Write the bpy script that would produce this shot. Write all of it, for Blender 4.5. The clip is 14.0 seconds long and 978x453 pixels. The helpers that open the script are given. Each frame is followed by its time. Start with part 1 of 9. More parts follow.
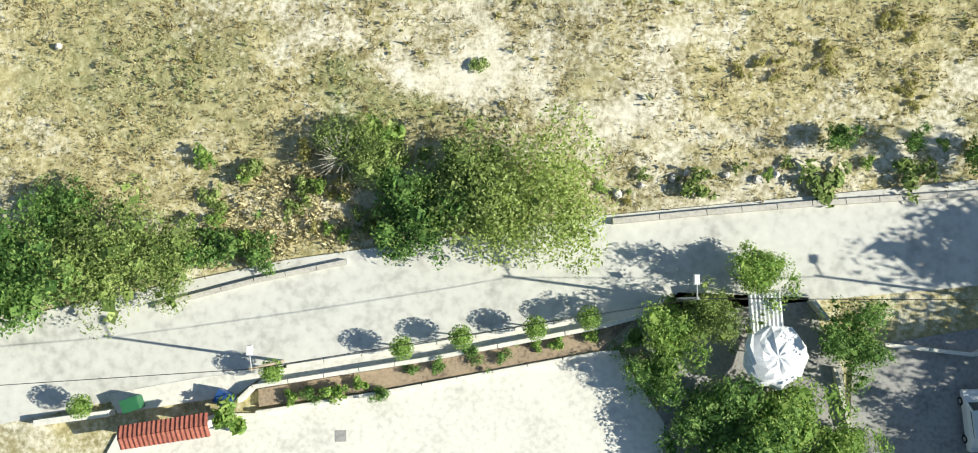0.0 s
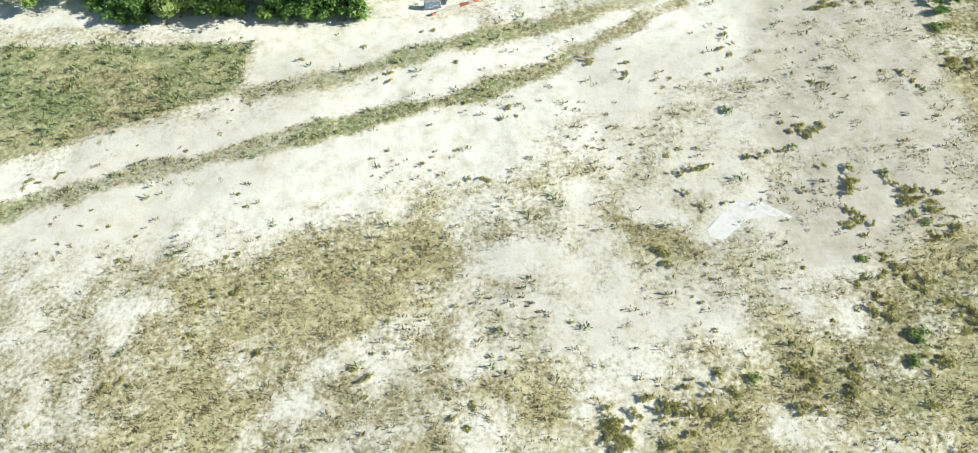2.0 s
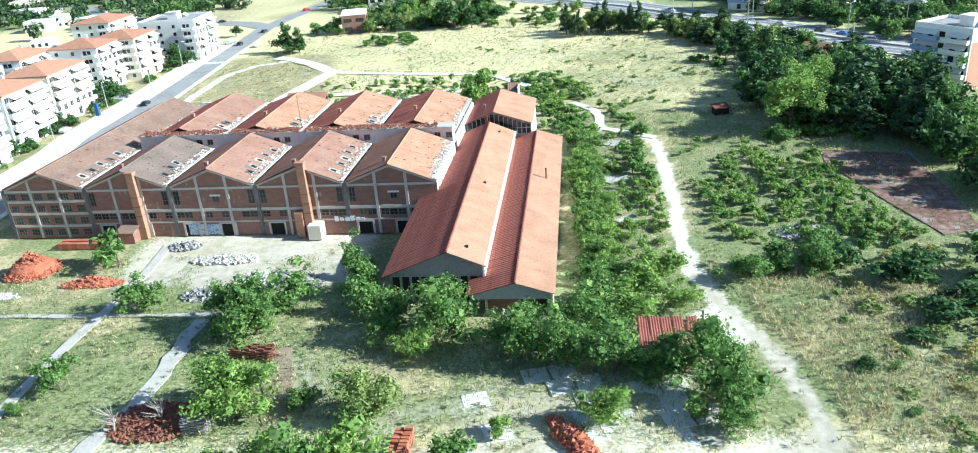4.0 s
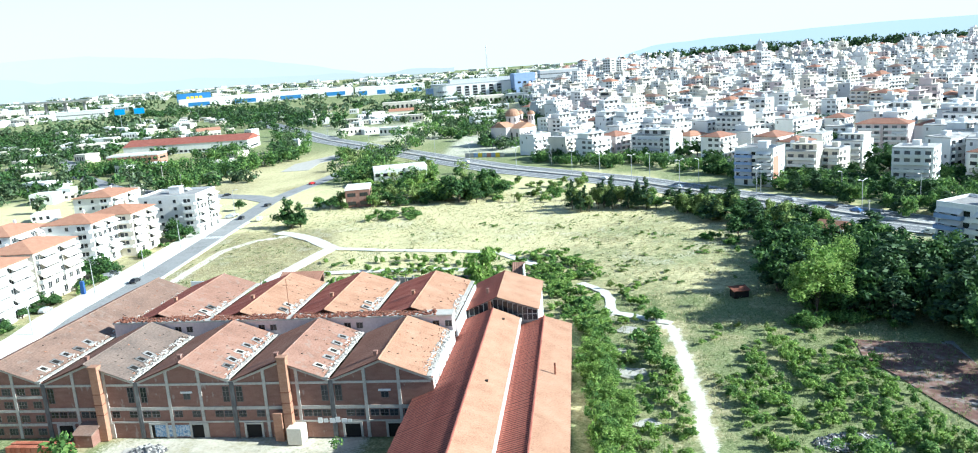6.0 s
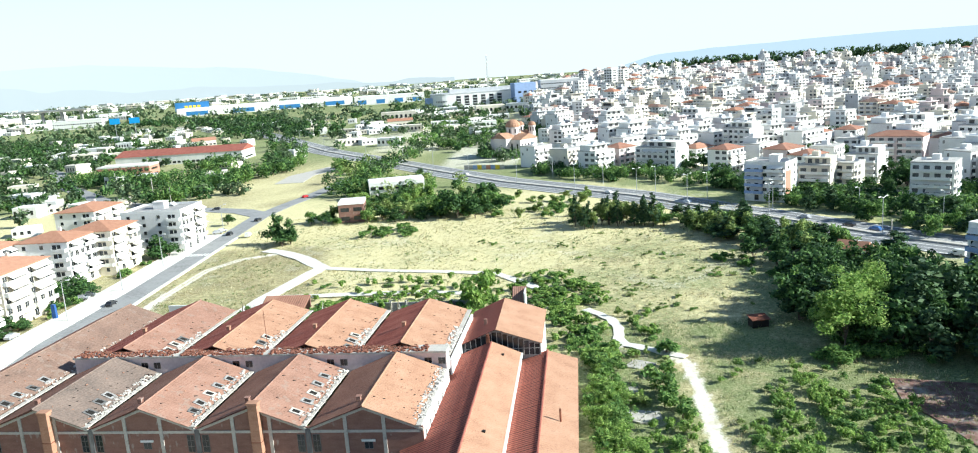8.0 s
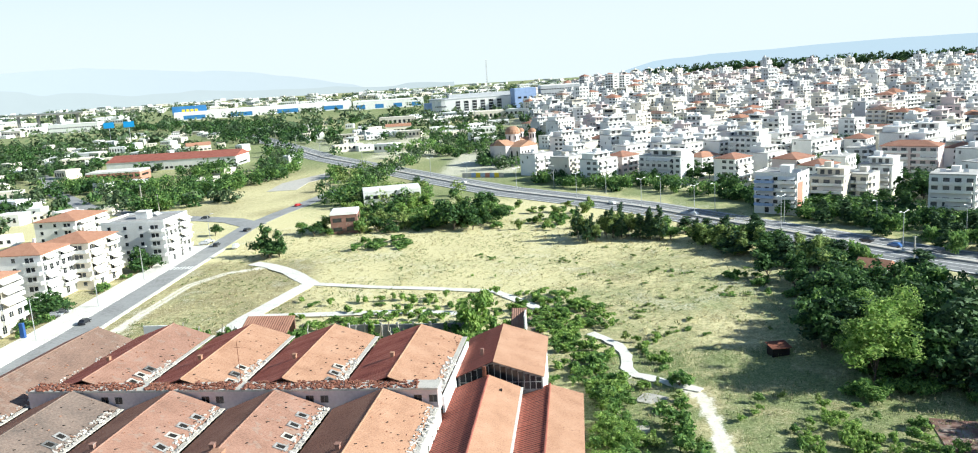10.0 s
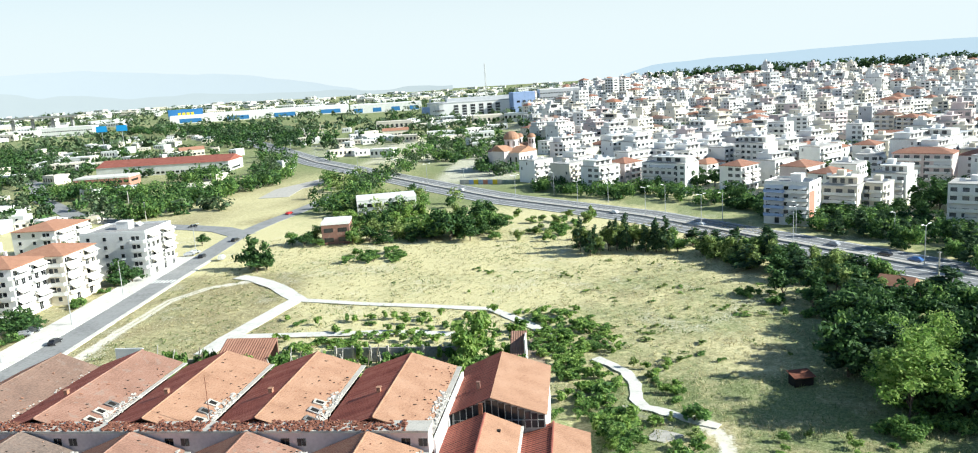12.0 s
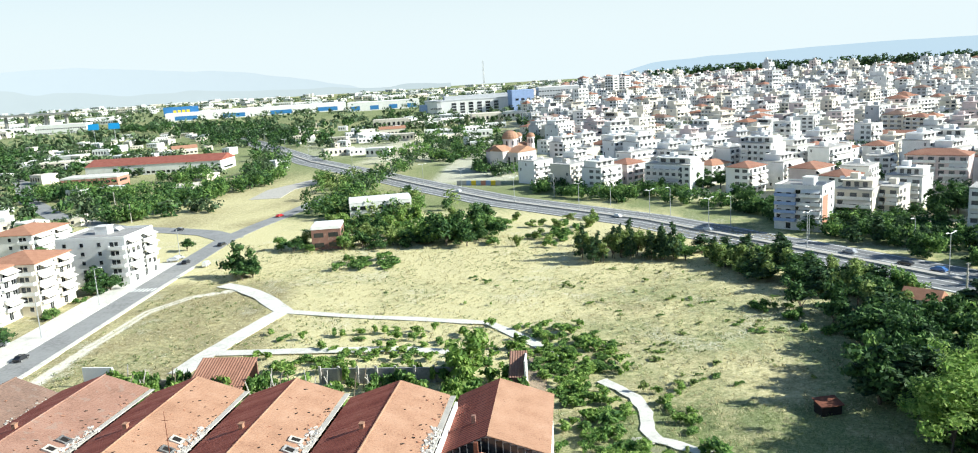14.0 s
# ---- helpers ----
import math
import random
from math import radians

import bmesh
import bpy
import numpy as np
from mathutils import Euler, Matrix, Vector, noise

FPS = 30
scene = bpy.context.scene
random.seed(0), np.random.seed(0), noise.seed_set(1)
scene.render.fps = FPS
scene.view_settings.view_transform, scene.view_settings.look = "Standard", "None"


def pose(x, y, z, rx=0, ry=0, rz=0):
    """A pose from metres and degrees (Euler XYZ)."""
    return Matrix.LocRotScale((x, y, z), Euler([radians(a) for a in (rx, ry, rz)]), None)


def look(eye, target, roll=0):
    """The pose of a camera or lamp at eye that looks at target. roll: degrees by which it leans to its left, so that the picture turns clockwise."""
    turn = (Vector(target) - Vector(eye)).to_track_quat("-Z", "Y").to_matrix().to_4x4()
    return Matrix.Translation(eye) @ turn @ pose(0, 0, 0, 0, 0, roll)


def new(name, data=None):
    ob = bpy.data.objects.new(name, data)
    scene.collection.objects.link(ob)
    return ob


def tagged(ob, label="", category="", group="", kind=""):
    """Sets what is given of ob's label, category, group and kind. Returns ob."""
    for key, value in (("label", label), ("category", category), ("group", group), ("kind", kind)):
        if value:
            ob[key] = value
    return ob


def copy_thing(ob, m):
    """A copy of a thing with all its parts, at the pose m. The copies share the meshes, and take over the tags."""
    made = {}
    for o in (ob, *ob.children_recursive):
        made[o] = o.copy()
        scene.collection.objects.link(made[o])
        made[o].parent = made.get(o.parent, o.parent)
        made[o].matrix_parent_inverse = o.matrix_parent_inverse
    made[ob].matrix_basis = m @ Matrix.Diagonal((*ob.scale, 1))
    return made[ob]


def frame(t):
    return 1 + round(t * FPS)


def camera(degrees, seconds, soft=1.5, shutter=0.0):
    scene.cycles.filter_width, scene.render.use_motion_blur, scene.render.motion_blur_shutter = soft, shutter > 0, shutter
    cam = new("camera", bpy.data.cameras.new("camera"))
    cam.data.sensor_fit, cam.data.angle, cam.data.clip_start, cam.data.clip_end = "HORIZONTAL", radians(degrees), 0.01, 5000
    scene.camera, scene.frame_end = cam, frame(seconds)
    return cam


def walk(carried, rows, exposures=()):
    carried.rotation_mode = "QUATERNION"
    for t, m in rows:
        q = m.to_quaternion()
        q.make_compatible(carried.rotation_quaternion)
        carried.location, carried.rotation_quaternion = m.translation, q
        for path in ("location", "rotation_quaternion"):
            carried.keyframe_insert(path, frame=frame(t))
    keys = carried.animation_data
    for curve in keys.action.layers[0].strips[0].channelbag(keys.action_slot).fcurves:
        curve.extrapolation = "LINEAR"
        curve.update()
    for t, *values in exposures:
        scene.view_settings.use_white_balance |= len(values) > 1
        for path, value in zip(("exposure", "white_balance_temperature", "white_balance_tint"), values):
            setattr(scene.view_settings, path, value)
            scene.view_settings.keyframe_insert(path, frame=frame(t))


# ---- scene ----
cam = camera(63.1, 14.0, soft=1.05)
PATH = [
    (0, (0.072, -7.408, 60.16), (-0.006, -7.22, 58.17), -21.4),
    (0.5, (0.313, -4.208, 60.155), (0.215, -3.769, 58.206), -11.6),
    (0.6, (0.359, -3.566, 60.155), (0.257, -3.077, 58.218), -10.7),
    (1, (0.532, -0.982, 60.154), (0.417, -0.295, 58.28), -8.5),
    (1.5, (0.726, 2.31, 60.138), (0.598, 3.237, 58.37), -6.9),
    (2, (0.879, 5.646, 60.111), (0.739, 6.801, 58.484), -5.9),
    (2.1, (0.904, 6.305, 60.112), (0.763, 7.486, 58.503), -5.8),
    (2.5, (0.998, 8.957, 60.118), (0.85, 10.304, 58.648), -5.3),
    (3, (1.103, 12.282, 60.114), (0.95, 13.818, 58.841), -4.9),
    (3.3, (1.134, 14.287, 60.106), (0.982, 15.923, 58.965), -4.6),
    (3.5, (1.147, 15.66, 60.1), (0.994, 17.356, 59.051), -4.6),
    (4, (1.178, 19.228, 60.07), (1.026, 21.051, 59.264), -4.3),
    (4.2, (1.184, 20.679, 60.071), (1.031, 22.537, 59.346), -4.4),
    (6.3, (0.889, 36.436, 60.281), (0.742, 38.389, 59.873), -4.0),
    (6.5, (0.833, 37.962, 60.281), (0.686, 39.915, 59.875), -4.0),
    (7, (0.655, 41.827, 60.27), (0.509, 43.781, 59.869), -4.0),
    (7.5, (0.522, 45.684, 60.289), (0.375, 47.639, 59.893), -3.9),
    (8, (0.406, 49.464, 60.309), (0.26, 51.42, 59.917), -3.9),
    (8.2, (0.36, 50.93, 60.312), (0.213, 52.886, 59.924), -3.7),
    (10.5, (-0.305, 67.379, 60.419), (-0.448, 69.337, 60.041), -3.6),
    (11, (-0.437, 70.831, 60.45), (-0.579, 72.791, 60.075), -3.6),
    (11.5, (-0.604, 74.296, 60.513), (-0.744, 76.256, 60.139), -3.5),
    (12, (-0.784, 77.866, 60.583), (-0.923, 79.826, 60.211), -3.5),
    (12.5, (-0.929, 81.455, 60.632), (-1.067, 83.416, 60.263), -3.5),
    (13, (-1.064, 84.986, 60.633), (-1.201, 86.948, 60.266), -3.4),
    (13.5, (-1.217, 88.541, 60.658), (-1.354, 90.502, 60.295), -3.4),
    (14, (-1.402, 92.055, 60.654), (-1.537, 94.014, 60.276), -3.4),
]
walk(cam, [(t, look(eye, target, roll)) for t, eye, target, roll in PATH], [(0.0, 0.80, 6700, 2), (1.0, 0.74, 6800, 4), (1.5, 0.76, 6350, 3), (2.0, 0.66, 6150, 2), (2.5, 0.58, 6100, 2), (3.0, 0.56, 6200, 2), (3.5, 0.62, 6050, 1), (4.0, 1.14, 5500, 0), (6.5, 1.14, 5580, 0), (8.0, 1.02, 5950, 2), (14.0, 0.87, 6100, 3)])

# ---- world and sun ----
SUN_EL, SUN_AZ = radians(28), math.atan2(0.994, -0.11)
world = bpy.data.worlds.new("world")
scene.world = world
world.use_nodes = True
wn = world.node_tree.nodes
sky = wn.new("ShaderNodeTexSky")
sky.sky_type, sky.sun_disc = "NISHITA", False
sky.sun_elevation, sky.sun_rotation = SUN_EL, SUN_AZ
sky.dust_density, sky.air_density, sky.ozone_density = 0.4, 1.0, 2.0
sky.altitude = 60
# hazy white band low over the horizon
wl = world.node_tree.links.new
wc, ws, wr, wm = (wn.new(k) for k in ("ShaderNodeTexCoord", "ShaderNodeSeparateXYZ", "ShaderNodeMapRange", "ShaderNodeMix"))
wm.data_type, wr.interpolation_type = "RGBA", "SMOOTHSTEP"
wl(wc.outputs["Generated"], ws.inputs[0])
wl(ws.outputs["Z"], wr.inputs["Value"])
wr.inputs["From Min"].default_value, wr.inputs["From Max"].default_value = 0.36, 0.02
wl(wr.outputs[0], wm.inputs[0])
wl(sky.outputs[0], wm.inputs[6])
wm.inputs[7].default_value = (6.9, 7.3, 7.4, 1)
wl(wm.outputs[2], wn["Background"].inputs[0])
wn["Background"].inputs[1].default_value = 0.071
sun = new("sun", bpy.data.lights.new("sun", "SUN"))
sun.data.energy, sun.data.angle, sun.data.color = 5.0, radians(0.6), (1.0, 0.95, 0.86)
sun_dir = Vector((math.sin(SUN_AZ) * math.cos(SUN_EL), math.cos(SUN_AZ) * math.cos(SUN_EL), math.sin(SUN_EL)))
sun.matrix_world = look(sun_dir * 300, (0, 0, 0))


# ---- materials ----
def material(name, stops, scale=1.0, rough=0.9, bump=0.0, fine=8.0, metal=0.0, island=0.0, obj_random=0.0, spec=0.3, stretch=(1, 1, 1)):
    """stops: (position, colour) along a mottled two-scale noise."""
    m = bpy.data.materials.new(name)
    m.use_nodes = True
    t = m.node_tree
    n, link = t.nodes, t.links.new
    bsdf = n["Principled BSDF"]
    co = n.new("ShaderNodeTexCoord")
    mp = n.new("ShaderNodeMapping")
    mp.inputs["Scale"].default_value = stretch
    link(co.outputs["Object"], mp.inputs[0])
    big, small = n.new("ShaderNodeTexNoise"), n.new("ShaderNodeTexNoise")
    for tex, s, d in ((big, scale, 5.0), (small, scale * fine, 3.0)):
        tex.inputs["Scale"].default_value, tex.inputs["Detail"].default_value = s, d
        link(mp.outputs[0], tex.inputs["Vector"])
    mix = n.new("ShaderNodeMath")
    mix.operation = "MULTIPLY_ADD"
    link(small.outputs[0], mix.inputs[0])
    mix.inputs[1].default_value = 0.5
    half = n.new("ShaderNodeMath")
    half.operation = "MULTIPLY"
    link(big.outputs[0], half.inputs[0])
    half.inputs[1].default_value = 0.5
    link(half.outputs[0], mix.inputs[2])
    last = mix.outputs[0]
    for amount, kind, out in ((island, "ShaderNodeNewGeometry", "Random Per Island"), (obj_random, "ShaderNodeObjectInfo", "Random")):
        if amount:
            info = n.new(kind)
            add = n.new("ShaderNodeMath")
            add.operation = "MULTIPLY_ADD"
            link(info.outputs[out], add.inputs[0])
            add.inputs[1].default_value = amount
            sub = n.new("ShaderNodeMath")
            sub.operation = "SUBTRACT"
            link(last, sub.inputs[0])
            sub.inputs[1].default_value = amount / 2
            link(sub.outputs[0], add.inputs[2])
            last = add.outputs[0]
    ramp = n.new("ShaderNodeValToRGB")
    els = ramp.color_ramp.elements
    while len(els) < len(stops):
        els.new(0.5)
    for e, (p, c) in zip(els, stops):
        e.position, e.color = p, (*c, 1)
    link(last, ramp.inputs[0])
    link(ramp.outputs[0], bsdf.inputs["Base Color"])
    bsdf.inputs["Roughness"].default_value = rough
    bsdf.inputs["Metallic"].default_value = metal
    bsdf.inputs["Specular IOR Level"].default_value = spec
    if bump:
        b = n.new("ShaderNodeBump")
        b.inputs["Strength"].default_value, b.inputs["Distance"].default_value = bump, 0.05
        link(mix.outputs[0], b.inputs["Height"])
        link(b.outputs[0], bsdf.inputs["Normal"])
    return m


def speckle(m, colour, scale, level, strength=0.8, stretch=(1, 1, 1), patch=0.25):
    """Lays sparse spots of another colour over a material, gathered in patches."""
    t = m.node_tree
    n, link = t.nodes, t.links.new
    bsdf = n["Principled BSDF"]
    old = bsdf.inputs["Base Color"].links[0].from_socket
    co, mp = n.new("ShaderNodeTexCoord"), n.new("ShaderNodeMapping")
    mp.inputs["Scale"].default_value = stretch
    link(co.outputs["Object"], mp.inputs[0])
    a, b, add, cut, mx = (n.new(k) for k in ("ShaderNodeTexNoise", "ShaderNodeTexNoise", "ShaderNodeMath", "ShaderNodeMapRange", "ShaderNodeMix"))
    for tex, s, d in ((a, scale, 2.0), (b, scale * 0.09, 2.0)):
        tex.inputs["Scale"].default_value, tex.inputs["Detail"].default_value = s, d
        link(mp.outputs[0], tex.inputs["Vector"])
    add.operation = "MULTIPLY_ADD"
    link(b.outputs[0], add.inputs[0])
    add.inputs[1].default_value = patch
    link(a.outputs[0], add.inputs[2])
    link(add.outputs[0], cut.inputs["Value"])
    cut.inputs["From Min"].default_value, cut.inputs["From Max"].default_value = level, level + 0.05
    cut.inputs["To Max"].default_value = strength
    mx.data_type = "RGBA"
    link(cut.outputs[0], mx.inputs[0])
    link(old, mx.inputs[6])
    mx.inputs[7].default_value = (*colour, 1)
    link(mx.outputs[2], bsdf.inputs["Base Color"])
    return m


def leafy(name, dark, mid, light, glow=0.24):
    m = material(name, ((0.2, dark), (0.5, mid), (0.8, light)), 0.6, 0.7, island=0.7, spec=0.25)
    t = m.node_tree
    n, link = t.nodes, t.links.new
    ramp = [x for x in n if x.type == "VALTORGB"][0]
    tr, mx = n.new("ShaderNodeBsdfTranslucent"), n.new("ShaderNodeMixShader")
    link(ramp.outputs[0], tr.inputs[0])
    mx.inputs[0].default_value = glow
    link(n["Principled BSDF"].outputs[0], mx.inputs[1])
    link(tr.outputs[0], mx.inputs[2])
    link(mx.outputs[0], n["Material Output"].inputs[0])
    return m


def plain(name, c, k=0.12, scale=0.7, rough=0.8, bump=0.0, **kw):
    d = tuple(v * (1 - 2.2 * k) for v in c)
    l = tuple(min(0.95, v * (1 + k)) for v in c)
    return material(name, ((0.3, d), (0.5, c), (0.75, l)), scale, rough, bump, **kw)


M_LEAF = leafy("leaf_green", (0.055, 0.125, 0.033), (0.15, 0.275, 0.07), (0.28, 0.41, 0.12), 0.4)
M_LEAF_DARK = leafy("leaf_dark", (0.022, 0.055, 0.02), (0.055, 0.125, 0.036), (0.115, 0.205, 0.058), 0.24)
# Greyer, duller green: haze of distance put into the leaf colour.
M_LEAF_FAR = leafy("leaf_far_haze", (0.035, 0.065, 0.032), (0.085, 0.135, 0.062), (0.16, 0.215, 0.105), 0.2)
M_LEAF_LIGHT = leafy("leaf_light", (0.11, 0.205, 0.045), (0.245, 0.385, 0.09), (0.40, 0.52, 0.15), 0.46)
M_LEAF_OLIVE = leafy("leaf_olive", (0.10, 0.155, 0.04), (0.23, 0.315, 0.085), (0.39, 0.46, 0.17), 0.32)
M_LEAF_PINE = leafy("leaf_pine", (0.02, 0.05, 0.025), (0.05, 0.105, 0.042), (0.095, 0.155, 0.06), 0.2)
M_LEAF_YELLOW = leafy("leaf_yellow_green", (0.19, 0.26, 0.06), (0.38, 0.48, 0.135), (0.54, 0.62, 0.26), 0.5)
M_DRY = leafy("dry_grass", (0.32, 0.27, 0.14), (0.53, 0.465, 0.26), (0.70, 0.64, 0.40), 0.3)
M_DRY_NEAR = leafy("withered_grass", (0.28, 0.24, 0.125), (0.43, 0.38, 0.205), (0.57, 0.515, 0.31), 0.4)
M_BROWN = leafy("brown_weed", (0.12, 0.095, 0.04), (0.25, 0.20, 0.085), (0.38, 0.32, 0.15), 0.25)
M_WEED = leafy("green_weed", (0.10, 0.14, 0.05), (0.21, 0.265, 0.095), (0.35, 0.39, 0.18), 0.3)
M_LEAF_DRY = leafy("leaf_withering", (0.25, 0.235, 0.07), (0.43, 0.41, 0.145), (0.60, 0.565, 0.26), 0.5)
M_GREY_TWIG = plain("grey_twig", (0.36, 0.34, 0.30))
M_BARK = material("bark", ((0.3, (0.08, 0.06, 0.045)), (0.7, (0.2, 0.16, 0.12))), 3, 0.95, 0.5)
M_CONC = plain("concrete", (0.50, 0.47, 0.42), 0.16, 0.5, 0.9, 0.25)
M_CONC_GREY = plain("grey_concrete", (0.33, 0.32, 0.31), 0.2, 0.4, 0.9, 0.3)
M_PAVE = plain("pale_paving", (0.69, 0.665, 0.60), 0.12, 0.3, 0.9, 0.2)
M_AVENUE = plain("sunlit_asphalt", (0.30, 0.30, 0.295), 0.14, 0.15, 0.85, 0.2)
M_ASPHALT = plain("asphalt", (0.22, 0.223, 0.226), 0.14, 0.15, 0.85, 0.2)
M_STREET = plain("worn_street", (0.58, 0.57, 0.53), 0.16, 0.16, 0.9, 0.2)
M_PAINT = plain("road_paint", (0.75, 0.75, 0.72), 0.1, 2.0, 0.7)
M_BRICK = material("brick_wall", ((0.25, (0.17, 0.088, 0.066)), (0.5, (0.265, 0.145, 0.112)), (0.8, (0.35, 0.215, 0.175))), 0.5, 0.92, 0.3, stretch=(1, 1, 3))
M_SOOT = material("sooty_concrete", ((0.3, (0.07, 0.07, 0.072)), (0.5, (0.15, 0.148, 0.145)), (0.75, (0.30, 0.29, 0.275))), 0.45, 0.92, 0.3, stretch=(1, 1, 0.25))
M_TILE_LICHEN = material("grey_lichen_tile", ((0.28, (0.10, 0.085, 0.075)), (0.5, (0.205, 0.155, 0.128)), (0.75, (0.31, 0.235, 0.19))), 0.16, 0.9, 0.3, fine=16)
M_BRICK_LIGHT = material("chimney_brick", ((0.25, (0.28, 0.14, 0.085)), (0.6, (0.42, 0.235, 0.155)), (0.85, (0.50, 0.33, 0.24))), 0.8, 0.92, 0.3, stretch=(1, 1, 3))
# Roof sun and shade put into the tiles: darker red left, paler right.
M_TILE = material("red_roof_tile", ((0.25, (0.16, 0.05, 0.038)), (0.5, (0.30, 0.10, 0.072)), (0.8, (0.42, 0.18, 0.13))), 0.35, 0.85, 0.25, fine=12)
M_TILE_PALE = material("pale_roof_tile", ((0.25, (0.26, 0.138, 0.085)), (0.5, (0.41, 0.235, 0.15)), (0.8, (0.50, 0.325, 0.225))), 0.3, 0.9, 0.25, fine=14)
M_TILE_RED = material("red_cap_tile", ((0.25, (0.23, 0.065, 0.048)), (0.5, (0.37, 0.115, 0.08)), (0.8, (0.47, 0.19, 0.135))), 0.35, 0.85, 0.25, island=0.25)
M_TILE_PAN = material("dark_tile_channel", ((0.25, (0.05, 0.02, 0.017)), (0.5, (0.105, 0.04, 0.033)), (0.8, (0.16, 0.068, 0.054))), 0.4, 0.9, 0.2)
M_TILE_WORN = material("worn_roof_tile", ((0.25, (0.17, 0.095, 0.068)), (0.5, (0.32, 0.18, 0.13)), (0.8, (0.41, 0.26, 0.20))), 0.25, 0.9, 0.3, fine=14)
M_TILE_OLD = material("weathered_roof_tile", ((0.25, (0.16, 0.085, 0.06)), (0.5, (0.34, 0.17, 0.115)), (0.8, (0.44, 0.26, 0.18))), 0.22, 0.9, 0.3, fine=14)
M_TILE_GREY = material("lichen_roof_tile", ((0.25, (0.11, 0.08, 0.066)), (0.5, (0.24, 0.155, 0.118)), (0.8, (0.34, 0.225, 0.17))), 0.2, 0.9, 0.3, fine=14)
M_TILE_HOUSE = material("orange_roof_tile", ((0.25, (0.29, 0.14, 0.085)), (0.6, (0.43, 0.225, 0.145)), (0.9, (0.52, 0.31, 0.21))), 0.6, 0.85, 0.2, obj_random=0.2)
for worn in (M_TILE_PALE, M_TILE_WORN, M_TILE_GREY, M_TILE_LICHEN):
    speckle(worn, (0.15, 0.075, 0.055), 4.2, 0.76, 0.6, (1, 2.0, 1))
speckle(M_TILE_GREY, (0.30, 0.26, 0.22), 0.7, 0.72, 0.28)
speckle(M_TILE_WORN, (0.30, 0.27, 0.23), 0.7, 0.72, 0.3)
speckle(M_BRICK, (0.42, 0.37, 0.33), 1.1, 0.76, 0.5, (1, 1, 0.5))
M_CLAY = material("clay_brick", ((0.2, (0.25, 0.075, 0.045)), (0.5, (0.42, 0.14, 0.08)), (0.8, (0.55, 0.24, 0.15))), 0.8, 0.9, 0.2, island=0.3, obj_random=0.3)
M_CLAY_DARK = material("dark_clay", ((0.2, (0.12, 0.05, 0.035)), (0.5, (0.21, 0.085, 0.055)), (0.8, (0.32, 0.15, 0.10))), 0.8, 0.9, 0.2, island=0.3)
M_RUBBLE = material("rubble", ((0.2, (0.30, 0.28, 0.26)), (0.5, (0.52, 0.49, 0.45)), (0.8, (0.68, 0.64, 0.58))), 1.2, 0.95, 0.2, island=0.6)
M_RUBBLE_DARK = material("grey_rubble", ((0.2, (0.10, 0.10, 0.10)), (0.5, (0.26, 0.25, 0.24)), (0.8, (0.5, 0.48, 0.45))), 1.2, 0.95, 0.2, island=0.7)
M_WHITE = material("white_render", ((0.25, (0.66, 0.65, 0.62)), (0.5, (0.81, 0.80, 0.775)), (0.8, (0.87, 0.86, 0.84))), 0.25, 0.85, 0.1, fine=10, obj_random=0.25)
M_CREAM = material("cream_render", ((0.25, (0.60, 0.54, 0.44)), (0.6, (0.75, 0.69, 0.58)), (0.9, (0.81, 0.77, 0.67))), 0.25, 0.85, 0.1, fine=10, obj_random=0.3)
M_PINK = material("pink_render", ((0.25, (0.55, 0.45, 0.43)), (0.6, (0.70, 0.59, 0.57)), (0.9, (0.78, 0.70, 0.68))), 0.25, 0.85, 0.1)
M_GREY_R = material("grey_render", ((0.25, (0.42, 0.43, 0.44)), (0.6, (0.57, 0.58, 0.59)), (0.9, (0.66, 0.66, 0.66))), 0.25, 0.85, 0.1)
M_BLUE_R = plain("blue_render", (0.30, 0.40, 0.62), 0.1, 0.4)
M_BLUE_P = plain("blue_panel", (0.05, 0.20, 0.45), 0.1, 0.4, 0.5)
M_TERRA = plain("terracotta_render", (0.50, 0.24, 0.17), 0.12, 0.4)
M_GLASS = material("dark_window_glass", ((0.3, (0.012, 0.014, 0.017)), (0.7, (0.05, 0.055, 0.06))), 0.8, 0.12, obj_random=0.4, spec=0.5)
M_VOID = plain("dark_opening", (0.02, 0.018, 0.016), 0.2, 1.0, 0.95)
M_FRAME = plain("window_frame_paint", (0.55, 0.55, 0.53), 0.1)
M_FRAME_OLD = plain("rusted_window_frame", (0.22, 0.20, 0.19), 0.2)
M_AWN = material("awning_cloth", ((0.2, (0.62, 0.60, 0.56)), (0.5, (0.70, 0.66, 0.58)), (0.8, (0.78, 0.77, 0.74))), 0.3, 0.9, obj_random=0.8)
M_STEEL = plain("galvanised_steel", (0.52, 0.53, 0.54), 0.1, 1.0, 0.45, metal=0.5)
M_WOOD = plain("grey_wood", (0.30, 0.25, 0.19), 0.25, 1.5, 0.9, 0.2, stretch=(6, 6, 0.6))
M_RUST = plain("rusty_sheet", (0.20, 0.075, 0.045), 0.3, 0.8, 0.85, 0.2)
M_RUBBER = plain("tyre_rubber", (0.025, 0.025, 0.025), 0.1)
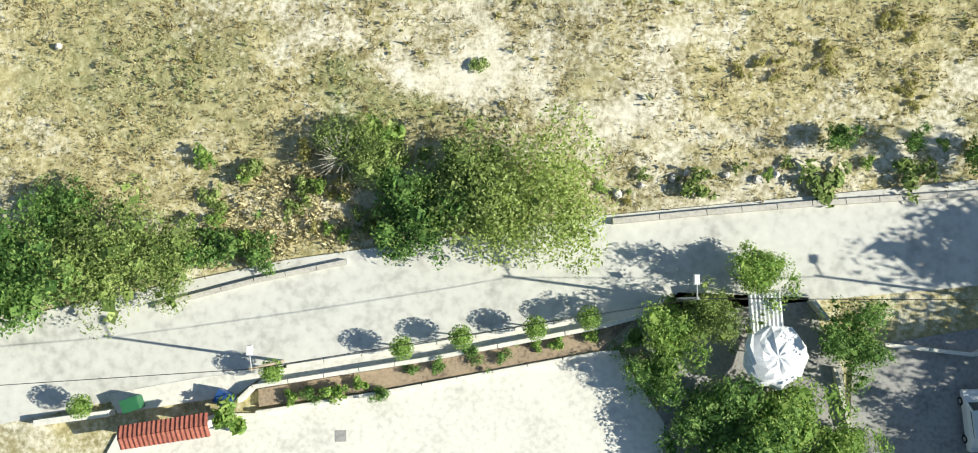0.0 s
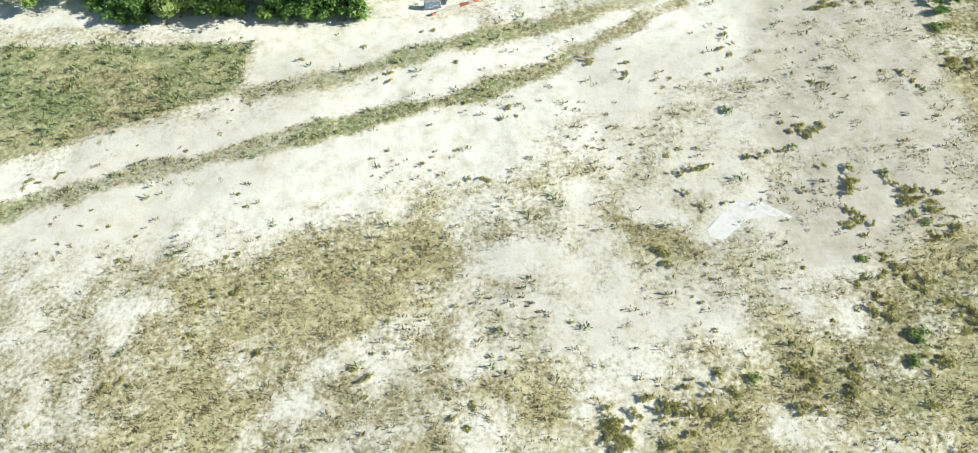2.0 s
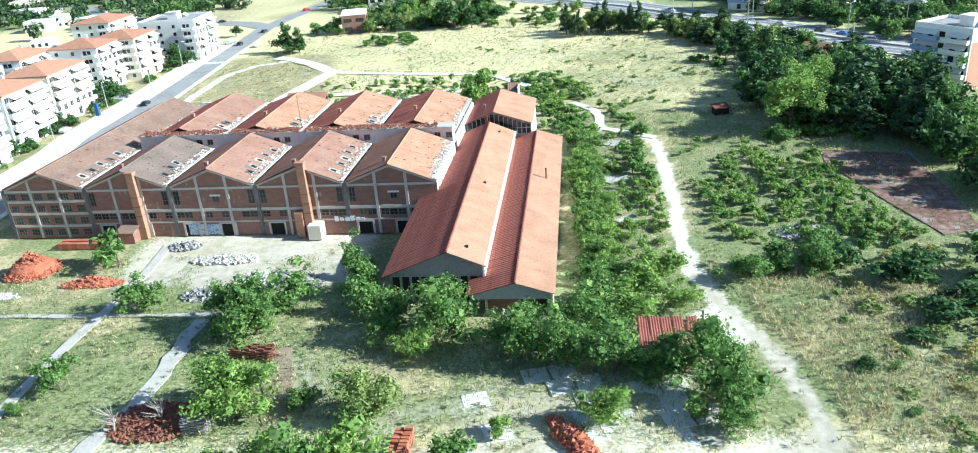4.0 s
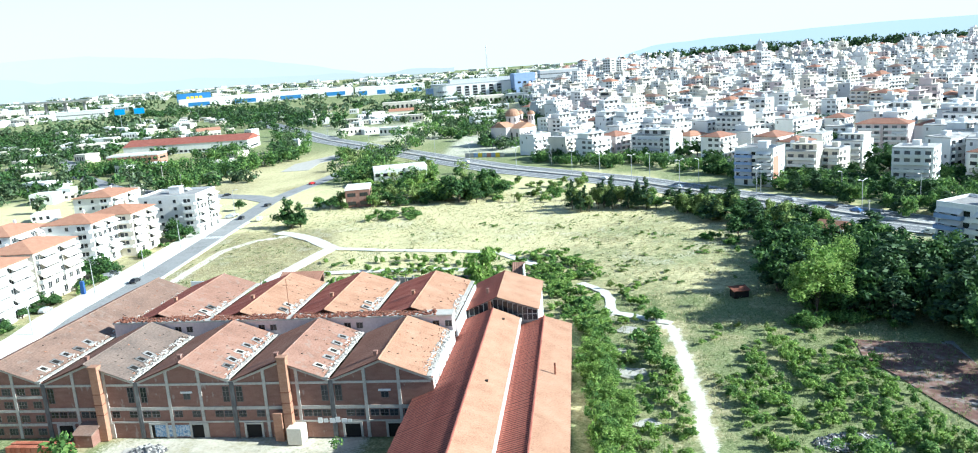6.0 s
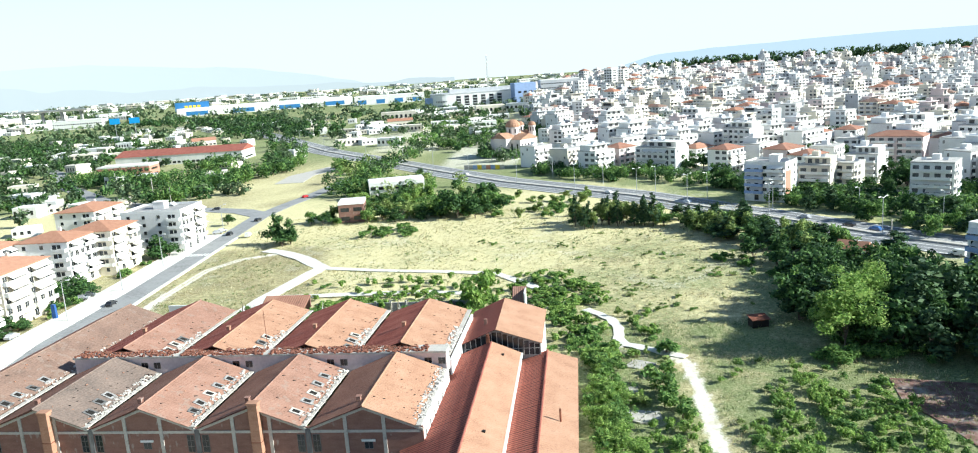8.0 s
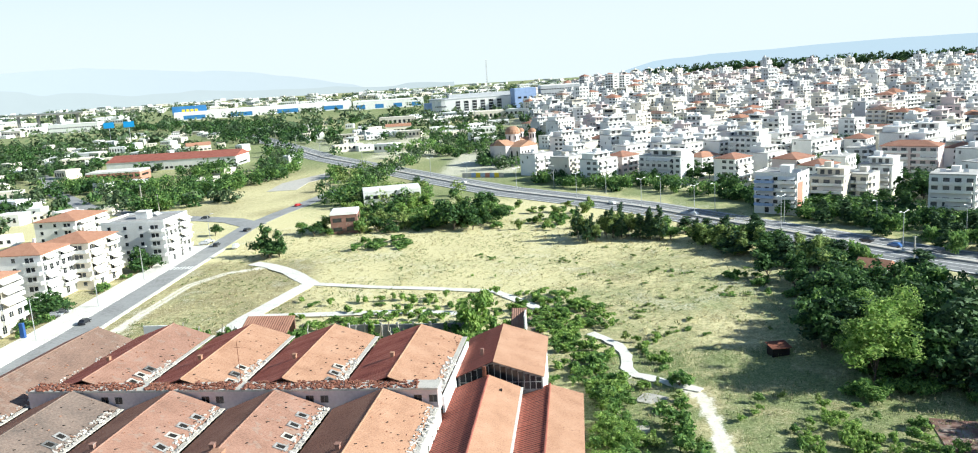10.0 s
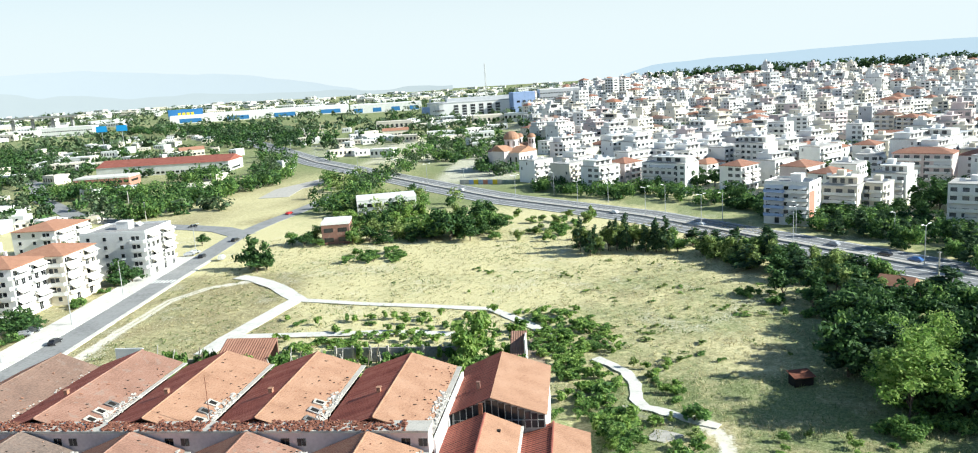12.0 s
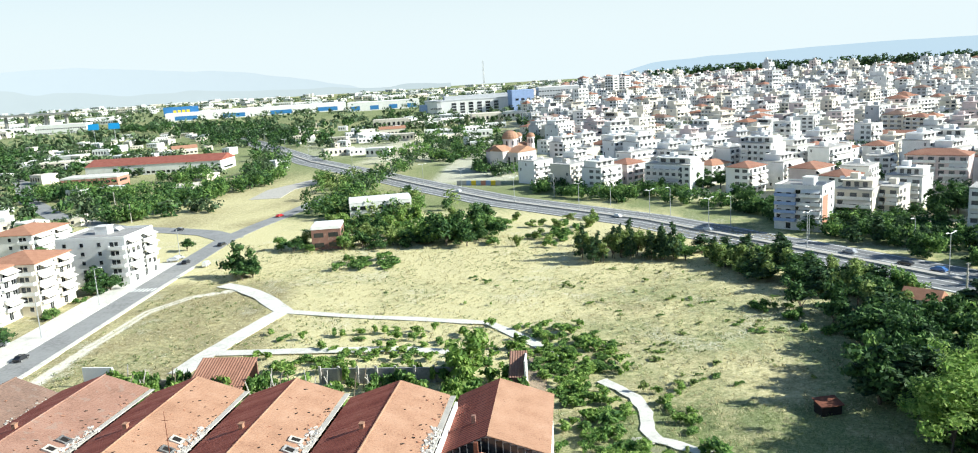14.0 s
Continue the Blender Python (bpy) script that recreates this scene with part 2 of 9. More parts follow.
M_GRAFFITI = material("graffiti_paint", ((0.36, (0.55, 0.58, 0.62)), (0.46, (0.10, 0.26, 0.48)), (0.52, (0.70, 0.72, 0.72)), (0.6, (0.08, 0.20, 0.40)), (0.68, (0.66, 0.66, 0.64))), 0.7, 0.7, fine=3)
M_GREEN_P = plain("green_plastic", (0.03, 0.13, 0.06), 0.1, 2, 0.5)
M_BLUE_BIN = plain("blue_plastic", (0.03, 0.09, 0.27), 0.1, 2, 0.5)
M_CLOTH_W = plain("white_sheet", (0.80, 0.80, 0.82), 0.08, 1.5, 0.8, 0.6)
M_SIGN_Y = plain("yellow_sign", (0.75, 0.55, 0.05), 0.08)
M_SIGN_B = plain("blue_sign", (0.02, 0.25, 0.55), 0.08)
M_SOIL = plain("red_soil", (0.33, 0.255, 0.18), 0.3, 0.5, 0.95, 0.4)
M_RED_COURT = material("faded_red_slab", ((0.34, (0.13, 0.07, 0.055)), (0.46, (0.21, 0.115, 0.09)), (0.54, (0.27, 0.185, 0.15)), (0.63, (0.33, 0.295, 0.265)), (0.8, (0.40, 0.38, 0.36))), 0.09, 0.9, 0.2)


def car_paint(name, c):
    m = plain(name, c, 0.03, 1.0, 0.3, spec=0.5)
    m.node_tree.nodes["Principled BSDF"].inputs["Coat Weight"].default_value = 0.6
    return m


M_CARS = [car_paint("black_car_paint", (0.015, 0.016, 0.02)), car_paint("white_car_paint", (0.75, 0.75, 0.75)),
          car_paint("silver_car_paint", (0.42, 0.43, 0.45)), car_paint("blue_car_paint", (0.06, 0.16, 0.42)), car_paint("red_car_paint", (0.5, 0.03, 0.03))]


# ---- mesh helpers ----
class Shape:
    """Collects corners and faces, then becomes one mesh."""

    def __init__(self):
        self.v, self.f = [], []

    def face(self, *pts):
        k = len(self.v)
        self.v += [tuple(p) for p in pts]
        self.f.append(tuple(range(k, k + len(pts))))
        return self

    def box(self, x0, x1, y0, y1, z0, z1, m=None, bevel=0.0):
        k, b = len(self.v), bevel
        pts = [(x, y, z) for z in (z0, z1) for x, y in ((x0, y0), (x1, y0), (x1, y1), (x0, y1))]
        if b:
            pts[4:] = [(x0 + b, y0 + b, z1), (x1 - b, y0 + b, z1), (x1 - b, y1 - b, z1), (x0 + b, y1 - b, z1)]
        self.v += [tuple(m @ Vector(p)) for p in pts] if m else pts
        self.f += [tuple(k + i for i in q) for q in ((0, 3, 2, 1), (4, 5, 6, 7), (0, 1, 5, 4), (1, 2, 6, 5), (2, 3, 7, 6), (3, 0, 4, 7))]
        return self

    def slab(self, a, b, c, d, thick):
        """A sheet with corners a..d (anticlockwise from above), thickened downwards."""
        k = len(self.v)
        self.v += [tuple(p) for p in (a, b, c, d)] + [(p[0], p[1], p[2] - thick) for p in (a, b, c, d)]
        self.f += [tuple(k + i for i in q) for q in ((0, 1, 2, 3), (7, 6, 5, 4), (0, 4, 5, 1), (1, 5, 6, 2), (2, 6, 7, 3), (3, 7, 4, 0))]
        return self

    def tube(self, a, b, r0, r1, sides=7):
        a, b = Vector(a), Vector(b)
        q = (b - a).to_track_quat("Z", "Y").to_matrix()
        k = len(self.v)
        for p, r in ((a, r0), (b, r1)):
            for i in range(sides):
                w = 2 * math.pi * i / sides
                self.v.append(tuple(p + q @ Vector((r * math.cos(w), r * math.sin(w), 0))))
        self.f += [(k + i, k + (i + 1) % sides, k + sides + (i + 1) % sides, k + sides + i) for i in range(sides)]
        self.f += [tuple(k + i for i in reversed(range(sides))), tuple(k + sides + i for i in range(sides))]
        return self

    def prism(self, outline, z0, z1):
        n, k = len(outline), len(self.v)
        self.v += [(x, y, z0) for x, y in outline] + [(x, y, z1) for x, y in outline]
        self.f += [(k + i, k + (i + 1) % n, k + n + (i + 1) % n, k + n + i) for i in range(n)]
        self.f += [tuple(k + i for i in reversed(range(n))), tuple(k + n + i for i in range(n))]
        return self

    def dome(self, x, y, z, r, h, sides=16, rings=6):
        k = len(self.v)
        for j in range(rings):
            w = math.pi / 2 * j / rings
            self.v += [(x + r * math.cos(w) * math.cos(2 * math.pi * i / sides), y + r * math.cos(w) * math.sin(2 * math.pi * i / sides), z + h * math.sin(w)) for i in range(sides)]
        self.v.append((x, y, z + h))
        for j in range(rings - 1):
            self.f += [(k + j * sides + i, k + j * sides + (i + 1) % sides, k + (j + 1) * sides + (i + 1) % sides, k + (j + 1) * sides + i) for i in range(sides)]
        top = k + rings * sides
        self.f += [(k + (rings - 1) * sides + i, k + (rings - 1) * sides + (i + 1) % sides, top) for i in range(sides)]
        return self

    def mesh(self, name, mat=None):
        me = bpy.data.meshes.new(name)
        me.from_pydata(self.v, [], self.f)
        if mat:
            me.materials.append(mat)
        return me


def part(name, shape, mat, parent=None, label="", m=None):
    """One mesh object under a thing or a part; shape: a Shape or a ready mesh."""
    me = shape.mesh(name, mat) if isinstance(shape, Shape) else shape
    ob = new(name, me)
    ob.parent = parent
    if m is not None:
        ob.matrix_basis = m
    if label:
        ob["label"] = label
    return ob


def thing(name, label, category, m=None, group="", kind=""):
    ob = tagged(new(name), label, category, group, kind)
    ob.empty_display_size = 0.5
    if m is not None:
        ob.matrix_basis = m
    return ob


def solid(name, shape, mat, label, category, group="", kind="", m=None):
    return tagged(part(name, shape, mat, None, m=m), label, category, group, kind)


rnd = random.Random(7)
rng = np.random.default_rng(11)


def step(a, b, x):
    k = np.clip((x - a) / (b - a), 0, 1)
    return k * k * (3 - 2 * k)


def ground_z(x, y):
    """The lie of the land: level, a shallow fall beyond the yard, and the town's hill."""
    z = -2.0 * step(95, 150, y)
    z = z - 1.2 * step(130, 150, y) * step(-12, -30, x) * step(240, 222, y)
    return z + 23.0 * step(470, 1480, y) * step(2400, 1800, y) * step(-60, 150, x) + 9.0 * step(1455, 1515, y) * step(2300, 1600, y) * step(150, 260, x)


def gz(x, y):
    return float(ground_z(np.float64(x), np.float64(y)))


def fuzz(x, y, size, seed):
    """Smooth random field between 0 and 1 with lumps of that size."""
    r = np.random.default_rng(seed).random((64, 64))
    u, v = x / size, y / size
    i, j = np.floor(u).astype(int), np.floor(v).astype(int)
    a, b = u - i, v - j
    a, b = a * a * (3 - 2 * a), b * b * (3 - 2 * b)
    i0, i1, j0, j1 = i % 64, (i + 1) % 64, j % 64, (j + 1) % 64
    return (r[i0, j0] * (1 - a) + r[i1, j0] * a) * (1 - b) + (r[i0, j1] * (1 - a) + r[i1, j1] * a) * b


def near_line(x, y, pts):
    """Distance to a polyline."""
    best = np.full(np.shape(x), 1e9)
    for (x0, y0), (x1, y1) in zip(pts, pts[1:]):
        dx, dy = x1 - x0, y1 - y0
        k = np.clip(((x - x0) * dx + (y - y0) * dy) / (dx * dx + dy * dy), 0, 1)
        best = np.minimum(best, np.hypot(x - x0 - k * dx, y - y0 - k * dy))
    return best


# ---- ground ----
LANE = [(-120, 30), (-70, 43), (-40, 53), (-14, 60), (6, 70), (18, 78), (28, 87), (31.4, 92), (31.5, 100), (30.5, 109.5), (28.6, 118), (26.5, 125), (24.6, 136), (24.5, 151), (26.3, 170), (27.2, 190), (27.8, 206), (25, 214)]
GRAVEL = [(-95, 83), (-66, 80.5), (-48, 78.7), (-33, 76.5), (-18, 75), (-8, 76)]
VERGE_A = [(-75, 41), (-41.6, 54.6), (-23.4, 60.3), (-6.8, 65.6), (2.0, 69.7), (8.9, 75.1), (17, 80)]
# stretches of denser dry growth in the first field: centre, radii, strength
GROWTH = [(-31.4, 10.6, 12.9, 9.3, 1.0), (-9.0, 6.8, 9.3, 3.2, 0.95), (-19.3, 37.0, 6.7, 4.6, 0.75), (-12.5, 21.7, 6.1, 3.3, 0.65), (-33.7, 32.1, 6.6, 5.7, 0.55), (11.7, 23.5, 5.4, 7.3, 0.7),
          (5.0, 15.6, 7.2, 3.1, 0.6), (26.1, 33.1, 10.1, 7.4, 0.85), (38.0, 30.0, 9.0, 14.0, 1.0), (26.6, 18.4, 7.1, 6.3, 0.7), (18.9, 11.4, 5.5, 2.9, 0.6), (25.2, 7.9, 7.1, 2.7, 0.45), (-2.7, 34.4, 2.7, 2.5, 0.4),
          (-16.2, 42.7, 8.1, 5.0, 0.85), (10.9, 50.0, 3.3, 2.1, 0.8), (35.5, 42.0, 6.0, 7.0, 0.8), (51.0, 78.5, 9.0, 16.0, 0.8), (0.9, 47.7, 3.3, 2.7, 0.5)]
VERGE_B = [(-31, 66.2), (-20, 69.2), (-11.2, 72.7), (6.4, 78.2), (24.2, 85.8)]


def ground_masks(x, y):
    """How bare, how green and how brown the ground is."""
    n1, n2, n3, n4 = fuzz(x, y, 14, 1), fuzz(x, y, 5, 2), fuzz(x, y, 1.9, 3), fuzz(x, y, 40, 4)
    lumps = 0.35 * n1 + 0.4 * n2 + 0.25 * n3
    near = 1 - step(88, 100, y)
    lane = near_line(x, y, LANE[:7])
    sand = step(13, 4, lane + 7 * (n2 - 0.5)) * near
    cover = np.zeros(np.shape(x))
    wx, wy = x + 5 * (n2 - 0.5) + 7 * (n1 - 0.5), y + 5 * (fuzz(x, y, 5, 32) - 0.5) + 7 * (fuzz(x, y, 14, 33) - 0.5)
    for bx, by, rx, ry, k in GROWTH:
        cover = np.maximum(cover, k * step(1.45, 0.35, np.hypot((wx - bx) / rx, (wy - by) / ry)))
    flats = step(19, 25, x + 4 * (n2 - 0.5)) * step(46, 40, x + 5 * (n1 - 0.5)) * step(41, 47, y + 4 * (n1 - 0.5)) * step(90, 84, y)
    cover = np.maximum(cover, 0.85 * step(20, 36, x) * (0.6 + 0.6 * n1) * (1 - 0.8 * flats))
    cover = np.maximum(cover, 0.4 * step(-38, -50, x) * step(50, 40, y))
    cover = np.maximum(cover, 0.36 * step(2, -10, x) * step(50, 40, y))
    cover = np.maximum(cover, 0.4 * step(22, 14, y))
    sand = np.maximum(sand * (1 - 0.8 * cover), near * np.clip(0.58 - 0.62 * cover + 0.6 * (n3 - 0.5) + 0.5 * (n2 - 0.5) + 0.25 * (n1 - 0.5), 0, 0.92))
    sand = np.maximum(sand, 0.95 * step(1.9, 0.9, near_line(x, y, LANE[9:]) + 1.4 * (n3 - 0.5)) * step(108, 122, y))
    sand = np.maximum(sand, step(2.6, 1.2, near_line(x, y, GRAVEL)))
    spread = step(-36, -30, x) * step(-4, -9, x) * step(66.5, 68.5, y) * step(79, 77, y)
    sand = np.maximum(sand, spread)
    yard = step(-84, -76, x) * step(-30, -35, x) * step(137, 143, y + 5 * (n2 - 0.5)) * step(166, 163, y)
    sand = np.maximum(sand, yard * np.clip(0.1 + 0.75 * n2 + 0.3 * (n3 - 0.5), 0, 0.75))
    slabs = step(-14, -10, x) * step(22, 14, x) * step(78, 80, y) * step(112, 98, y)
    sand = np.maximum(sand, 0.42 * slabs * step(0.3, 0.6, lumps))
    sand = np.maximum(sand, 0.9 * step(5.5, 3.5, np.hypot(x - 24.5, (y - 118) * 0.7)))
    ragged = 1.2 * (n3 - 0.5) + 0.5 * (n2 - 0.5) + 0.4 * step(-5, 24, x)
    verge = np.maximum(step(2.0, 0.7, near_line(x, y, VERGE_A) + ragged), step(2.1, 0.7, near_line(x, y, VERGE_B) + ragged))
    sand *= 1 - 0.85 * verge
    patch = step(67 + 0.43 * (x + 31) - 1, 67 + 0.43 * (x + 31) + 1, y) * step(75, 73.8, y) * step(-31.5, -32.5, x)
    sand *= 1 - 0.9 * patch
    field = step(245, 262, y) * step(450, 400, y)
    sand = np.maximum(sand, 0.8 * step(1.3, 0.5, np.abs(near_line(x, y, [(-117, 225), (-117.5, 257), (-118, 290), (-118, 310), (-111, 324), (-98, 331)]) - 0.9)))
    sand = np.maximum(sand, field * 0.3 * step(0.55, 0.7, lumps))
    green = 0.25 * step(0.5, 0.7, n1)
    green = np.maximum(green, near * cover * (0.55 * step(4, -6, x) * step(30, 20, y) + 0.4 * step(16, 26, x)) * (0.6 + 0.6 * n2))
    green = np.maximum(green, patch * (0.25 + 0.6 * n2) + 0.62 * verge * (1 - 0.6 * step(-14, 16, x)))
    far_yard = step(84, 100, y) * step(250, 225, y)
    green = np.maximum(green, far_yard * step(0.15, 0.6, 0.5 * n1 + 0.5 * n2) * 0.85)
    green = np.maximum(green, 0.5 * step(36, 46, x) * step(80, 92, y) * step(150, 138, y))
    green = np.maximum(green, 0.7 * step(40, 56, x) * step(212, 222, y) * step(300, 270, y))
    green = np.maximum(green, field * (0.3 * step(0.5, 0.75, n4 * 0.5 + n1 * 0.5) + 0.4 * step(-20, 50, x) * step(345, 250, y) * step(0.3, 0.65, n1)))
    town = step(0, 30, x + 0.72 * y - 385) * step(330, 345, y) * step(-60, -20, x) * step(1510, 1470, y)
    green = np.maximum(green, step(430, 480, y) * (0.55 + 0.45 * step(0.3, 0.6, n4))) * (1 - 0.45 * town)
    sand = np.maximum(sand, 0.4 * town)
    green = np.maximum(green, (0.45 + 0.5 * n2) * step(0, 8, x + 0.72 * y - 351) * step(300, 330, y) * step(530, 500, y) * step(-40, -20, x) * (1 - town))
    park = step(-260, -200, x) * step(0, -25, x) * step(640, 700, y) * step(1350, 1250, y)
    sand = np.maximum(sand, 0.5 * park * step(0.45, 0.6, fuzz(x, y, 60, 15)))
    bank = step(-75, -62, x) * step(-12, -20, x) * step(545, 560, y) * step(660, 640, y)
    sand = np.maximum(sand, 0.55 * bank)
    straw_field = step(-205, -195, x) * step(-124, -132, x) * step(440, 450, y) * step(585, 565, y)
    green *= 1 - 0.9 * straw_field
    brown = near * (0.62 + 0.5 * step(0.45, 0.7, 0.5 * n1 + 0.3 * n2 + 0.2 * fuzz(x, y, 2.3, 9)))
    brown = np.maximum(brown, far_yard * (0.6 + 0.4 * step(0.5, 0.7, n2)))
    dull = step(-66, -80, x + 0.2 * (y - 300)) * step(222, 235, y) * step(350, 335, y)
    brown = np.maximum(brown, dull * (0.5 + 0.45 * n2))
    green = np.maximum(green, dull * (0.12 + 0.35 * n1))
    east = step(-25, 25, x + 0.35 * (300 - y)) * step(205, 225, y) * step(350, 325, y)
    brown = np.maximum(brown, east * (0.15 + 0.5 * n2))
    green = np.maximum(green, east * (0.18 + 0.48 * n1))
    brown = np.maximum(brown, 0.8 * straw_field * (0.3 + 0.7 * n2))
    brown = np.maximum(brown, 0.8 * step(430, 500, y) * (1 - town) * (1 - straw_field) * step(0.4, 0.6, fuzz(x, y, 60, 14)))
    rough_land = step(28, 32, x) * step(100, 86, x) * step(128, 140, y) * step(222, 208, y)
    green = np.maximum(green, rough_land * (0.45 + 0.5 * n2))
    brown = np.maximum(brown, rough_land * 0.8)
    dusty = np.maximum(0.85 * flats * (1 - cover), 0.75 * yard * (0.5 + 0.7 * n1))
    dusty = np.maximum(dusty, 0.85 * step(2.0, 0.9, near_line(x, y, LANE[5:13]) + 1.6 * (n3 - 0.5)) * step(76, 88, y))
    dusty = np.maximum(dusty, 0.6 * step(9, 4, np.hypot(x - 29, (y - 89) * 1.4) + 5 * (n2 - 0.5)))
    dusty = np.maximum(dusty, 0.5 * slabs * step(0.62, 0.4, n2))
    dusty = np.maximum(dusty, 0.45 * near * step(0.42, 0.6, n1) * step(78, 70, y) * (1 - cover))
    dusty = np.maximum(dusty, 0.42 * step(-40, -33, x) * step(27, 20, x) * step(82, 88, y) * step(126, 116, y) * step(0.3, 0.65, 0.6 * n1 + 0.4 * n2))
    dusty = np.maximum(dusty, 0.5 * patch * step(0.5, 0.68, n1 * 0.6 + n2 * 0.4))
    dusty = np.maximum(dusty, 0.55 * step(0.55, 0.75, 0.5 * n1 + 0.5 * n2) * step(7, 9, x) * step(24, 22, x) * step(150, 160, y) * step(228, 215, y))
    return np.clip(sand, 0, 1), np.clip(green, 0, 1), np.clip(brown, 0, 1), np.clip(dusty, 0, 1)


def ground_sheet():
    far = [-4900, -3200, -2000, -1300, -900, -640, -480, -360, -280, -220, -180, -155]
    xs = np.array(far + list(np.arange(-135, 125, 1.0)) + [-v for v in reversed(far)])
    ys = np.array([-4900, -2000, -800, -300, -140, -80, -55] + list(np.arange(-42, 90, 0.8)) + list(np.arange(90, 420, 2.0)) + [430, 450, 480, 520, 570, 640, 720, 820, 940, 1080, 1250, 1450, 1700, 2100, 2700, 3500, 4900])
    gx, gy = np.meshgrid(xs, ys)
    z = ground_z(gx, gy)
    inner = (np.abs(gx) < 130) & (gy > -40) & (gy < 400)
    rough = 0.16 * (fuzz(gx, gy, 2.1, 21) - 0.5) + 0.3 * (fuzz(gx, gy, 9, 22) - 0.5)
    z = z + np.where(inner & (gy > 3), rough, 0) - 0.14
    nx, ny = len(xs), len(ys)
    idx = np.arange(nx * ny).reshape(ny, nx)
    quads = np.stack([idx[:-1, :-1], idx[:-1, 1:], idx[1:, 1:], idx[1:, :-1]], -1).reshape(-1, 4)
    me = bpy.data.meshes.new("ground")
    me.from_pydata(np.stack([gx, gy, z], -1).reshape(-1, 3).tolist(), [], quads.tolist())
    for name, vals in zip(("bare", "lush", "brown", "dusty"), ground_masks(gx.ravel(), gy.ravel())):
        me.attributes.new(name, "FLOAT", "POINT").data.foreach_set("value", vals.astype(np.float32))
    me.polygons.foreach_set("use_smooth", [True] * len(me.polygons))
    m = bpy.data.materials.new("field_ground")
    m.use_nodes = True
    t = m.node_tree
    n, link = t.nodes, t.links.new
    co = n.new("ShaderNodeTexCoord")

    def tex(scale, detail, rough=0.6):
        x = n.new("ShaderNodeTexNoise")
        x.inputs["Scale"].default_value, x.inputs["Detail"].default_value, x.inputs["Roughness"].default_value = scale, detail, rough
        link(co.outputs["Object"], x.inputs["Vector"])
        return x.outputs[0]

    def ramp(src, *stops):
        r = n.new("ShaderNodeValToRGB")
        while len(r.color_ramp.elements) < len(stops):
            r.color_ramp.elements.new(0.5)
        for e, (p, c) in zip(r.color_ramp.elements, stops):
            e.position, e.color = p, (*c, 1)
        link(src, r.inputs[0])
        return r.outputs[0]

    def mask(attr, noise_out, gain):
        a = n.new("ShaderNodeAttribute")
        a.attribute_name = attr
        s = n.new("ShaderNodeMath")
        s.operation = "MULTIPLY_ADD"
        link(noise_out, s.inputs[0])
        s.inputs[1].default_value, s.inputs[2].default_value = gain, -gain / 2
        d = n.new("ShaderNodeMath")
        d.operation, d.use_clamp = "ADD", True
        link(a.outputs["Fac"], d.inputs[0])
        link(s.outputs[0], d.inputs[1])
        r = n.new("ShaderNodeMapRange")
        r.interpolation_type = "SMOOTHSTEP"
        r.inputs["From Min"].default_value, r.inputs["From Max"].default_value = 0.1, 0.9
        link(d.outputs[0], r.inputs["Value"])
        return r.outputs[0]

    def blend(fac, a, b):
        x = n.new("ShaderNodeMix")
        x.data_type = "RGBA"
        link(fac, x.inputs[0])
        link(a, x.inputs[6])
        link(b, x.inputs[7])
        return x.outputs[2]

    fine, mid = tex(2.2, 6, 0.68), tex(0.6, 6, 0.65)
    straw = ramp(fine, (0.3, (0.45, 0.40, 0.21)), (0.5, (0.63, 0.57, 0.315)), (0.7, (0.74, 0.685, 0.43)))
    brown = ramp(fine, (0.34, (0.19, 0.16, 0.075)), (0.46, (0.30, 0.255, 0.132)), (0.58, (0.42, 0.37, 0.22)), (0.7, (0.55, 0.50, 0.345)))
    lush = ramp(fine, (0.3, (0.10, 0.125, 0.055)), (0.5, (0.225, 0.26, 0.115)), (0.7, (0.38, 0.40, 0.20)))
    bare = ramp(mid, (0.30, (0.58, 0.53, 0.41)), (0.42, (0.70, 0.65, 0.53)), (0.54, (0.79, 0.745, 0.635)), (0.7, (0.83, 0.79, 0.69)))
    c = blend(mask("brown", mid, 1.1), straw, brown)
    c = blend(mask("lush", mid, 1.1), c, lush)
    c = blend(mask("bare", fine, 1.7), c, bare)
    dusty = ramp(mid, (0.3, (0.38, 0.335, 0.25)), (0.5, (0.50, 0.455, 0.36)), (0.7, (0.62, 0.575, 0.48)))
    c = blend(mask("dusty", mid, 0.7), c, dusty)
    link(c, n["Principled BSDF"].inputs["Base Color"])
    n["Principled BSDF"].inputs["Roughness"].default_value = 0.95
    n["Principled BSDF"].inputs["Specular IOR Level"].default_value = 0.1
    b = n.new("ShaderNodeBump")
    b.inputs["Strength"].default_value, b.inputs["Distance"].default_value = 0.45, 0.12
    link(fine, b.inputs["Height"])
    link(b.outputs[0], n["Principled BSDF"].inputs["Normal"])
    me.materials.append(m)
    tagged(part("ground", me, None), "dry field of straw grass and pale bare soil", "ground", kind="structure")


ground_sheet()


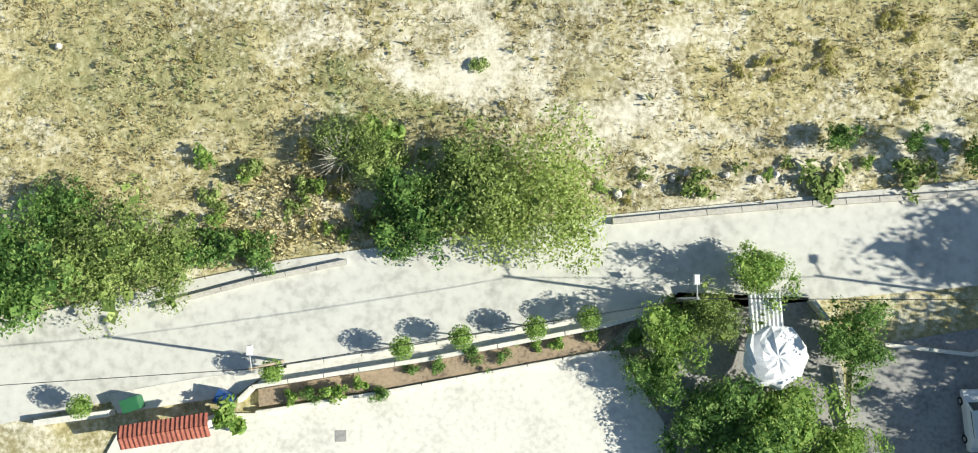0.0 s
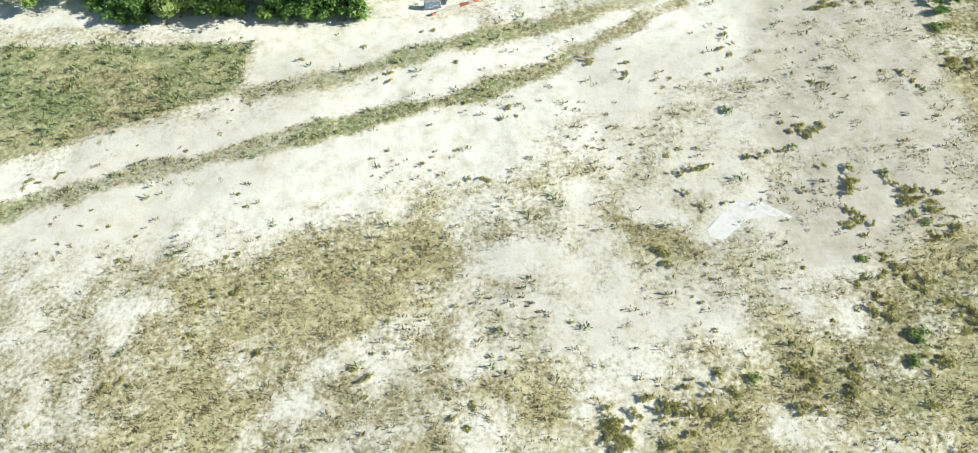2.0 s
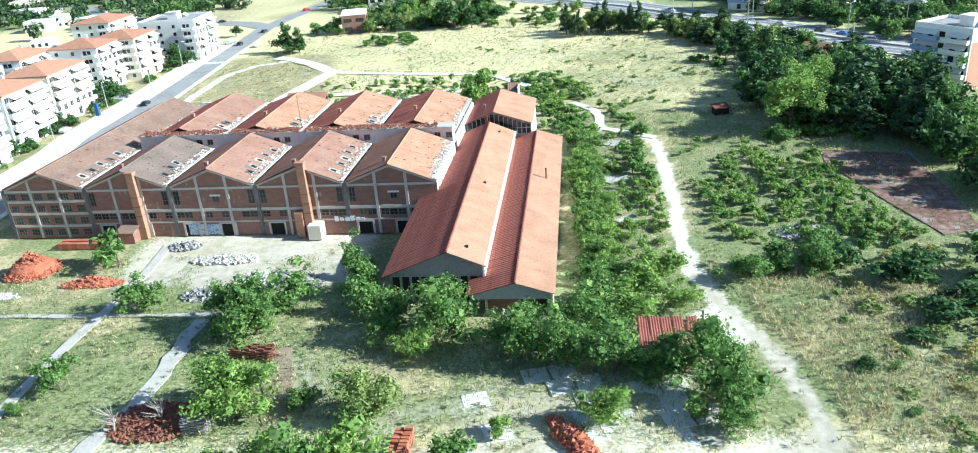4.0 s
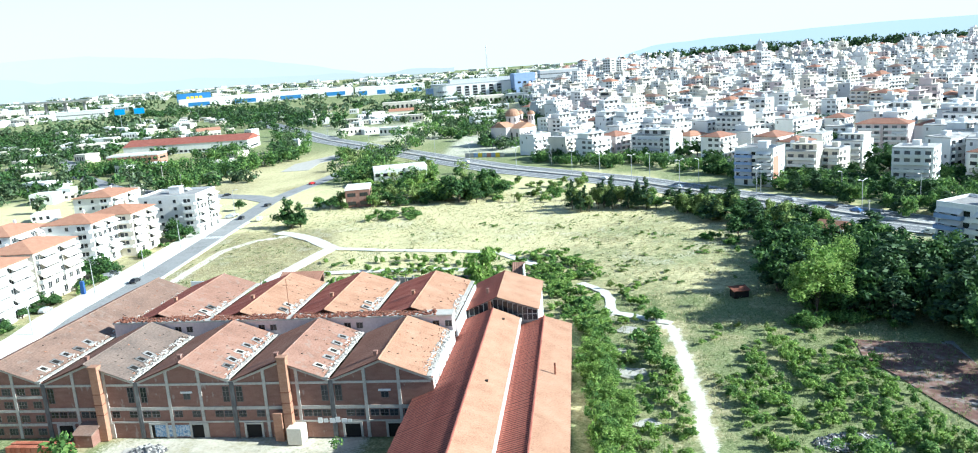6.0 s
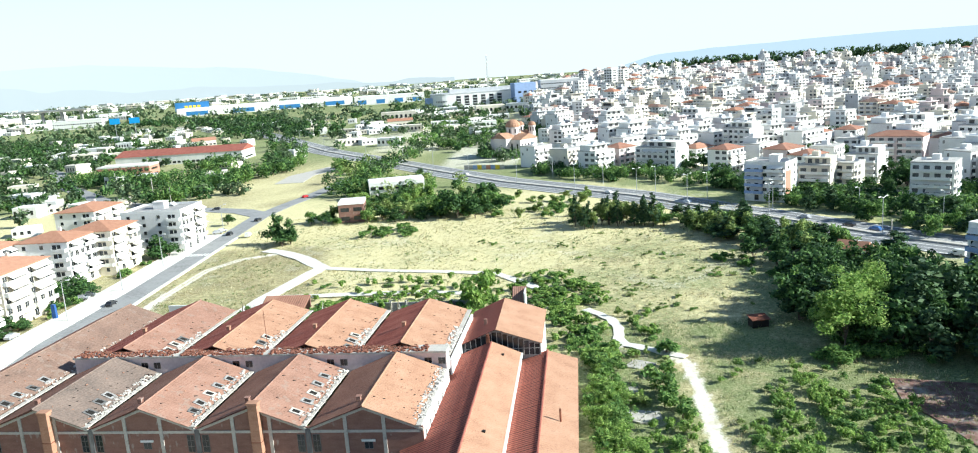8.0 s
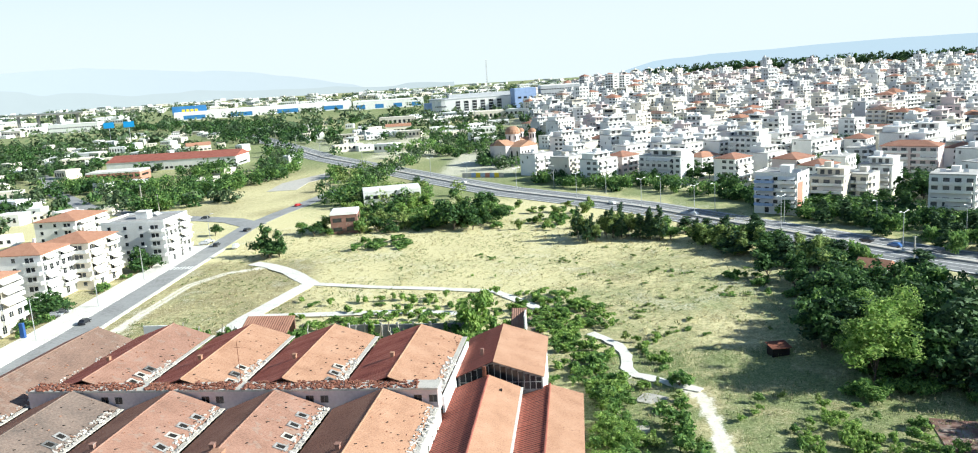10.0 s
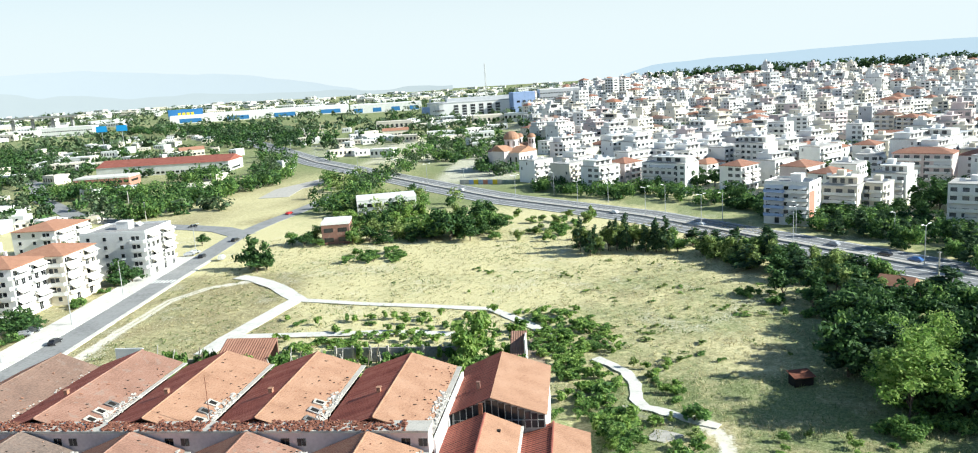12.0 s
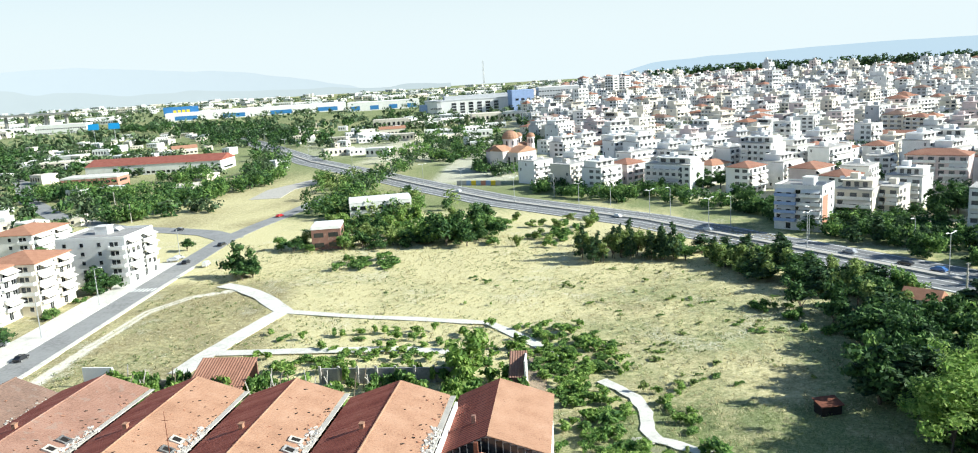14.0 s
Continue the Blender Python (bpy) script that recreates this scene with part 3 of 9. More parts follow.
def ribbon(name, pts, half, lift, mat, label, category, thick=0.15, wobble=0.0, every=6.0):
    """A strip along a line, laid on the ground, with thickness."""
    line = []
    for (x0, y0), (x1, y1) in zip(pts, pts[1:]):
        k = max(1, int(math.hypot(x1 - x0, y1 - y0) / every))
        line += [(x0 + (x1 - x0) * i / k, y0 + (y1 - y0) * i / k) for i in range(k)]
    line.append(pts[-1])
    s = Shape()
    prev = None
    for i, (x, y) in enumerate(line):
        a, b = line[max(0, i - 1)], line[min(len(line) - 1, i + 1)]
        d = math.hypot(b[0] - a[0], b[1] - a[1])
        nx, ny = -(b[1] - a[1]) / d, (b[0] - a[0]) / d
        hl, hr = (half + wobble * rnd.uniform(-1, 1) for _ in range(2))
        l, r = (x + nx * hl, y + ny * hl), (x - nx * hr, y - ny * hr)
        row = [(*l, gz(*l) + lift), (*r, gz(*r) + lift)]
        if prev:
            s.slab(prev[0], prev[1], row[1], row[0], thick)
        prev = row
    return solid(name, s, mat, label, category, kind="structure")


# street at the start, with kerb and pavement
STREET = [(-90, -19), (-39.6, -13.6), (-17, -8.4), (7, -4.6), (22, -2.9), (60, 1.5)]
ribbon("road", STREET, 3.9, 0.03, M_STREET, "pale worn asphalt street with patched surface", "road")
AVENUE = [(-127, 60), (-127.5, 150), (-128.2, 262), (-129.8, 297), (-132, 342), (-134, 385), (-135.5, 415), (-132, 445), (-127.6, 469), (-120.5, 520), (-112, 575)]
ribbon("road", AVENUE, 4.4, 0.04, M_AVENUE, "grey asphalt avenue beside apartment houses", "road")
ribbon("road", [(-133, 415), (-150, 432), (-168, 441), (-205, 456), (-262, 500), (-333, 581), (-400, 680), (-470, 760)], 5.5, 0.03, M_AVENUE, "grey side street curving to warehouses", "road")
ribbon("path", [(-144, 606), (-160, 566), (-158, 530)], 9.0, 0.05, M_CONC, "paved grey slope beside the straw field", "path")
ribbon("pavement", [(-137.2, 60), (-137.4, 262), (-138.8, 297), (-141, 342), (-142.6, 374)], 4.9, 0.14, M_PAVE, "pale paved footway before the apartment houses", "pavement", 0.3)
ribbon("pavement", [(-122.6, 150), (-123.2, 262), (-124.8, 297), (-127, 342), (-128, 366)], 0.7, 0.14, M_PAVE, "narrow pale concrete footway along the avenue", "pavement", 0.3)
HWY = [(170, 240), (114, 305), (83, 352), (41, 415), (-22, 483), (-61, 539), (-112, 617), (-186, 728), (-305, 950), (-480, 1250), (-760, 1700)]
ribbon("road", HWY, 13.0, 0.05, M_ASPHALT, "wide grey dual carriageway crossing behind the field", "road", every=12)
for off, w in ((-12.0, 0.15), (-4.3, 0.12), (4.3, 0.12), (12.0, 0.15), (-8.0, 0.06), (8.0, 0.06)):
    pts = []
    for i, (x, y) in enumerate(HWY):
        a, b = HWY[max(0, i - 1)], HWY[min(len(HWY) - 1, i + 1)]
        d = math.hypot(b[0] - a[0], b[1] - a[1])
        pts.append((x - (b[1] - a[1]) / d * off, y + (b[0] - a[0]) / d * off))
    ribbon("road_line", pts, w * 2, 0.06, M_PAINT, "white painted carriageway line", "road marking", 0.005, every=12)
ribbon("kerb", HWY, 1.2, 0.55, M_CONC, "pale concrete median kerb with barrier of the carriageway", "kerb", 0.6, every=12)
PATHS = []
for pts, half in (([(-85, 258), (-83.6, 269.7), (-80.2, 285.5), (-75.7, 305), (-87.6, 321.5), (-98.5, 332.4), (-106, 337)], 2.6), ([(-77, 304.5), (-55, 297.3), (-35, 292), (-16.3, 286.6), (-9, 276), (-3, 267), (1, 258)], 1.5),
                  ([(-81, 271), (-54.7, 270.2), (-36.5, 269.2), (-24, 266)], 1.8)):
    PATHS.append((pts, half))
    ribbon("path", pts, half, 0.11 + 0.02 * len(PATHS), M_PAVE, "pale broken concrete path across the field", "path", wobble=0.25)
WINDING = [(9.0, 246), (12.4, 241.5), (14.6, 237), (16.0, 230), (15.2, 223), (16.4, 219), (21.4, 215.2), (28, 210)]
ribbon("path", WINDING, 1.2, 0.12, M_PAVE, "pale winding concrete path through grass", "path", wobble=0.3, every=2)
ribbon("path", [(-75, 160), (-74, 149.6), (-72.3, 129.9), (-72.6, 119.5), (-72, 107), (-71.5, 92), (-71, 84)], 0.9, 0.13, M_CONC, "narrow grey concrete path through grass", "path", wobble=0.1)
ribbon("path", [(-38.5, 116), (-37, 110), (-34.8, 102.7), (-32.4, 93), (-31, 87)], 1.9, 0.1, M_SOIL, "bare red-brown earth path in the yard", "path", wobble=0.4, every=1.5)
ribbon("path", [(-92, 129.4), (-50, 127.2)], 0.55, 0.13, M_CONC, "narrow pale concrete strip in the grass", "path", wobble=0.2)
ribbon("path", [(-54.5, 126), (-53.6, 112), (-53.8, 102), (-56, 92)], 1.2, 0.08, M_CONC, "grey concrete strip half covered by grass", "path", wobble=0.6, every=2.2)
PATHS += [(WINDING, 1.7), ([(-75, 160), (-74, 149.6), (-72.3, 129.9), (-72.6, 119.5), (-72, 107), (-71, 84)], 0.9), ([(-54.5, 126), (-53.6, 112), (-53.8, 102), (-56, 92)], 1.7)]
solid("pavement", Shape().prism([(63, 195), (80, 190), (79, 168), (76, 150), (69, 148), (67, 157), (65, 166), (63.5, 176), (61, 185)], -2.2, -1.93), M_RED_COURT, "old yard slab with faded red and pale stains", "pavement", kind="structure")
ribbon("path", [(80, 192), (74, 146), (70, 120)], 1.2, 0.05, M_CONC_GREY, "grey concrete strip beside the red slab", "path")


# ---- old brick works ----
def corrugated(s, p0, along, down, length, fall, period=0.45, amp=0.06, thick=0.05):
    """A roof slope of tile rows: starts at p0, runs along (unit) for length, falls by the vector down (full length)."""
    along, down, p0 = Vector(along), Vector(down), Vector(p0)
    up = along.cross(down).normalized()
    if up.z < 0:
        up = -up
    k = max(2, int(length / period))
    base = len(s.v)
    for i in range(k * 2 + 1):
        q = p0 + along * (length * i / (2 * k)) + up * (amp if i % 2 else 0.0)
        s.v += [tuple(q), tuple(q + down * 0.5 + up * rnd.uniform(-0.02, 0.02)), tuple(q + down)]
    for i in range(k * 2):
        a, b = base + 3 * i, base + 3 * i + 3
        s.f += [(a, a + 1, b + 1, b), (a + 1, a + 2, b + 2, b + 1)]
    q = p0 - up * thick
    s.slab(q, q + along * length, q + along * length + down, q + down, 0.06)
    return s


def tile_slope(parent, p0, down, length, cap, period=0.6, label="", amp=0.05, joined=False):
    """A slope of half-round cap rows over darker channels; rows run down the slope, side by side along y."""
    p0, down = Vector(p0), Vector(down)
    up = Vector((0, 1, 0)).cross(down).normalized()
    if up.z < 0:
        up = -up
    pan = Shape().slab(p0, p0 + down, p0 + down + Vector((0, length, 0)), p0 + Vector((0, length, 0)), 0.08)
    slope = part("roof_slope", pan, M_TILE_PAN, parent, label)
    k = int(length / period)
    rows, single = Shape(), None
    for i in range(k):
        y = (i + 0.5) * length / k + rnd.uniform(-0.02, 0.02)
        w = period * 0.33
        cross = [(-w, 0.0), (-w * 0.55, amp), (w * 0.55, amp), (w, 0.0)]
        s = rows if joined else Shape()
        y0 = y if joined else 0.0
        b0 = len(s.v)
        for end, lift in ((0.0, 0.03), (1.0, 0.0)):
            s.v += [tuple(p0 + down * end + Vector((0, y0 + c, 0)) + up * (h + lift)) for c, h in cross]
        s.f += [(b0 + j, b0 + j + 1, b0 + 5 + j, b0 + 4 + j) for j in range(3)] + [(b0, b0 + 4, b0 + 7, b0 + 3)[::-1], (b0 + 4, b0 + 5, b0 + 6, b0 + 7)]
        if not joined:
            single = single or s.mesh("cap_tile", cap)
            part("cap_tile", single, None, slope, m=Matrix.Translation((rnd.uniform(-0.06, 0.06), y, rnd.uniform(-0.015, 0.015))))
    if joined:
        tagged(part("tile_cover", rows, cap, slope), kind="stuff")
    return slope


def pane_window(parent, x, y, z, w, h, m, cols=2, rows=2, face=-1, broken=0.0, name="window"):
    """A window set into a wall whose outside looks along face*y: frame bars before dark glass."""
    f = Shape()
    d = 0.06 * face
    t = 0.05
    for i in range(cols + 1):
        cx = x - w / 2 + w * i / cols
        f.box(cx - t / 2, cx + t / 2, min(y, y + d), max(y, y + d), z, z + h)
    for j in range(rows + 1):
        cz = z + h * j / rows
        f.box(x - w / 2, x + w / 2, min(y, y + d * 0.9), max(y, y + d * 0.9), cz - t / 2, cz + t / 2)
    win = part(name, f, M_FRAME_OLD, parent, m=m)
    g = Shape().box(x - w / 2, x + w / 2, min(y - 0.02 * face, y + 0.02 * face), max(y - 0.02 * face, y + 0.02 * face), z, z + h)
    part("pane", g, M_GLASS, win)
    return win


BW = pose(-92.6, 165.2, -3.2, 0, 0, -3.6)
works = thing("brickworks", "abandoned red brick factory hall with gabled tile roofs", "factory", BW)
BAY, EAVE, RIDGE, DEPTH = 18.2, 11.1, 14.6, 22.6


def gable_bay(x0, v0, v1, eave, ridge, mats, over=0.6, gap=1.1):
    xm = x0 + BAY / 2
    along = (0, 1, 0)
    ln = v1 - v0 + over
    left, right = Shape(), Shape()
    # Shade and sun are put into the slope colours: dark left, pale right.
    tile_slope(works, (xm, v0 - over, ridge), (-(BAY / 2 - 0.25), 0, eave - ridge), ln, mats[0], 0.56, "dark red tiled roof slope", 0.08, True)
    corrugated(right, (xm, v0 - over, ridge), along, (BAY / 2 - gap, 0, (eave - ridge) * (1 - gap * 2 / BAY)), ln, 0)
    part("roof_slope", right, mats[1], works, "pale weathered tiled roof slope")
    cap = Shape()
    for i in range(int(ln / 0.9)):
        cap.tube((xm, v0 - over + i * 0.9, ridge + 0.03), (xm, v0 - over + i * 0.9 + 0.92, ridge + 0.06), 0.13, 0.16, 6)
    tagged(part("ridge_cap", cap, mats[1], works), kind="stuff")
    gut = Shape().box(x0 + BAY - gap, x0 + BAY - 0.2, v0 - 0.2, v1, eave + 0.05, eave + 0.22)
    part("gutter", gut, M_CONC, works, "pale concrete valley gutter")


# Left and right tile of each bay; wear on both, right paler for sunlight.
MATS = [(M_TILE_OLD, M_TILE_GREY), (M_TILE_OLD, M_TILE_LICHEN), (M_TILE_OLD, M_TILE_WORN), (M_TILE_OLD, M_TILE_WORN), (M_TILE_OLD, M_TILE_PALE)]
for b in range(5):
    x0 = BAY * (b - 1)
    gable_bay(x0, 0, 58 if b == 0 else DEPTH, EAVE, RIDGE, MATS[b])
    if b:
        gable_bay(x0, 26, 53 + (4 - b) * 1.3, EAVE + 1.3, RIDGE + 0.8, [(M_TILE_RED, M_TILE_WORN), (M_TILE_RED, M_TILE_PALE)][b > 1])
    # front brick wall of the bay, with its gable
    xm = x0 + BAY / 2
    wall = Shape()
    for y0, y1 in ((0.0, 0.4),):
        out = [(x0, 0), (x0 + BAY, 0), (x0 + BAY, EAVE - 0.15), (xm, RIDGE - 0.2), (x0, EAVE - 0.15)]
        k = len(wall.v)
        wall.v += [(x, y0, z) for x, z in out] + [(x, y1, z) for x, z in out]
        wall.f += [(k, k + 1, k + 2, k + 3, k + 4), (k + 9, k + 8, k + 7, k + 6, k + 5)]
        wall.f += [(k + i, k + 5 + i, k + 5 + (i + 1) % 5, k + (i + 1) % 5) for i in range(5)]
    part("wall", wall, M_BRICK, works)
    # concrete frame
    for i in range(4):
        cx = x0 + BAY * i / 3
        top = EAVE - 0.1 + (RIDGE - EAVE) * (1 - abs(cx - xm) / (BAY / 2)) - 0.25
        w = 0.42 if i in (0, 3) else 0.28
        if i < 3:
            part("column", Shape().box(cx - w, cx + w, -0.16, 0.0, 0, top), M_CONC if i else M_SOOT, works)
    for z, h in ((2.95, 0.3), (5.4, 0.6), (10.1, 0.42)) if b else ((2.5, 0.5), (5.2, 0.5), (7.9, 0.5), (10.2, 0.45)):
        part("beam", Shape().box(x0 + 0.42, x0 + BAY - 0.42, -0.12, 0.0, z, z + h), M_CONC, works)
    for sgn in (-1, 1):
        a, c = (xm, RIDGE - 0.35), (xm + sgn * BAY / 2, EAVE - 0.35)
        s = Shape()
        s.slab((a[0], -0.14, a[1]), (a[0], 0, a[1]), (c[0], 0, c[1]), (c[0], -0.14, c[1]), 0.4)
        part("gable_beam", s, M_CONC, works)
    # windows
    if b == 0:
        for z in (0.7, 3.3, 6.0, 8.6):
            for i in range(6):
                pane_window(works, x0 + 1.7 + i * 2.95, 0, z, 1.7, 1.3, None, 3, 2)
    else:
        for i in range(3):
            for j in range(3):
                if (b + i + j) % 4:
                    pane_window(works, x0 + BAY * i / 3 + 1.35 + j * 1.72, 0, 4.0, 1.5, 1.2, None, 2, 2)
        for cx in (x0 + 1.25, x0 + BAY - 1.25):
            if not (b == 4 and cx > x0 + 9) and not (b == 1 and cx > x0 + 9 and False):
                pane_window(works, cx, 0, 6.9, 1.15, 2.9, None, 2, 3)
        if b in (2, 4):
            pane_window(works, xm + 0.4, 0, 7.4, 1.3, 1.1, None, 2, 1)
            part("lintel", Shape().box(xm - 0.7, xm + 1.5, -0.14, 0, 8.6, 8.95), M_WHITE, works)
        for i in range(2):
            cx = x0 + (3.2 if i == 0 else 11.0)
            part("doorway", Shape().box(cx - 1.4, cx + 1.4, -0.03, 0.02, 0.05, 2.6), M_VOID, works, "dark empty doorway")
            part("door_surround", Shape().box(cx - 1.8, cx - 1.4, -0.2, 0, 0, 2.9).box(cx + 1.4, cx + 1.8, -0.2, 0, 0, 2.9).box(cx - 1.4, cx + 1.4, -0.2, 0, 2.6, 2.9), M_CONC, works)
    # roof hatches along the valley, lying in the slope, and small chimneys
    tilt = math.degrees(math.atan((RIDGE - EAVE) / (BAY / 2)))

    def hatch(x, v, ev):
        z = ev + (RIDGE - EAVE) * (x0 + BAY - x) / (BAY / 2)
        ring = Shape()
        for q in ((-1.0, 1.0, -0.8, -0.5), (-1.0, 1.0, 0.5, 0.8), (-1.0, -0.65, -0.5, 0.5), (0.6, 1.0, -0.5, 0.5)):
            ring.box(*q, -0.3, 0.14 + rnd.uniform(-0.03, 0.05))
        ob = part("roof_hatch", ring, rnd.choice((M_CONC, M_CONC_GREY, M_SOOT)), works, "broken pale concrete roof hatch", m=pose(x, v, z, rnd.uniform(-2, 2), tilt + rnd.uniform(-3, 3), rnd.uniform(-6, 6)))
        part("opening", Shape().box(-0.65, 0.6, -0.5, 0.5, -0.2, 0.09), M_VOID, ob)

    if b < 4:
        for j in range(5 if b != 1 else 3):
            hatch(x0 + BAY - 2.5 + rnd.uniform(-0.5, 0.3), 3.5 + j * 3.6 + rnd.uniform(-0.6, 0.6), EAVE)
    if b:
        part("chimney", Shape().box(xm - 1.6, xm - 1.0, 2.2, 2.9, RIDGE - 0.8, RIDGE + 0.25).box(xm - 1.7, xm - 0.9, 2.1, 3.0, RIDGE + 0.25, RIDGE + 0.4), M_BRICK, works)
        part("chimney", Shape().box(xm - 2.2, xm - 1.6, 36, 36.7, RIDGE - 0.4, RIDGE + 1.0).box(xm - 2.3, xm - 1.5, 35.9, 36.8, RIDGE + 1.0, RIDGE + 1.12), M_BRICK_LIGHT, works)
        for j in range(3 if b < 4 else 0):
            hatch(x0 + BAY - 2.2 - 0.2 * j + rnd.uniform(-0.2, 0.2), 29.5 + j * 3.0, EAVE + 1.3)
    # loose tiles, holes and mortar lumps towards the valley
    chips, lumps, holes = Shape(), Shape(), Shape()
    for rear in ((0, 1) if b else (0,)):
        ev, rg = (EAVE + 1.3, RIDGE + 0.8) if rear else (EAVE, RIDGE)
        v0, v1 = (27, 52) if rear else (0.5, 22 if b else 56)
        fall = (ev - rg) / (BAY / 2)
        for i in range(90 if b else 120):
            k = rnd.random() ** 2.4
            x, v = x0 + BAY - 1.3 - k * 7.2, rnd.uniform(v0, v1)
            z, q = rg + fall * (x - xm) + 0.1, rnd.uniform(0.1, 0.26)
            kind = rnd.random()
            m = pose(x, v, z, rnd.uniform(-12, 12), math.degrees(math.atan(-fall)) + rnd.uniform(-10, 10), rnd.uniform(0, 180))
            if kind < 0.2:
                chips.box(-q, q, -q * 0.55, q * 0.55, -0.03, 0.07, m)
            elif kind < 0.5:
                holes.box(-q * 1.3, q * 1.3, -q * 0.5, q * 0.5, -0.1, 0.0, pose(x, v, z, 0, math.degrees(math.atan(-fall)), rnd.uniform(60, 120)))
        for i in range(130):
            x, v = x0 + BAY - rnd.uniform(0.2, 1.9), v0 + rnd.random() ** 0.8 * (14 if rear else v1 - v0)
            q = rnd.uniform(0.08, 0.3)
            lumps.box(-q, q, -q * 0.6, q * 0.6, -0.1, q * 0.5, pose(x, v, max(ev + 0.1, rg + fall * (x - xm) + 0.05), rnd.uniform(-20, 20), rnd.uniform(-20, 20), rnd.uniform(0, 180)))
    tagged(part("tile_debris", chips, M_TILE_HOUSE, works, "broken tiles slipped down the roof"), kind="stuff")
    tagged(part("tile_gap", holes, M_VOID, works, "dark gaps of missing roof tiles"), kind="stuff")
    tagged(part("mortar_rubble", lumps, M_RUBBLE, works, "white mortar and rubble along the valley"), kind="stuff")
part("graffiti", Shape().box(30 - 9.4, 30 - 2.2, -0.05, 0, 0.25, 2.5), M_GRAFFITI, works, "blue and white sprayed wall panel")
for i, (w, h) in enumerate(((0.8, 1.0), (0.7, 0.8), (1.0, 0.9), (0.8, 1.1), (0.9, 0.8), (0.7, 0.7))):
    part("graffiti", Shape().box(51.6 + i * 1.08, 51.6 + i * 1.08 + w, -0.2, -0.12, 2.75 + 0.1 * (i % 2), 2.75 + h), M_WHITE, works, "white sprayed mark on the beam")
# side and rear walls
part("wall", Shape().box(4 * BAY - 0.4, 4 * BAY, 0.4, DEPTH, 0, EAVE - 0.1), M_WHITE, works, "white rendered side wall")
part("wall", Shape().box(4 * BAY - 0.4, 4 * BAY, 26, 53, 0, EAVE + 0.5), M_WHITE, works, "white rendered side wall")
part("wall", Shape().box(-BAY, -BAY + 0.4, 0.4, 58, 0, EAVE - 0.1), M_BRICK, works)
part("wall", Shape().box(-BAY + 0.4, 4 * BAY - 0.4, 52, 52.4, 0, EAVE), M_BRICK, works)
for j in range(6):
    part("side_slit", Shape().box(4 * BAY, 4 * BAY + 0.03, 1.6 + j * 3.4, 2.1 + j * 3.4, 6.7, 9.8), M_VOID, works)
# raised strip between the two rows of roofs
part("parapet", Shape().box(0.3, 4 * BAY - 0.4, 23.1, 26.2, EAVE - 1, 14.1), M_PINK, works, "pinkish rendered wall between the roofs")
part("parapet_cap", Shape().box(0.1, 4 * BAY - 0.3, 22.9, 26.4, 14.1, 14.45), M_CONC, works)
s = Shape()
for i in range(1500):
    x, y, r = rnd.uniform(0.5, 69), rnd.uniform(23.0, 26.3), rnd.uniform(0.1, 0.3)
    if 38 < x < 39 or 20.5 < x < 21.5:
        continue
    s.box(-r, r, -r * 0.6, r * 0.6, -0.06, rnd.uniform(0.05, 0.22), pose(x, y, 14.5, rnd.uniform(-20, 20), rnd.uniform(-20, 20), rnd.uniform(0, 180)))
tagged(part("tile_rubble", s, M_CLAY_DARK, works, "broken red roof tiles lying on the parapet"), kind="stuff")
for b in range(1, 5):
    for dx in (-2.0, 0.5):
        pane_window(works, BAY * b - BAY + 16.5 + dx, 23.1, 12.0, 1.3, 1.2, None, 2, 1)
# tall pilaster chimneys on the front
for cx, top in ((11.2, 14.0), (46.6, 15.2)):
    st = part("flue", Shape().box(cx - 0.75, cx + 0.75, -1.3, 0.0, 0, top).box(cx - 0.9, cx + 0.9, -1.45, 0, top, top + 0.35), M_BRICK_LIGHT, works, "tall orange brick flue against the front")
    for z in (5, 7, 9):
        part("band", Shape().box(cx - 0.8, cx + 0.8, -1.35, 0, z, z + 0.12), M_RUST, st)
part("annex", Shape().box(44.0, 45.6, -1.6, -0.2, 0, 5.2), M_BRICK_LIGHT, works)
part("annex", Shape().box(46.8, 49.4, -3.0, -0.2, 0, 3.0), M_CREAM, works, "small cream lean-to beside the flue")
part("annex", Shape().box(7.0, 10.4, -3.6, -0.2, 0, 2.4), M_BRICK, works)
part("annex_roof", Shape().slab((6.7, -4.0, 2.5), (10.8, -4.0, 2.5), (10.8, -0.2, 3.4), (6.7, -0.2, 3.4), 0.15), M_TILE_GREY, works)
mast = thing("antenna_mast", "thin dark steel mast on the roof", "mast", BW @ pose(37.2, 27.5, 13))
part("pole", Shape().tube((0, 0, 0), (0, 0, 8.5), 0.07, 0.04), M_RUST, mast)
part("crossbar", Shape().tube((-0.5, 0, 7.2), (0.5, 0, 7.2), 0.03, 0.03), M_RUST, mast)

# long wings with ribbed tile roofs
WG = pose(-4.3, 123.0, -1.3, 0, 0, -2.6)
wing = thing("long_shed", "long low shed with ribbed red tile roofs", "shed", WG)


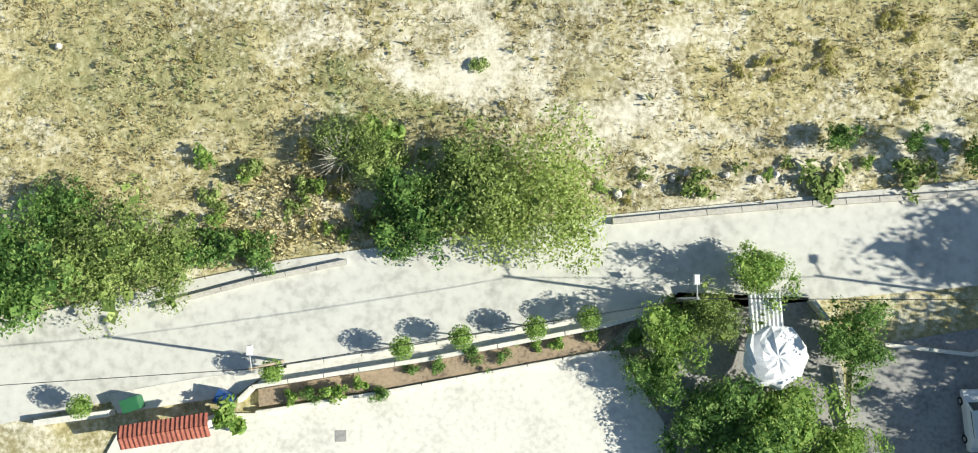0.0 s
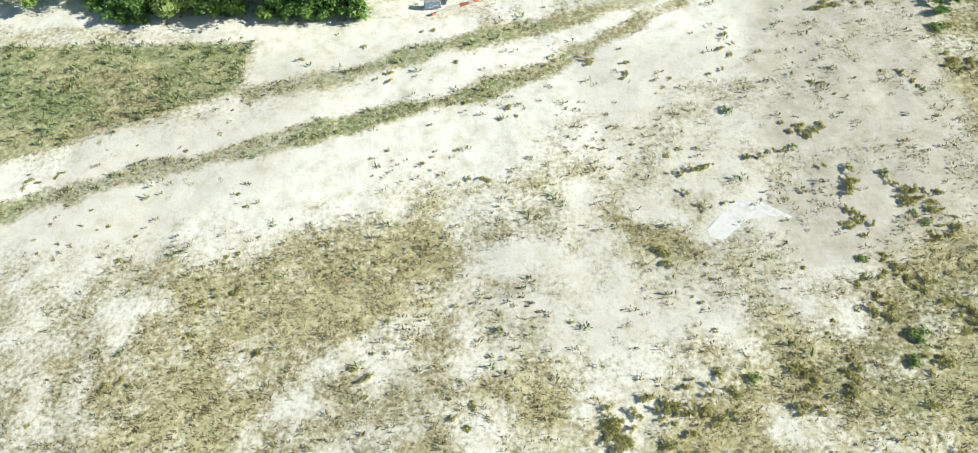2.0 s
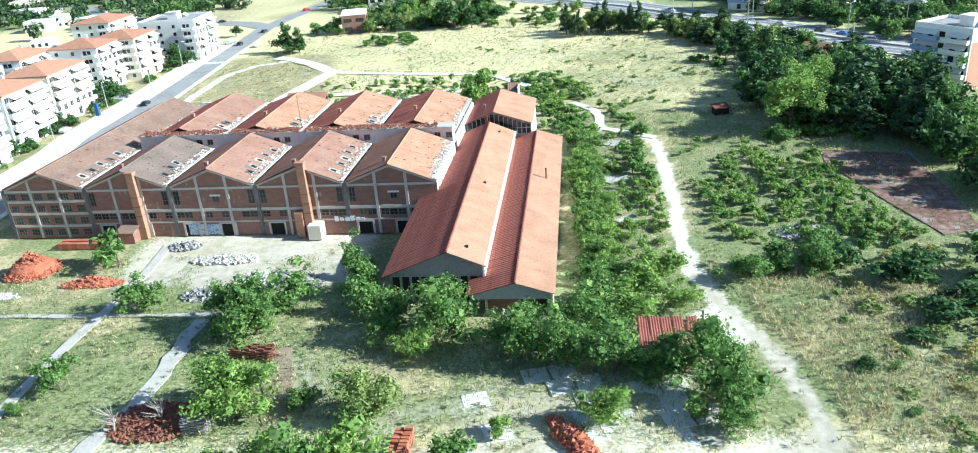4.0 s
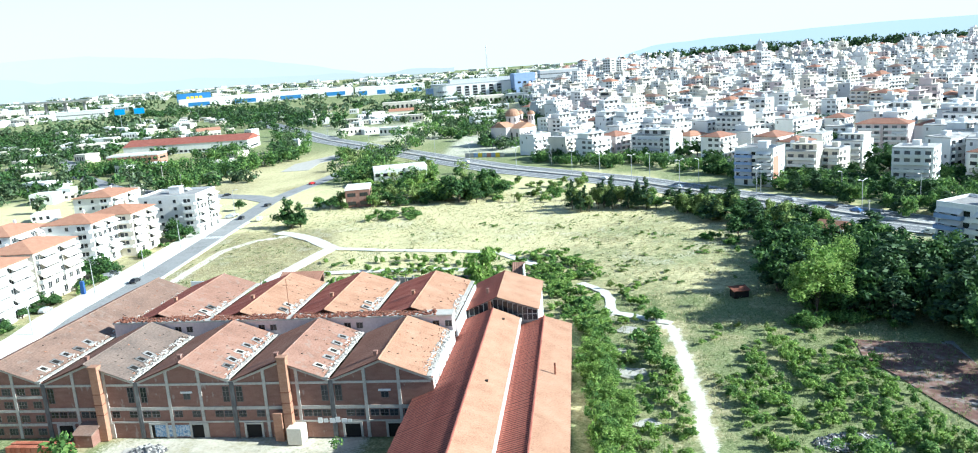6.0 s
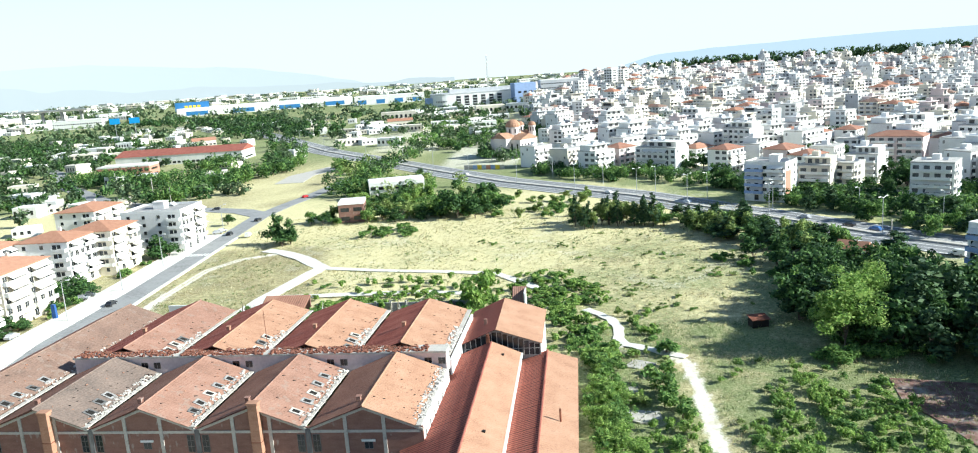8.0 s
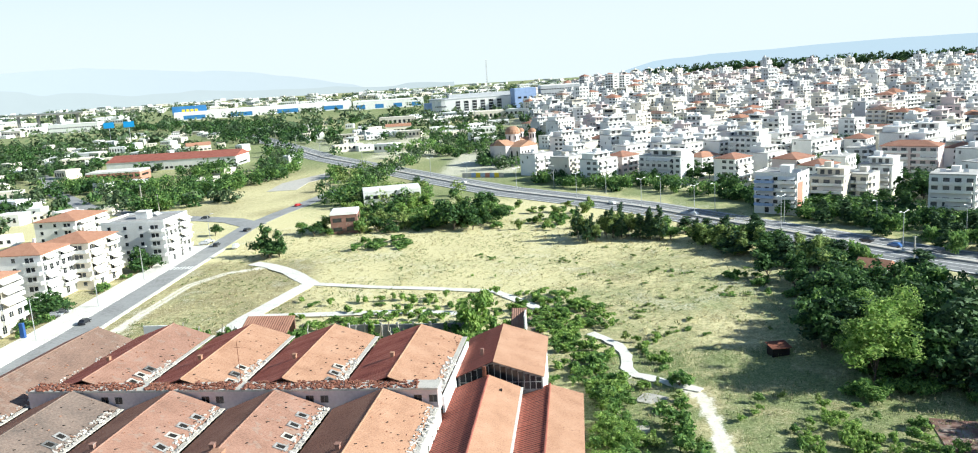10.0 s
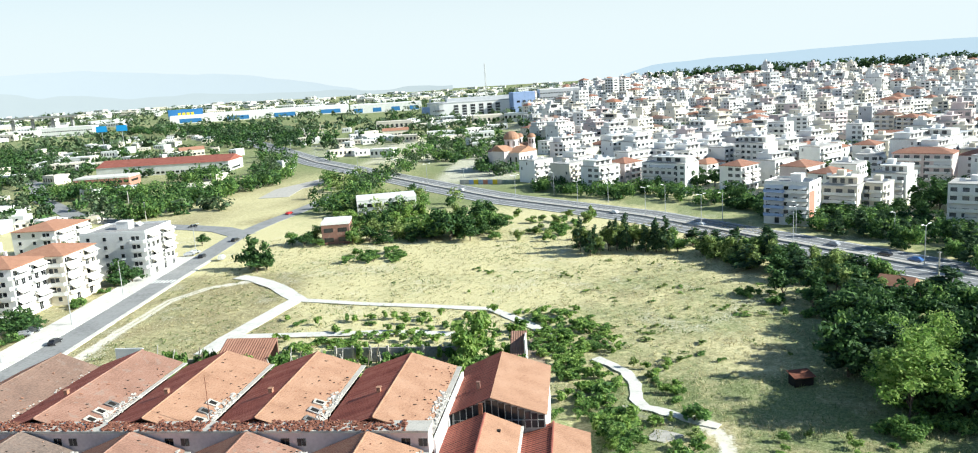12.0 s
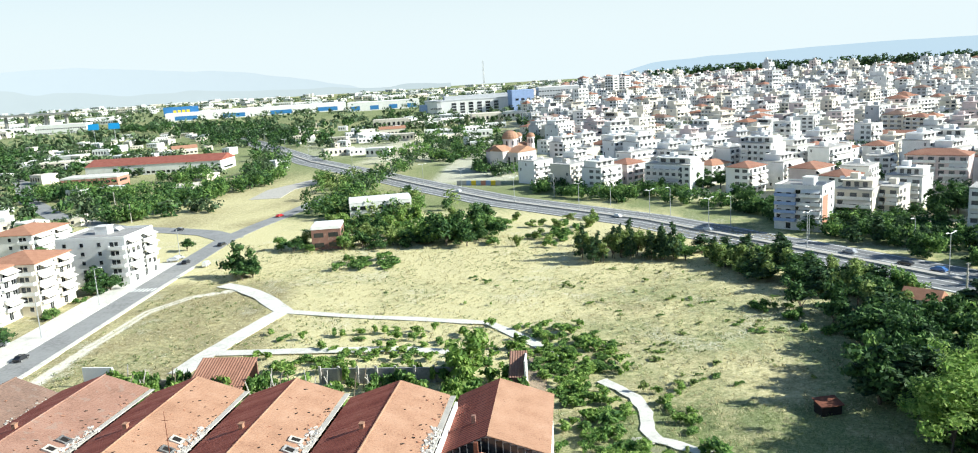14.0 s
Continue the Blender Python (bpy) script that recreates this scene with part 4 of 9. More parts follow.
def wing_roof(u0, z0, u1, z1, v0, v1, mat, label, amp=0.11, period=0.62):
    """Ridge at u0, eave at u1."""
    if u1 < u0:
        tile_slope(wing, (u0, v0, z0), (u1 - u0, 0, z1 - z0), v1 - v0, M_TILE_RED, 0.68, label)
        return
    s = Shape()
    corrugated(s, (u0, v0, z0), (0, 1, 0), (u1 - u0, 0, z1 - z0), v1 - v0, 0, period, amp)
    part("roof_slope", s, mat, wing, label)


# Right slopes take the paler tile: sunlight is put into their colour.
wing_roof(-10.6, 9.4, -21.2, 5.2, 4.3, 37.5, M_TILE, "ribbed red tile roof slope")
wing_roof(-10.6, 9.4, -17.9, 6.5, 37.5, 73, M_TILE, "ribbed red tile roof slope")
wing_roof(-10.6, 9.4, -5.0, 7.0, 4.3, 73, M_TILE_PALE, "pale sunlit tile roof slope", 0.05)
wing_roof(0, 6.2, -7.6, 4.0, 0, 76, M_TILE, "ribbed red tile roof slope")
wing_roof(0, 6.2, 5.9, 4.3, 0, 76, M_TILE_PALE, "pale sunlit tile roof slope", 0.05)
for u, z, v0, v1 in ((-10.6, 9.4, 4.3, 73), (0, 6.2, 0, 76)):
    s = Shape()
    for i in range(int((v1 - v0) / 1.0)):
        s.tube((u, v0 + i, z + 0.04), (u, v0 + i + 1.03, z + 0.08), 0.16, 0.19, 6)
    tagged(part("ridge_cap", s, M_TILE, wing), kind="stuff")
part("wall", Shape().box(-5.35, -5.0, 5.0, 73, 0, 6.85), M_WHITE, wing, "white wall strip under the upper eave")
part("gutter", Shape().box(-5.0, -4.6, 4.4, 73, 6.7, 6.95), M_PAVE, wing, "pale gutter")
part("wall", Shape().box(5.2, 5.5, 0.8, 75, 0, 4.2), M_CREAM, wing)
part("wall", Shape().box(-20.6, -20.3, 5.2, 37, 0, 5.2), M_BRICK, wing)


def gable_wall(u0, u1, um, z0, zr, z1, v, mat, parent, name="gable_wall", base=0.0):
    s = Shape()
    out = [(u0, base), (u1, base), (u1, z1), (um, zr), (u0, z0)]
    k = len(s.v)
    s.v += [(x, v, z) for x, z in out] + [(x, v + 0.3, z) for x, z in out]
    s.f += [(k, k + 1, k + 2, k + 3, k + 4), (k + 9, k + 8, k + 7, k + 6, k + 5)] + [(k + i, k + 5 + i, k + 5 + (i + 1) % 5, k + (i + 1) % 5) for i in range(5)]
    return part(name, s, mat, parent)


gable_wall(-20.5, -5.2, -10.6, 5.2, 9.2, 7.0, 5.6, M_CONC_GREY, wing)
gable_wall(-7.0, 5.4, 0, 4.05, 6.0, 4.35, 1.0, M_GREY_R, wing, base=3.0)
for u in (-4.6, 0.4, 5.1):
    part("post", Shape().box(u - 0.2, u + 0.2, 1.0, 1.4, -0.3, 3.1), M_CONC, wing)
part("opening", Shape().box(-4.4, 0.2, 1.9, 2.0, 0, 3.0), M_BRICK, wing, "recessed brick front under the gable")
for i in range(9):
    part("opening", Shape().box(-19.8 + i * 1.55, -18.7 + i * 1.55, 5.5, 5.58, 0.4, 4.6), M_VOID, wing, "dark bay of the open shed front")
part("vent_pipe", Shape().tube((3.1, 46, 4.4), (3.1, 46, 7.4), 0.17, 0.17, 8), M_RUST, wing, "dark rusty vent pipe")
for v in (8, 36, 68):
    part("skylight", Shape().box(-8.3, -7.8, v, v + 0.6, 8.3, 8.55), M_VOID, wing)

hall = thing("clerestory_hall", "tall glazed hall with red tile gable roof", "hall", WG)
# Sun side coloured paler, shaded side darker red, as on the sheds.
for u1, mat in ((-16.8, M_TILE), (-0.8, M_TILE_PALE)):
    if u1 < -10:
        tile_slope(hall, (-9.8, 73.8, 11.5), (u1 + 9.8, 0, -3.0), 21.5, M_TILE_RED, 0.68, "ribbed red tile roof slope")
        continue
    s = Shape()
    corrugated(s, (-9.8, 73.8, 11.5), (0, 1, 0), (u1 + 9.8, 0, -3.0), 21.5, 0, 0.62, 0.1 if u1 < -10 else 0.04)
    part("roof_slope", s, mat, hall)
gable_wall(-16.4, -1.2, -9.8, 8.4, 11.2, 8.2, 74.8, M_CONC_GREY, hall)
gable_wall(-16.4, -1.2, -9.8, 8.4, 11.2, 8.2, 94.5, M_CONC_GREY, hall)
part("wall", Shape().box(-16.4, -16.1, 75.1, 94.5, 0, 8.4), M_CONC_GREY, hall)
part("wall", Shape().box(-1.5, -1.2, 75.1, 94.5, 0, 8.2), M_WHITE, hall)
for i in range(14):
    u = -16.0 + i * 1.05
    h = 8.2 + 2.7 * max(0, 1 - abs(u + 0.5 + 9.8) / 7.6) - 5.9
    w = part("window", Shape().box(u, u + 0.9, 74.7, 74.76, 5.9, 5.75 + h), M_GLASS, hall)
    part("window_frame", Shape().box(u - 0.08, u, 74.6, 74.78, 5.8, 5.8 + h).box(u, u + 0.9, 74.62, 74.76, 7.2, 7.28), M_FRAME, w)
part("vent", Shape().box(-11.6, -11.0, 72.4, 73.0, 9.0, 11.0), M_RUST, hall)
part("chimney", Shape().box(-12.8, -12.2, 80, 80.7, 9.8, 11.6), M_BRICK, hall)
lean = thing("brick_turret", "small white-sided turret with steep red tile roof", "turret", WG @ pose(-8.8, 121, -3.0))
part("wall", Shape().box(1.3, 1.6, -2.6, 2.6, 0, 8.6), M_WHITE, lean, "white rendered side wall")
part("wall", Shape().box(-1.6, 1.3, 2.3, 2.6, 0, 8.2).box(-1.6, 1.3, -2.6, -2.3, 0, 5.2), M_BRICK, lean)
s = Shape()
corrugated(s, (-1.9, 2.9, 8.9), (1, 0, 0), (0, -5.6, -3.6), 3.6, 0, 0.5, 0.08)
part("roof", s, M_TILE_WORN, lean)
# roofless rear range: concrete frame wall, tiled remnant, broken timbers
ruin = thing("ruined_range", "roofless ruin with grey wall and broken timbers", "ruin", BW)
part("wall", Shape().box(37, 66, 87, 87.4, 0, 4.4), M_CONC_GREY, ruin, "stained grey concrete wall")
for i in range(8):
    part("pier", Shape().box(37 + i * 4.1, 37.5 + i * 4.1, 86.6, 87.0, 0, 5.0), M_CONC, ruin)
part("wall", Shape().box(-16.5, -9.5, 86, 86.4, 0, 5.6), M_WHITE, ruin, "white broken wall stub")
part("wall", Shape().slab((-9.5, 85.9, 5.4), (-8.6, 85.9, 2.0), (-8.6, 86.5, 2.0), (-9.5, 86.5, 5.4), 2.0), M_WHITE, ruin, "white broken wall stub")
s = Shape()
corrugated(s, (11.6, 86.5, 7.4), (1, 0, 0), (0, -9.5, -3.6), 12.4, 0, 0.6, 0.1)
part("roof_remnant", s, M_TILE_OLD, ruin, "surviving patch of tiled roof")
part("wall", Shape().box(11.8, 23.8, 86.1, 86.5, 0, 7), M_BRICK, ruin)
for i in range(26):
    u = rnd.choice([rnd.uniform(-6, 11), rnd.uniform(24, 36), rnd.uniform(36, 64)])
    z = rnd.uniform(4, 7.2)
    s = Shape().tube((0, 0, 0), (rnd.uniform(-2.4, 2.4), rnd.uniform(-3, 3), z), 0.14, 0.12, 5)
    part("timber", s, M_CONC if i % 3 else M_WOOD, ruin, m=pose(u, rnd.uniform(78, 85), 0))
part("wall", Shape().box(-6, 11.5, 86.6, 86.9, 0, 2.4), M_CONC, ruin, "low broken wall")


# ---- vegetation ----
def leaf_cloud(centres, radii, count, size, flat=0.8, seed=0):
    """Many small bent leaf sprays on the skins of overlapping lobes."""
    r = np.random.default_rng(seed)
    centres, radii = np.array(centres, float), np.array(radii, float)
    pick = r.choice(len(centres), count, p=radii ** 2 / np.sum(radii ** 2))
    d = r.normal(size=(count, 3))
    d /= np.linalg.norm(d, axis=1, keepdims=True)
    depth = 1 - 0.45 * r.random(count) ** 2
    p = centres[pick] + d * (radii[pick] * depth)[:, None] * np.array([1, 1, flat])
    nrm = d * 0.6 + r.normal(size=(count, 3)) * 0.55 + np.array([0, 0, 0.35])
    nrm /= np.linalg.norm(nrm, axis=1, keepdims=True)
    a = np.cross(nrm, r.normal(size=(count, 3)))
    a /= np.linalg.norm(a, axis=1, keepdims=True)
    b = np.cross(nrm, a)
    s = size * (0.55 + 0.9 * r.random(count))[:, None]
    v = np.stack([p - a * s, p - b * s * 0.5 + nrm * s * 0.12, p + a * s, p + b * s * 0.5 + nrm * s * 0.12], 1)
    return v.reshape(-1, 3)


def inner_shell(centres, radii, each, seed=0):
    """Larger leaf masses facing outwards inside each lobe, which close the crown."""
    r = np.random.default_rng(seed + 900)
    centres, radii = np.repeat(np.array(centres, float), each, 0), np.repeat(np.array(radii, float), each)
    n = len(radii)
    d = r.normal(size=(n, 3))
    d /= np.linalg.norm(d, axis=1, keepdims=True)
    p = centres + d * (radii * r.uniform(0.35, 0.62, n))[:, None] * np.array([1, 1, 0.8])
    a = np.cross(d, r.normal(size=(n, 3)))
    a /= np.linalg.norm(a, axis=1, keepdims=True)
    b = np.cross(d, a)
    q = (radii * r.uniform(0.22, 0.4, n))[:, None]
    return np.stack([p - a * q, p - b * q - d * q * 0.2, p + a * q, p + b * q - d * q * 0.2], 1).reshape(-1, 3)


def cloud_mesh(name, verts, mat):
    k = len(verts) // 4
    me = bpy.data.meshes.new(name)
    me.vertices.add(len(verts))
    me.vertices.foreach_set("co", verts.astype(np.float32).ravel())
    me.loops.add(4 * k)
    me.loops.foreach_set("vertex_index", np.arange(4 * k, dtype=np.int32))
    me.polygons.add(k)
    me.polygons.foreach_set("loop_start", np.arange(0, 4 * k, 4, dtype=np.int32))
    me.update(calc_edges=True)
    me.materials.append(mat)
    return me


def tree_proto(width, height, mat, seed, count=3500, size=0.28, lobes=26, kind="round", trunk=0.22, shell=9):
    """Meshes of one tree: crown and trunk with limbs. Unit metres, base at the origin."""
    r = np.random.default_rng(seed)
    c, rad = [], []
    bottom = height * {"round": 0.07, "bush": 0.02, "pine": 0.18, "tall": 0.08}[kind]
    for i in range(lobes):
        if kind == "pine":
            k = i / lobes
            rr = width / 2 * (1 - 0.85 * k) * r.uniform(0.35, 0.9)
            w = r.uniform(0, 2 * math.pi)
            c.append((rr * math.cos(w), rr * math.sin(w), bottom + (height - bottom) * k))
            rad.append(width * (0.22 - 0.13 * k))
        else:
            if i % 4 == 0:
                # a new limb: its own way and reach
                d = r.normal(size=3)
                d /= np.linalg.norm(d)
                reach = r.uniform(0.62, 1.18)
            k = reach * (0.35 + 0.65 * ((i % 4) + r.random()) / 4)
            e = d + r.normal(size=3) * 0.28
            hz = (height - bottom) / 2
            c.append((e[0] * k * width * 0.37, e[1] * k * width * 0.37, max(bottom + 0.05 * height, bottom + hz * (0.84 if kind != "bush" else 1.0) + e[2] * k * hz * (0.84 if kind != "bush" else 0.72))))
            rad.append(width * r.uniform(0.085, 0.18))
    crown = cloud_mesh("crown", np.concatenate([leaf_cloud(c, rad, count, size, seed=seed), inner_shell(c, rad, shell, seed)]), mat)
    s = Shape()
    top = bottom + (height - bottom) * 0.45
    s.tube((0, 0, -0.3), (0.1, 0.05, bottom + 0.3), trunk, trunk * 0.75, 8)
    for i in range(0, len(c), max(1, len(c) // 6)):
        q = c[i]
        mid = (q[0] * 0.45, q[1] * 0.45, bottom + (q[2] - bottom) * 0.5)
        s.tube((0.1, 0.05, bottom + 0.1), mid, trunk * 0.6, trunk * 0.35, 4)
        s.tube(mid, q, trunk * 0.35, trunk * 0.1, 3)
    return crown, s.mesh("trunk", M_BARK)


PROTO = {
    "oak": [tree_proto(8, 7, M_LEAF, 31 + i, 2000, 0.21, 32) for i in range(3)],
    "light": [tree_proto(7, 6.5, M_LEAF_LIGHT, 41 + i, 2000, 0.20, 26) for i in range(2)],
    "olive": [tree_proto(8, 6.5, M_LEAF_OLIVE, 51 + i, 2600, 0.19, 34) for i in range(2)],
    "dark": [tree_proto(8, 9, M_LEAF_DARK, 61 + i, 950, 0.40, 30, "tall") for i in range(3)],
    "pine": [tree_proto(6.5, 13, M_LEAF_PINE, 71 + i, 850, 0.44, 30, "pine") for i in range(2)],
    "bush": [tree_proto(2.6, 1.9, M_LEAF, 91 + i, 420, 0.15, 14, "bush", 0.05, 5) for i in range(3)],
    "weed": [tree_proto(2.4, 1.6, M_LEAF_LIGHT, 101 + i, 270, 0.16, 12, "bush", 0.04, 4) for i in range(2)],
    "olivebush": [tree_proto(2.4, 1.5, M_LEAF_OLIVE, 111 + i, 260, 0.16, 12, "bush", 0.04, 4) for i in range(2)],
    "drybush": [tree_proto(2.2, 1.0, M_LEAF_DRY, 116 + i, 150, 0.14, 14, "bush", 0.03, 4) for i in range(3)],
    "herb": [tree_proto(1.0, 0.4, M_LEAF_DRY, 126 + i, 36, 0.13, 8, "bush", 0.02, 0) for i in range(3)],
    "great": [tree_proto(12, 13, M_LEAF_LIGHT, 231 + i, 8200, 0.22, 52, "tall", 0.12) for i in range(2)],
    "birch": [tree_proto(4.5, 8, M_LEAF_OLIVE, 241 + i, 800, 0.24, 20, "tall", 0.12, 3) for i in range(2)],
    # the brick yard's trees, seen from near
    "oak_near": [tree_proto(8, 7, M_LEAF, 251 + i, 5600, 0.12, 46) for i in range(3)],
    "light_near": [tree_proto(7, 6.5, M_LEAF_LIGHT, 261 + i, 5200, 0.115, 40) for i in range(2)],
    "olive_near": [tree_proto(8, 6.5, M_LEAF_OLIVE, 271, 5200, 0.125, 40)],
    "bush_near": [tree_proto(2.6, 1.9, M_LEAF, 281 + i, 2000, 0.075, 26, "bush", 0.05, 9) for i in range(2)],
    # finer foliage for the trees seen from straight above
    "oak_fine": [tree_proto(8, 7, M_LEAF, 141 + i, 8500, 0.105, 50, shell=5) for i in range(2)],
    "light_fine": [tree_proto(7, 6.5, M_LEAF_LIGHT, 151, 8500, 0.10, 44, shell=5)],
    "olive_fine": [tree_proto(8, 6.5, M_LEAF_OLIVE, 161 + i, 10000, 0.09, 56, shell=3) for i in range(2)],
    "acacia": [tree_proto(8, 6.5, M_LEAF_YELLOW, 165, 12000, 0.085, 60, shell=0)],
    "bush_fine": [tree_proto(2.6, 1.9, M_LEAF, 205 + i, 1300, 0.07, 20, "bush", 0.05, 5) for i in range(2)],
    # coarser foliage for the far trees
    "oak_far": [tree_proto(8, 7, M_LEAF, 171 + i, 800, 0.38, 26) for i in range(2)],
    "light_far": [tree_proto(7, 6.5, M_LEAF_LIGHT, 181, 900, 0.36, 24)],
    "olive_far": [tree_proto(8, 6.5, M_LEAF_OLIVE, 191, 1000, 0.34, 26)],
    "bush_far": [tree_proto(2.6, 1.9, M_LEAF, 201 + i, 220, 0.23, 12, "bush", 0.05, 4) for i in range(2)],
    "weed_far": [tree_proto(2.4, 1.6, M_LEAF_LIGHT, 211, 170, 0.22, 12, "bush", 0.04, 3)],
    "olivebush_far": [tree_proto(2.4, 1.5, M_LEAF_OLIVE, 221, 170, 0.22, 12, "bush", 0.04, 3)],
}


def foliage(kind, y):
    for tail, ok in (("_fine", y < 20), ("_near", 76 < y < 124), ("_far", y > 205)):
        if ok and kind + tail in PROTO:
            return PROTO[kind + tail]
    return PROTO[kind]


NATURAL = {"oak": (8, 7), "light": (7, 6.5), "olive": (8, 6.5), "dark": (8, 9), "pine": (6.5, 13), "cypress": (2.2, 13), "bush": (2.6, 1.9), "weed": (2.4, 1.6), "olivebush": (2.4, 1.5), "drybush": (2.2, 1.0), "herb": (1.0, 0.4), "acacia": (8, 6.5), "great": (12, 13), "birch": (4.5, 8)}
LABELS = {"oak": ("leafy broad green tree in the grass", "tree"), "light": ("bright yellow-green leafy garden tree", "tree"), "olive": ("grey-green fine-leaved tree in the scrub", "tree"),
          "dark": ("tall dark green leafy tree in a wood", "tree"), "pine": ("dark green pine tree with layered boughs", "tree"), "cypress": ("slim dark cypress tree", "tree"),
          "bush": ("small dense green shrub", "shrub"), "weed": ("low yellow-green leafy shrub", "shrub"), "olivebush": ("low grey-green shrub in dry grass", "shrub"),
          "acacia": ("broad yellow-green fine-leaved tree beside the street", "tree"), "great": ("tall bright green tree at the edge of a wood", "tree"), "birch": ("slender grey-green young tree beside the carriageway", "tree"), "far": ("green tree among houses", "tree"), "farpine": ("dark pine tree on the hill", "tree")}


def plant(kind, x, y, width=None, height=None, label="", group="", z=None):
    w0, h0 = NATURAL[kind]
    w = width or w0 * rnd.uniform(0.8, 1.2)
    h = height or h0 * w / w0 * rnd.uniform(0.85, 1.15)
    crown, trunk = rnd.choice(foliage(kind, y))
    lab, cat = LABELS[kind]
    t = thing("tree" if cat == "tree" else "shrub", label or lab, cat, pose(x, y, (gz(x, y) if z is None else z) - 0.1, 0, 0, rnd.uniform(0, 360)), group)
    t.scale = (1.22 * w / w0, 1.22 * w / w0, 1.1 * h / h0)
    part("trunk", trunk, None, t)
    part("crown", crown, None, t)
    return t


def scrub(name, label, spots, kinds, widths, heights):
    """A thicket of many shrubs nobody could count, in one mesh a kind."""
    piles = {}
    for x, y in spots:
        kind = rnd.choice(kinds)
        w0, h0 = NATURAL[kind]
        crown = rnd.choice(foliage(kind, y))[0]
        if crown not in piles:
            co = np.empty(len(crown.vertices) * 3, np.float32)
            crown.vertices.foreach_get("co", co)
            piles[crown] = (co.reshape(-1, 3), [])
        co, out = piles[crown]
        w, h, a = rnd.uniform(*widths) * 1.2 / w0, rnd.uniform(*heights) * 1.1 / h0, rnd.uniform(0, 6.28)
        ca, sa = math.cos(a) * w, math.sin(a) * w
        out.append(np.stack([co[:, 0] * ca - co[:, 1] * sa + x, co[:, 0] * sa + co[:, 1] * ca + y, co[:, 2] * h + gz(x, y) - 0.1], -1))
    for crown, (co, out) in piles.items():
        tagged(part(name, cloud_mesh(name, np.concatenate(out), crown.materials[0]), None), label, "scrub", kind="stuff")


def spots(n, xr, yr, ok=lambda x, y: True):
    got = []
    while len(got) < n:
        x, y = rnd.uniform(*xr), rnd.uniform(*yr)
        if ok(x, y):
            got.append((x, y))
    return got


# beside the first street
for kind, x, y, w, h in (("acacia", 1.6, 0.2, 11.5, 5.5), ("olive", -3.4, 0.9, 8.0, 4.6), ("oak", -7.0, -0.6, 7.0, 4.2), ("bush", -10.0, -1.8, 4.8, 2.6), ("olive", -12.0, 4.2, 6.0, 3.0), ("weed", -10.2, 5.2, 3.6, 2.2), ("bush", -9.6, 1.6, 4.0, 2.2),
                         ("oak", -37, -6.2, 9.5, 5.5), ("olive", -30.5, -5.4, 9.5, 4.8), ("olive", -26.5, -5.0, 6.5, 3.4), ("bush", -22.5, -4.4, 4.8, 2.4), ("bush", -19.8, -3.9, 3.4, 1.8), ("oak", -44, -8, 9, 6), ("oak", -35, -1.5, 6, 3.4),
                         ("bush", 24.0, 5.0, 3.2, 2.3), ("bush", 28.8, 5.2, 2.6, 2.2), ("bush", 33.5, 4.6, 3, 2), ("olivebush", 13.3, 1.4, 2.8, 1.2), ("olivebush", 29, 2.6, 3.5, 1.2), ("olivebush", 23, 1.9, 4, 1.0),
                         ("olivebush", -3.2, 10.8, 1.8, 0.4), ("light", 17.3, -5.0, 5.2, 5.2), ("oak", 23.6, -9.6, 5.6, 5.0), ("light", 11.0, -9.4, 5.8, 4.6), ("olive", 14.0, -8.4, 4.6, 5.0), ("oak", 10.2, -12.4, 4.6, 3.6),
                         ("oak", 14.5, -15.2, 7.5, 4.6), ("light", 19.5, -15.4, 7.5, 4.8), ("oak", 16.5, -19, 9, 5.5), ("light", 23.6, -17.4, 5.0, 3.6), ("oak", 22, -21, 8, 5),
                         ("bush", 8.4, -9.6, 2.4, 1.8), ("oak", 35.5, -16.0, 6, 6), ("oak", 49, -3.5, 13, 12), ("oak", 47, -11, 12, 11), ("oak", 46.5, -17, 12, 11), ("oak", 39, -18, 8, 7)):
    plant(kind, x, y, w, h)
# clipped balls in the planter by the street
CLIPPED = cloud_mesh("crown", np.concatenate([leaf_cloud([(0, 0, 0)], [0.92], 1100, 0.075, 0.95, 71), inner_shell([(0, 0, 0)], [1.0], 40, 71)]), M_LEAF_LIGHT)
for x, y in ((-32.0, -15.7), (-17.9, -12.8), (-8.4, -10.9), (-4.1, -10.0), (1.3, -9.2), (5.2, -8.4)):
    t = thing("clipped_tree", "small clipped ball tree with bare stem in planter", "tree", pose(x, y, 0.1), "clipped trees along the planter")
    part("trunk", Shape().tube((0, 0, -0.1), (0, 0, 1.3), 0.07, 0.05), M_BARK, t)
    part("crown", CLIPPED, None, t, m=Matrix.LocRotScale((0, 0, 1.75), None, (1.0, 1.0, 0.9)))
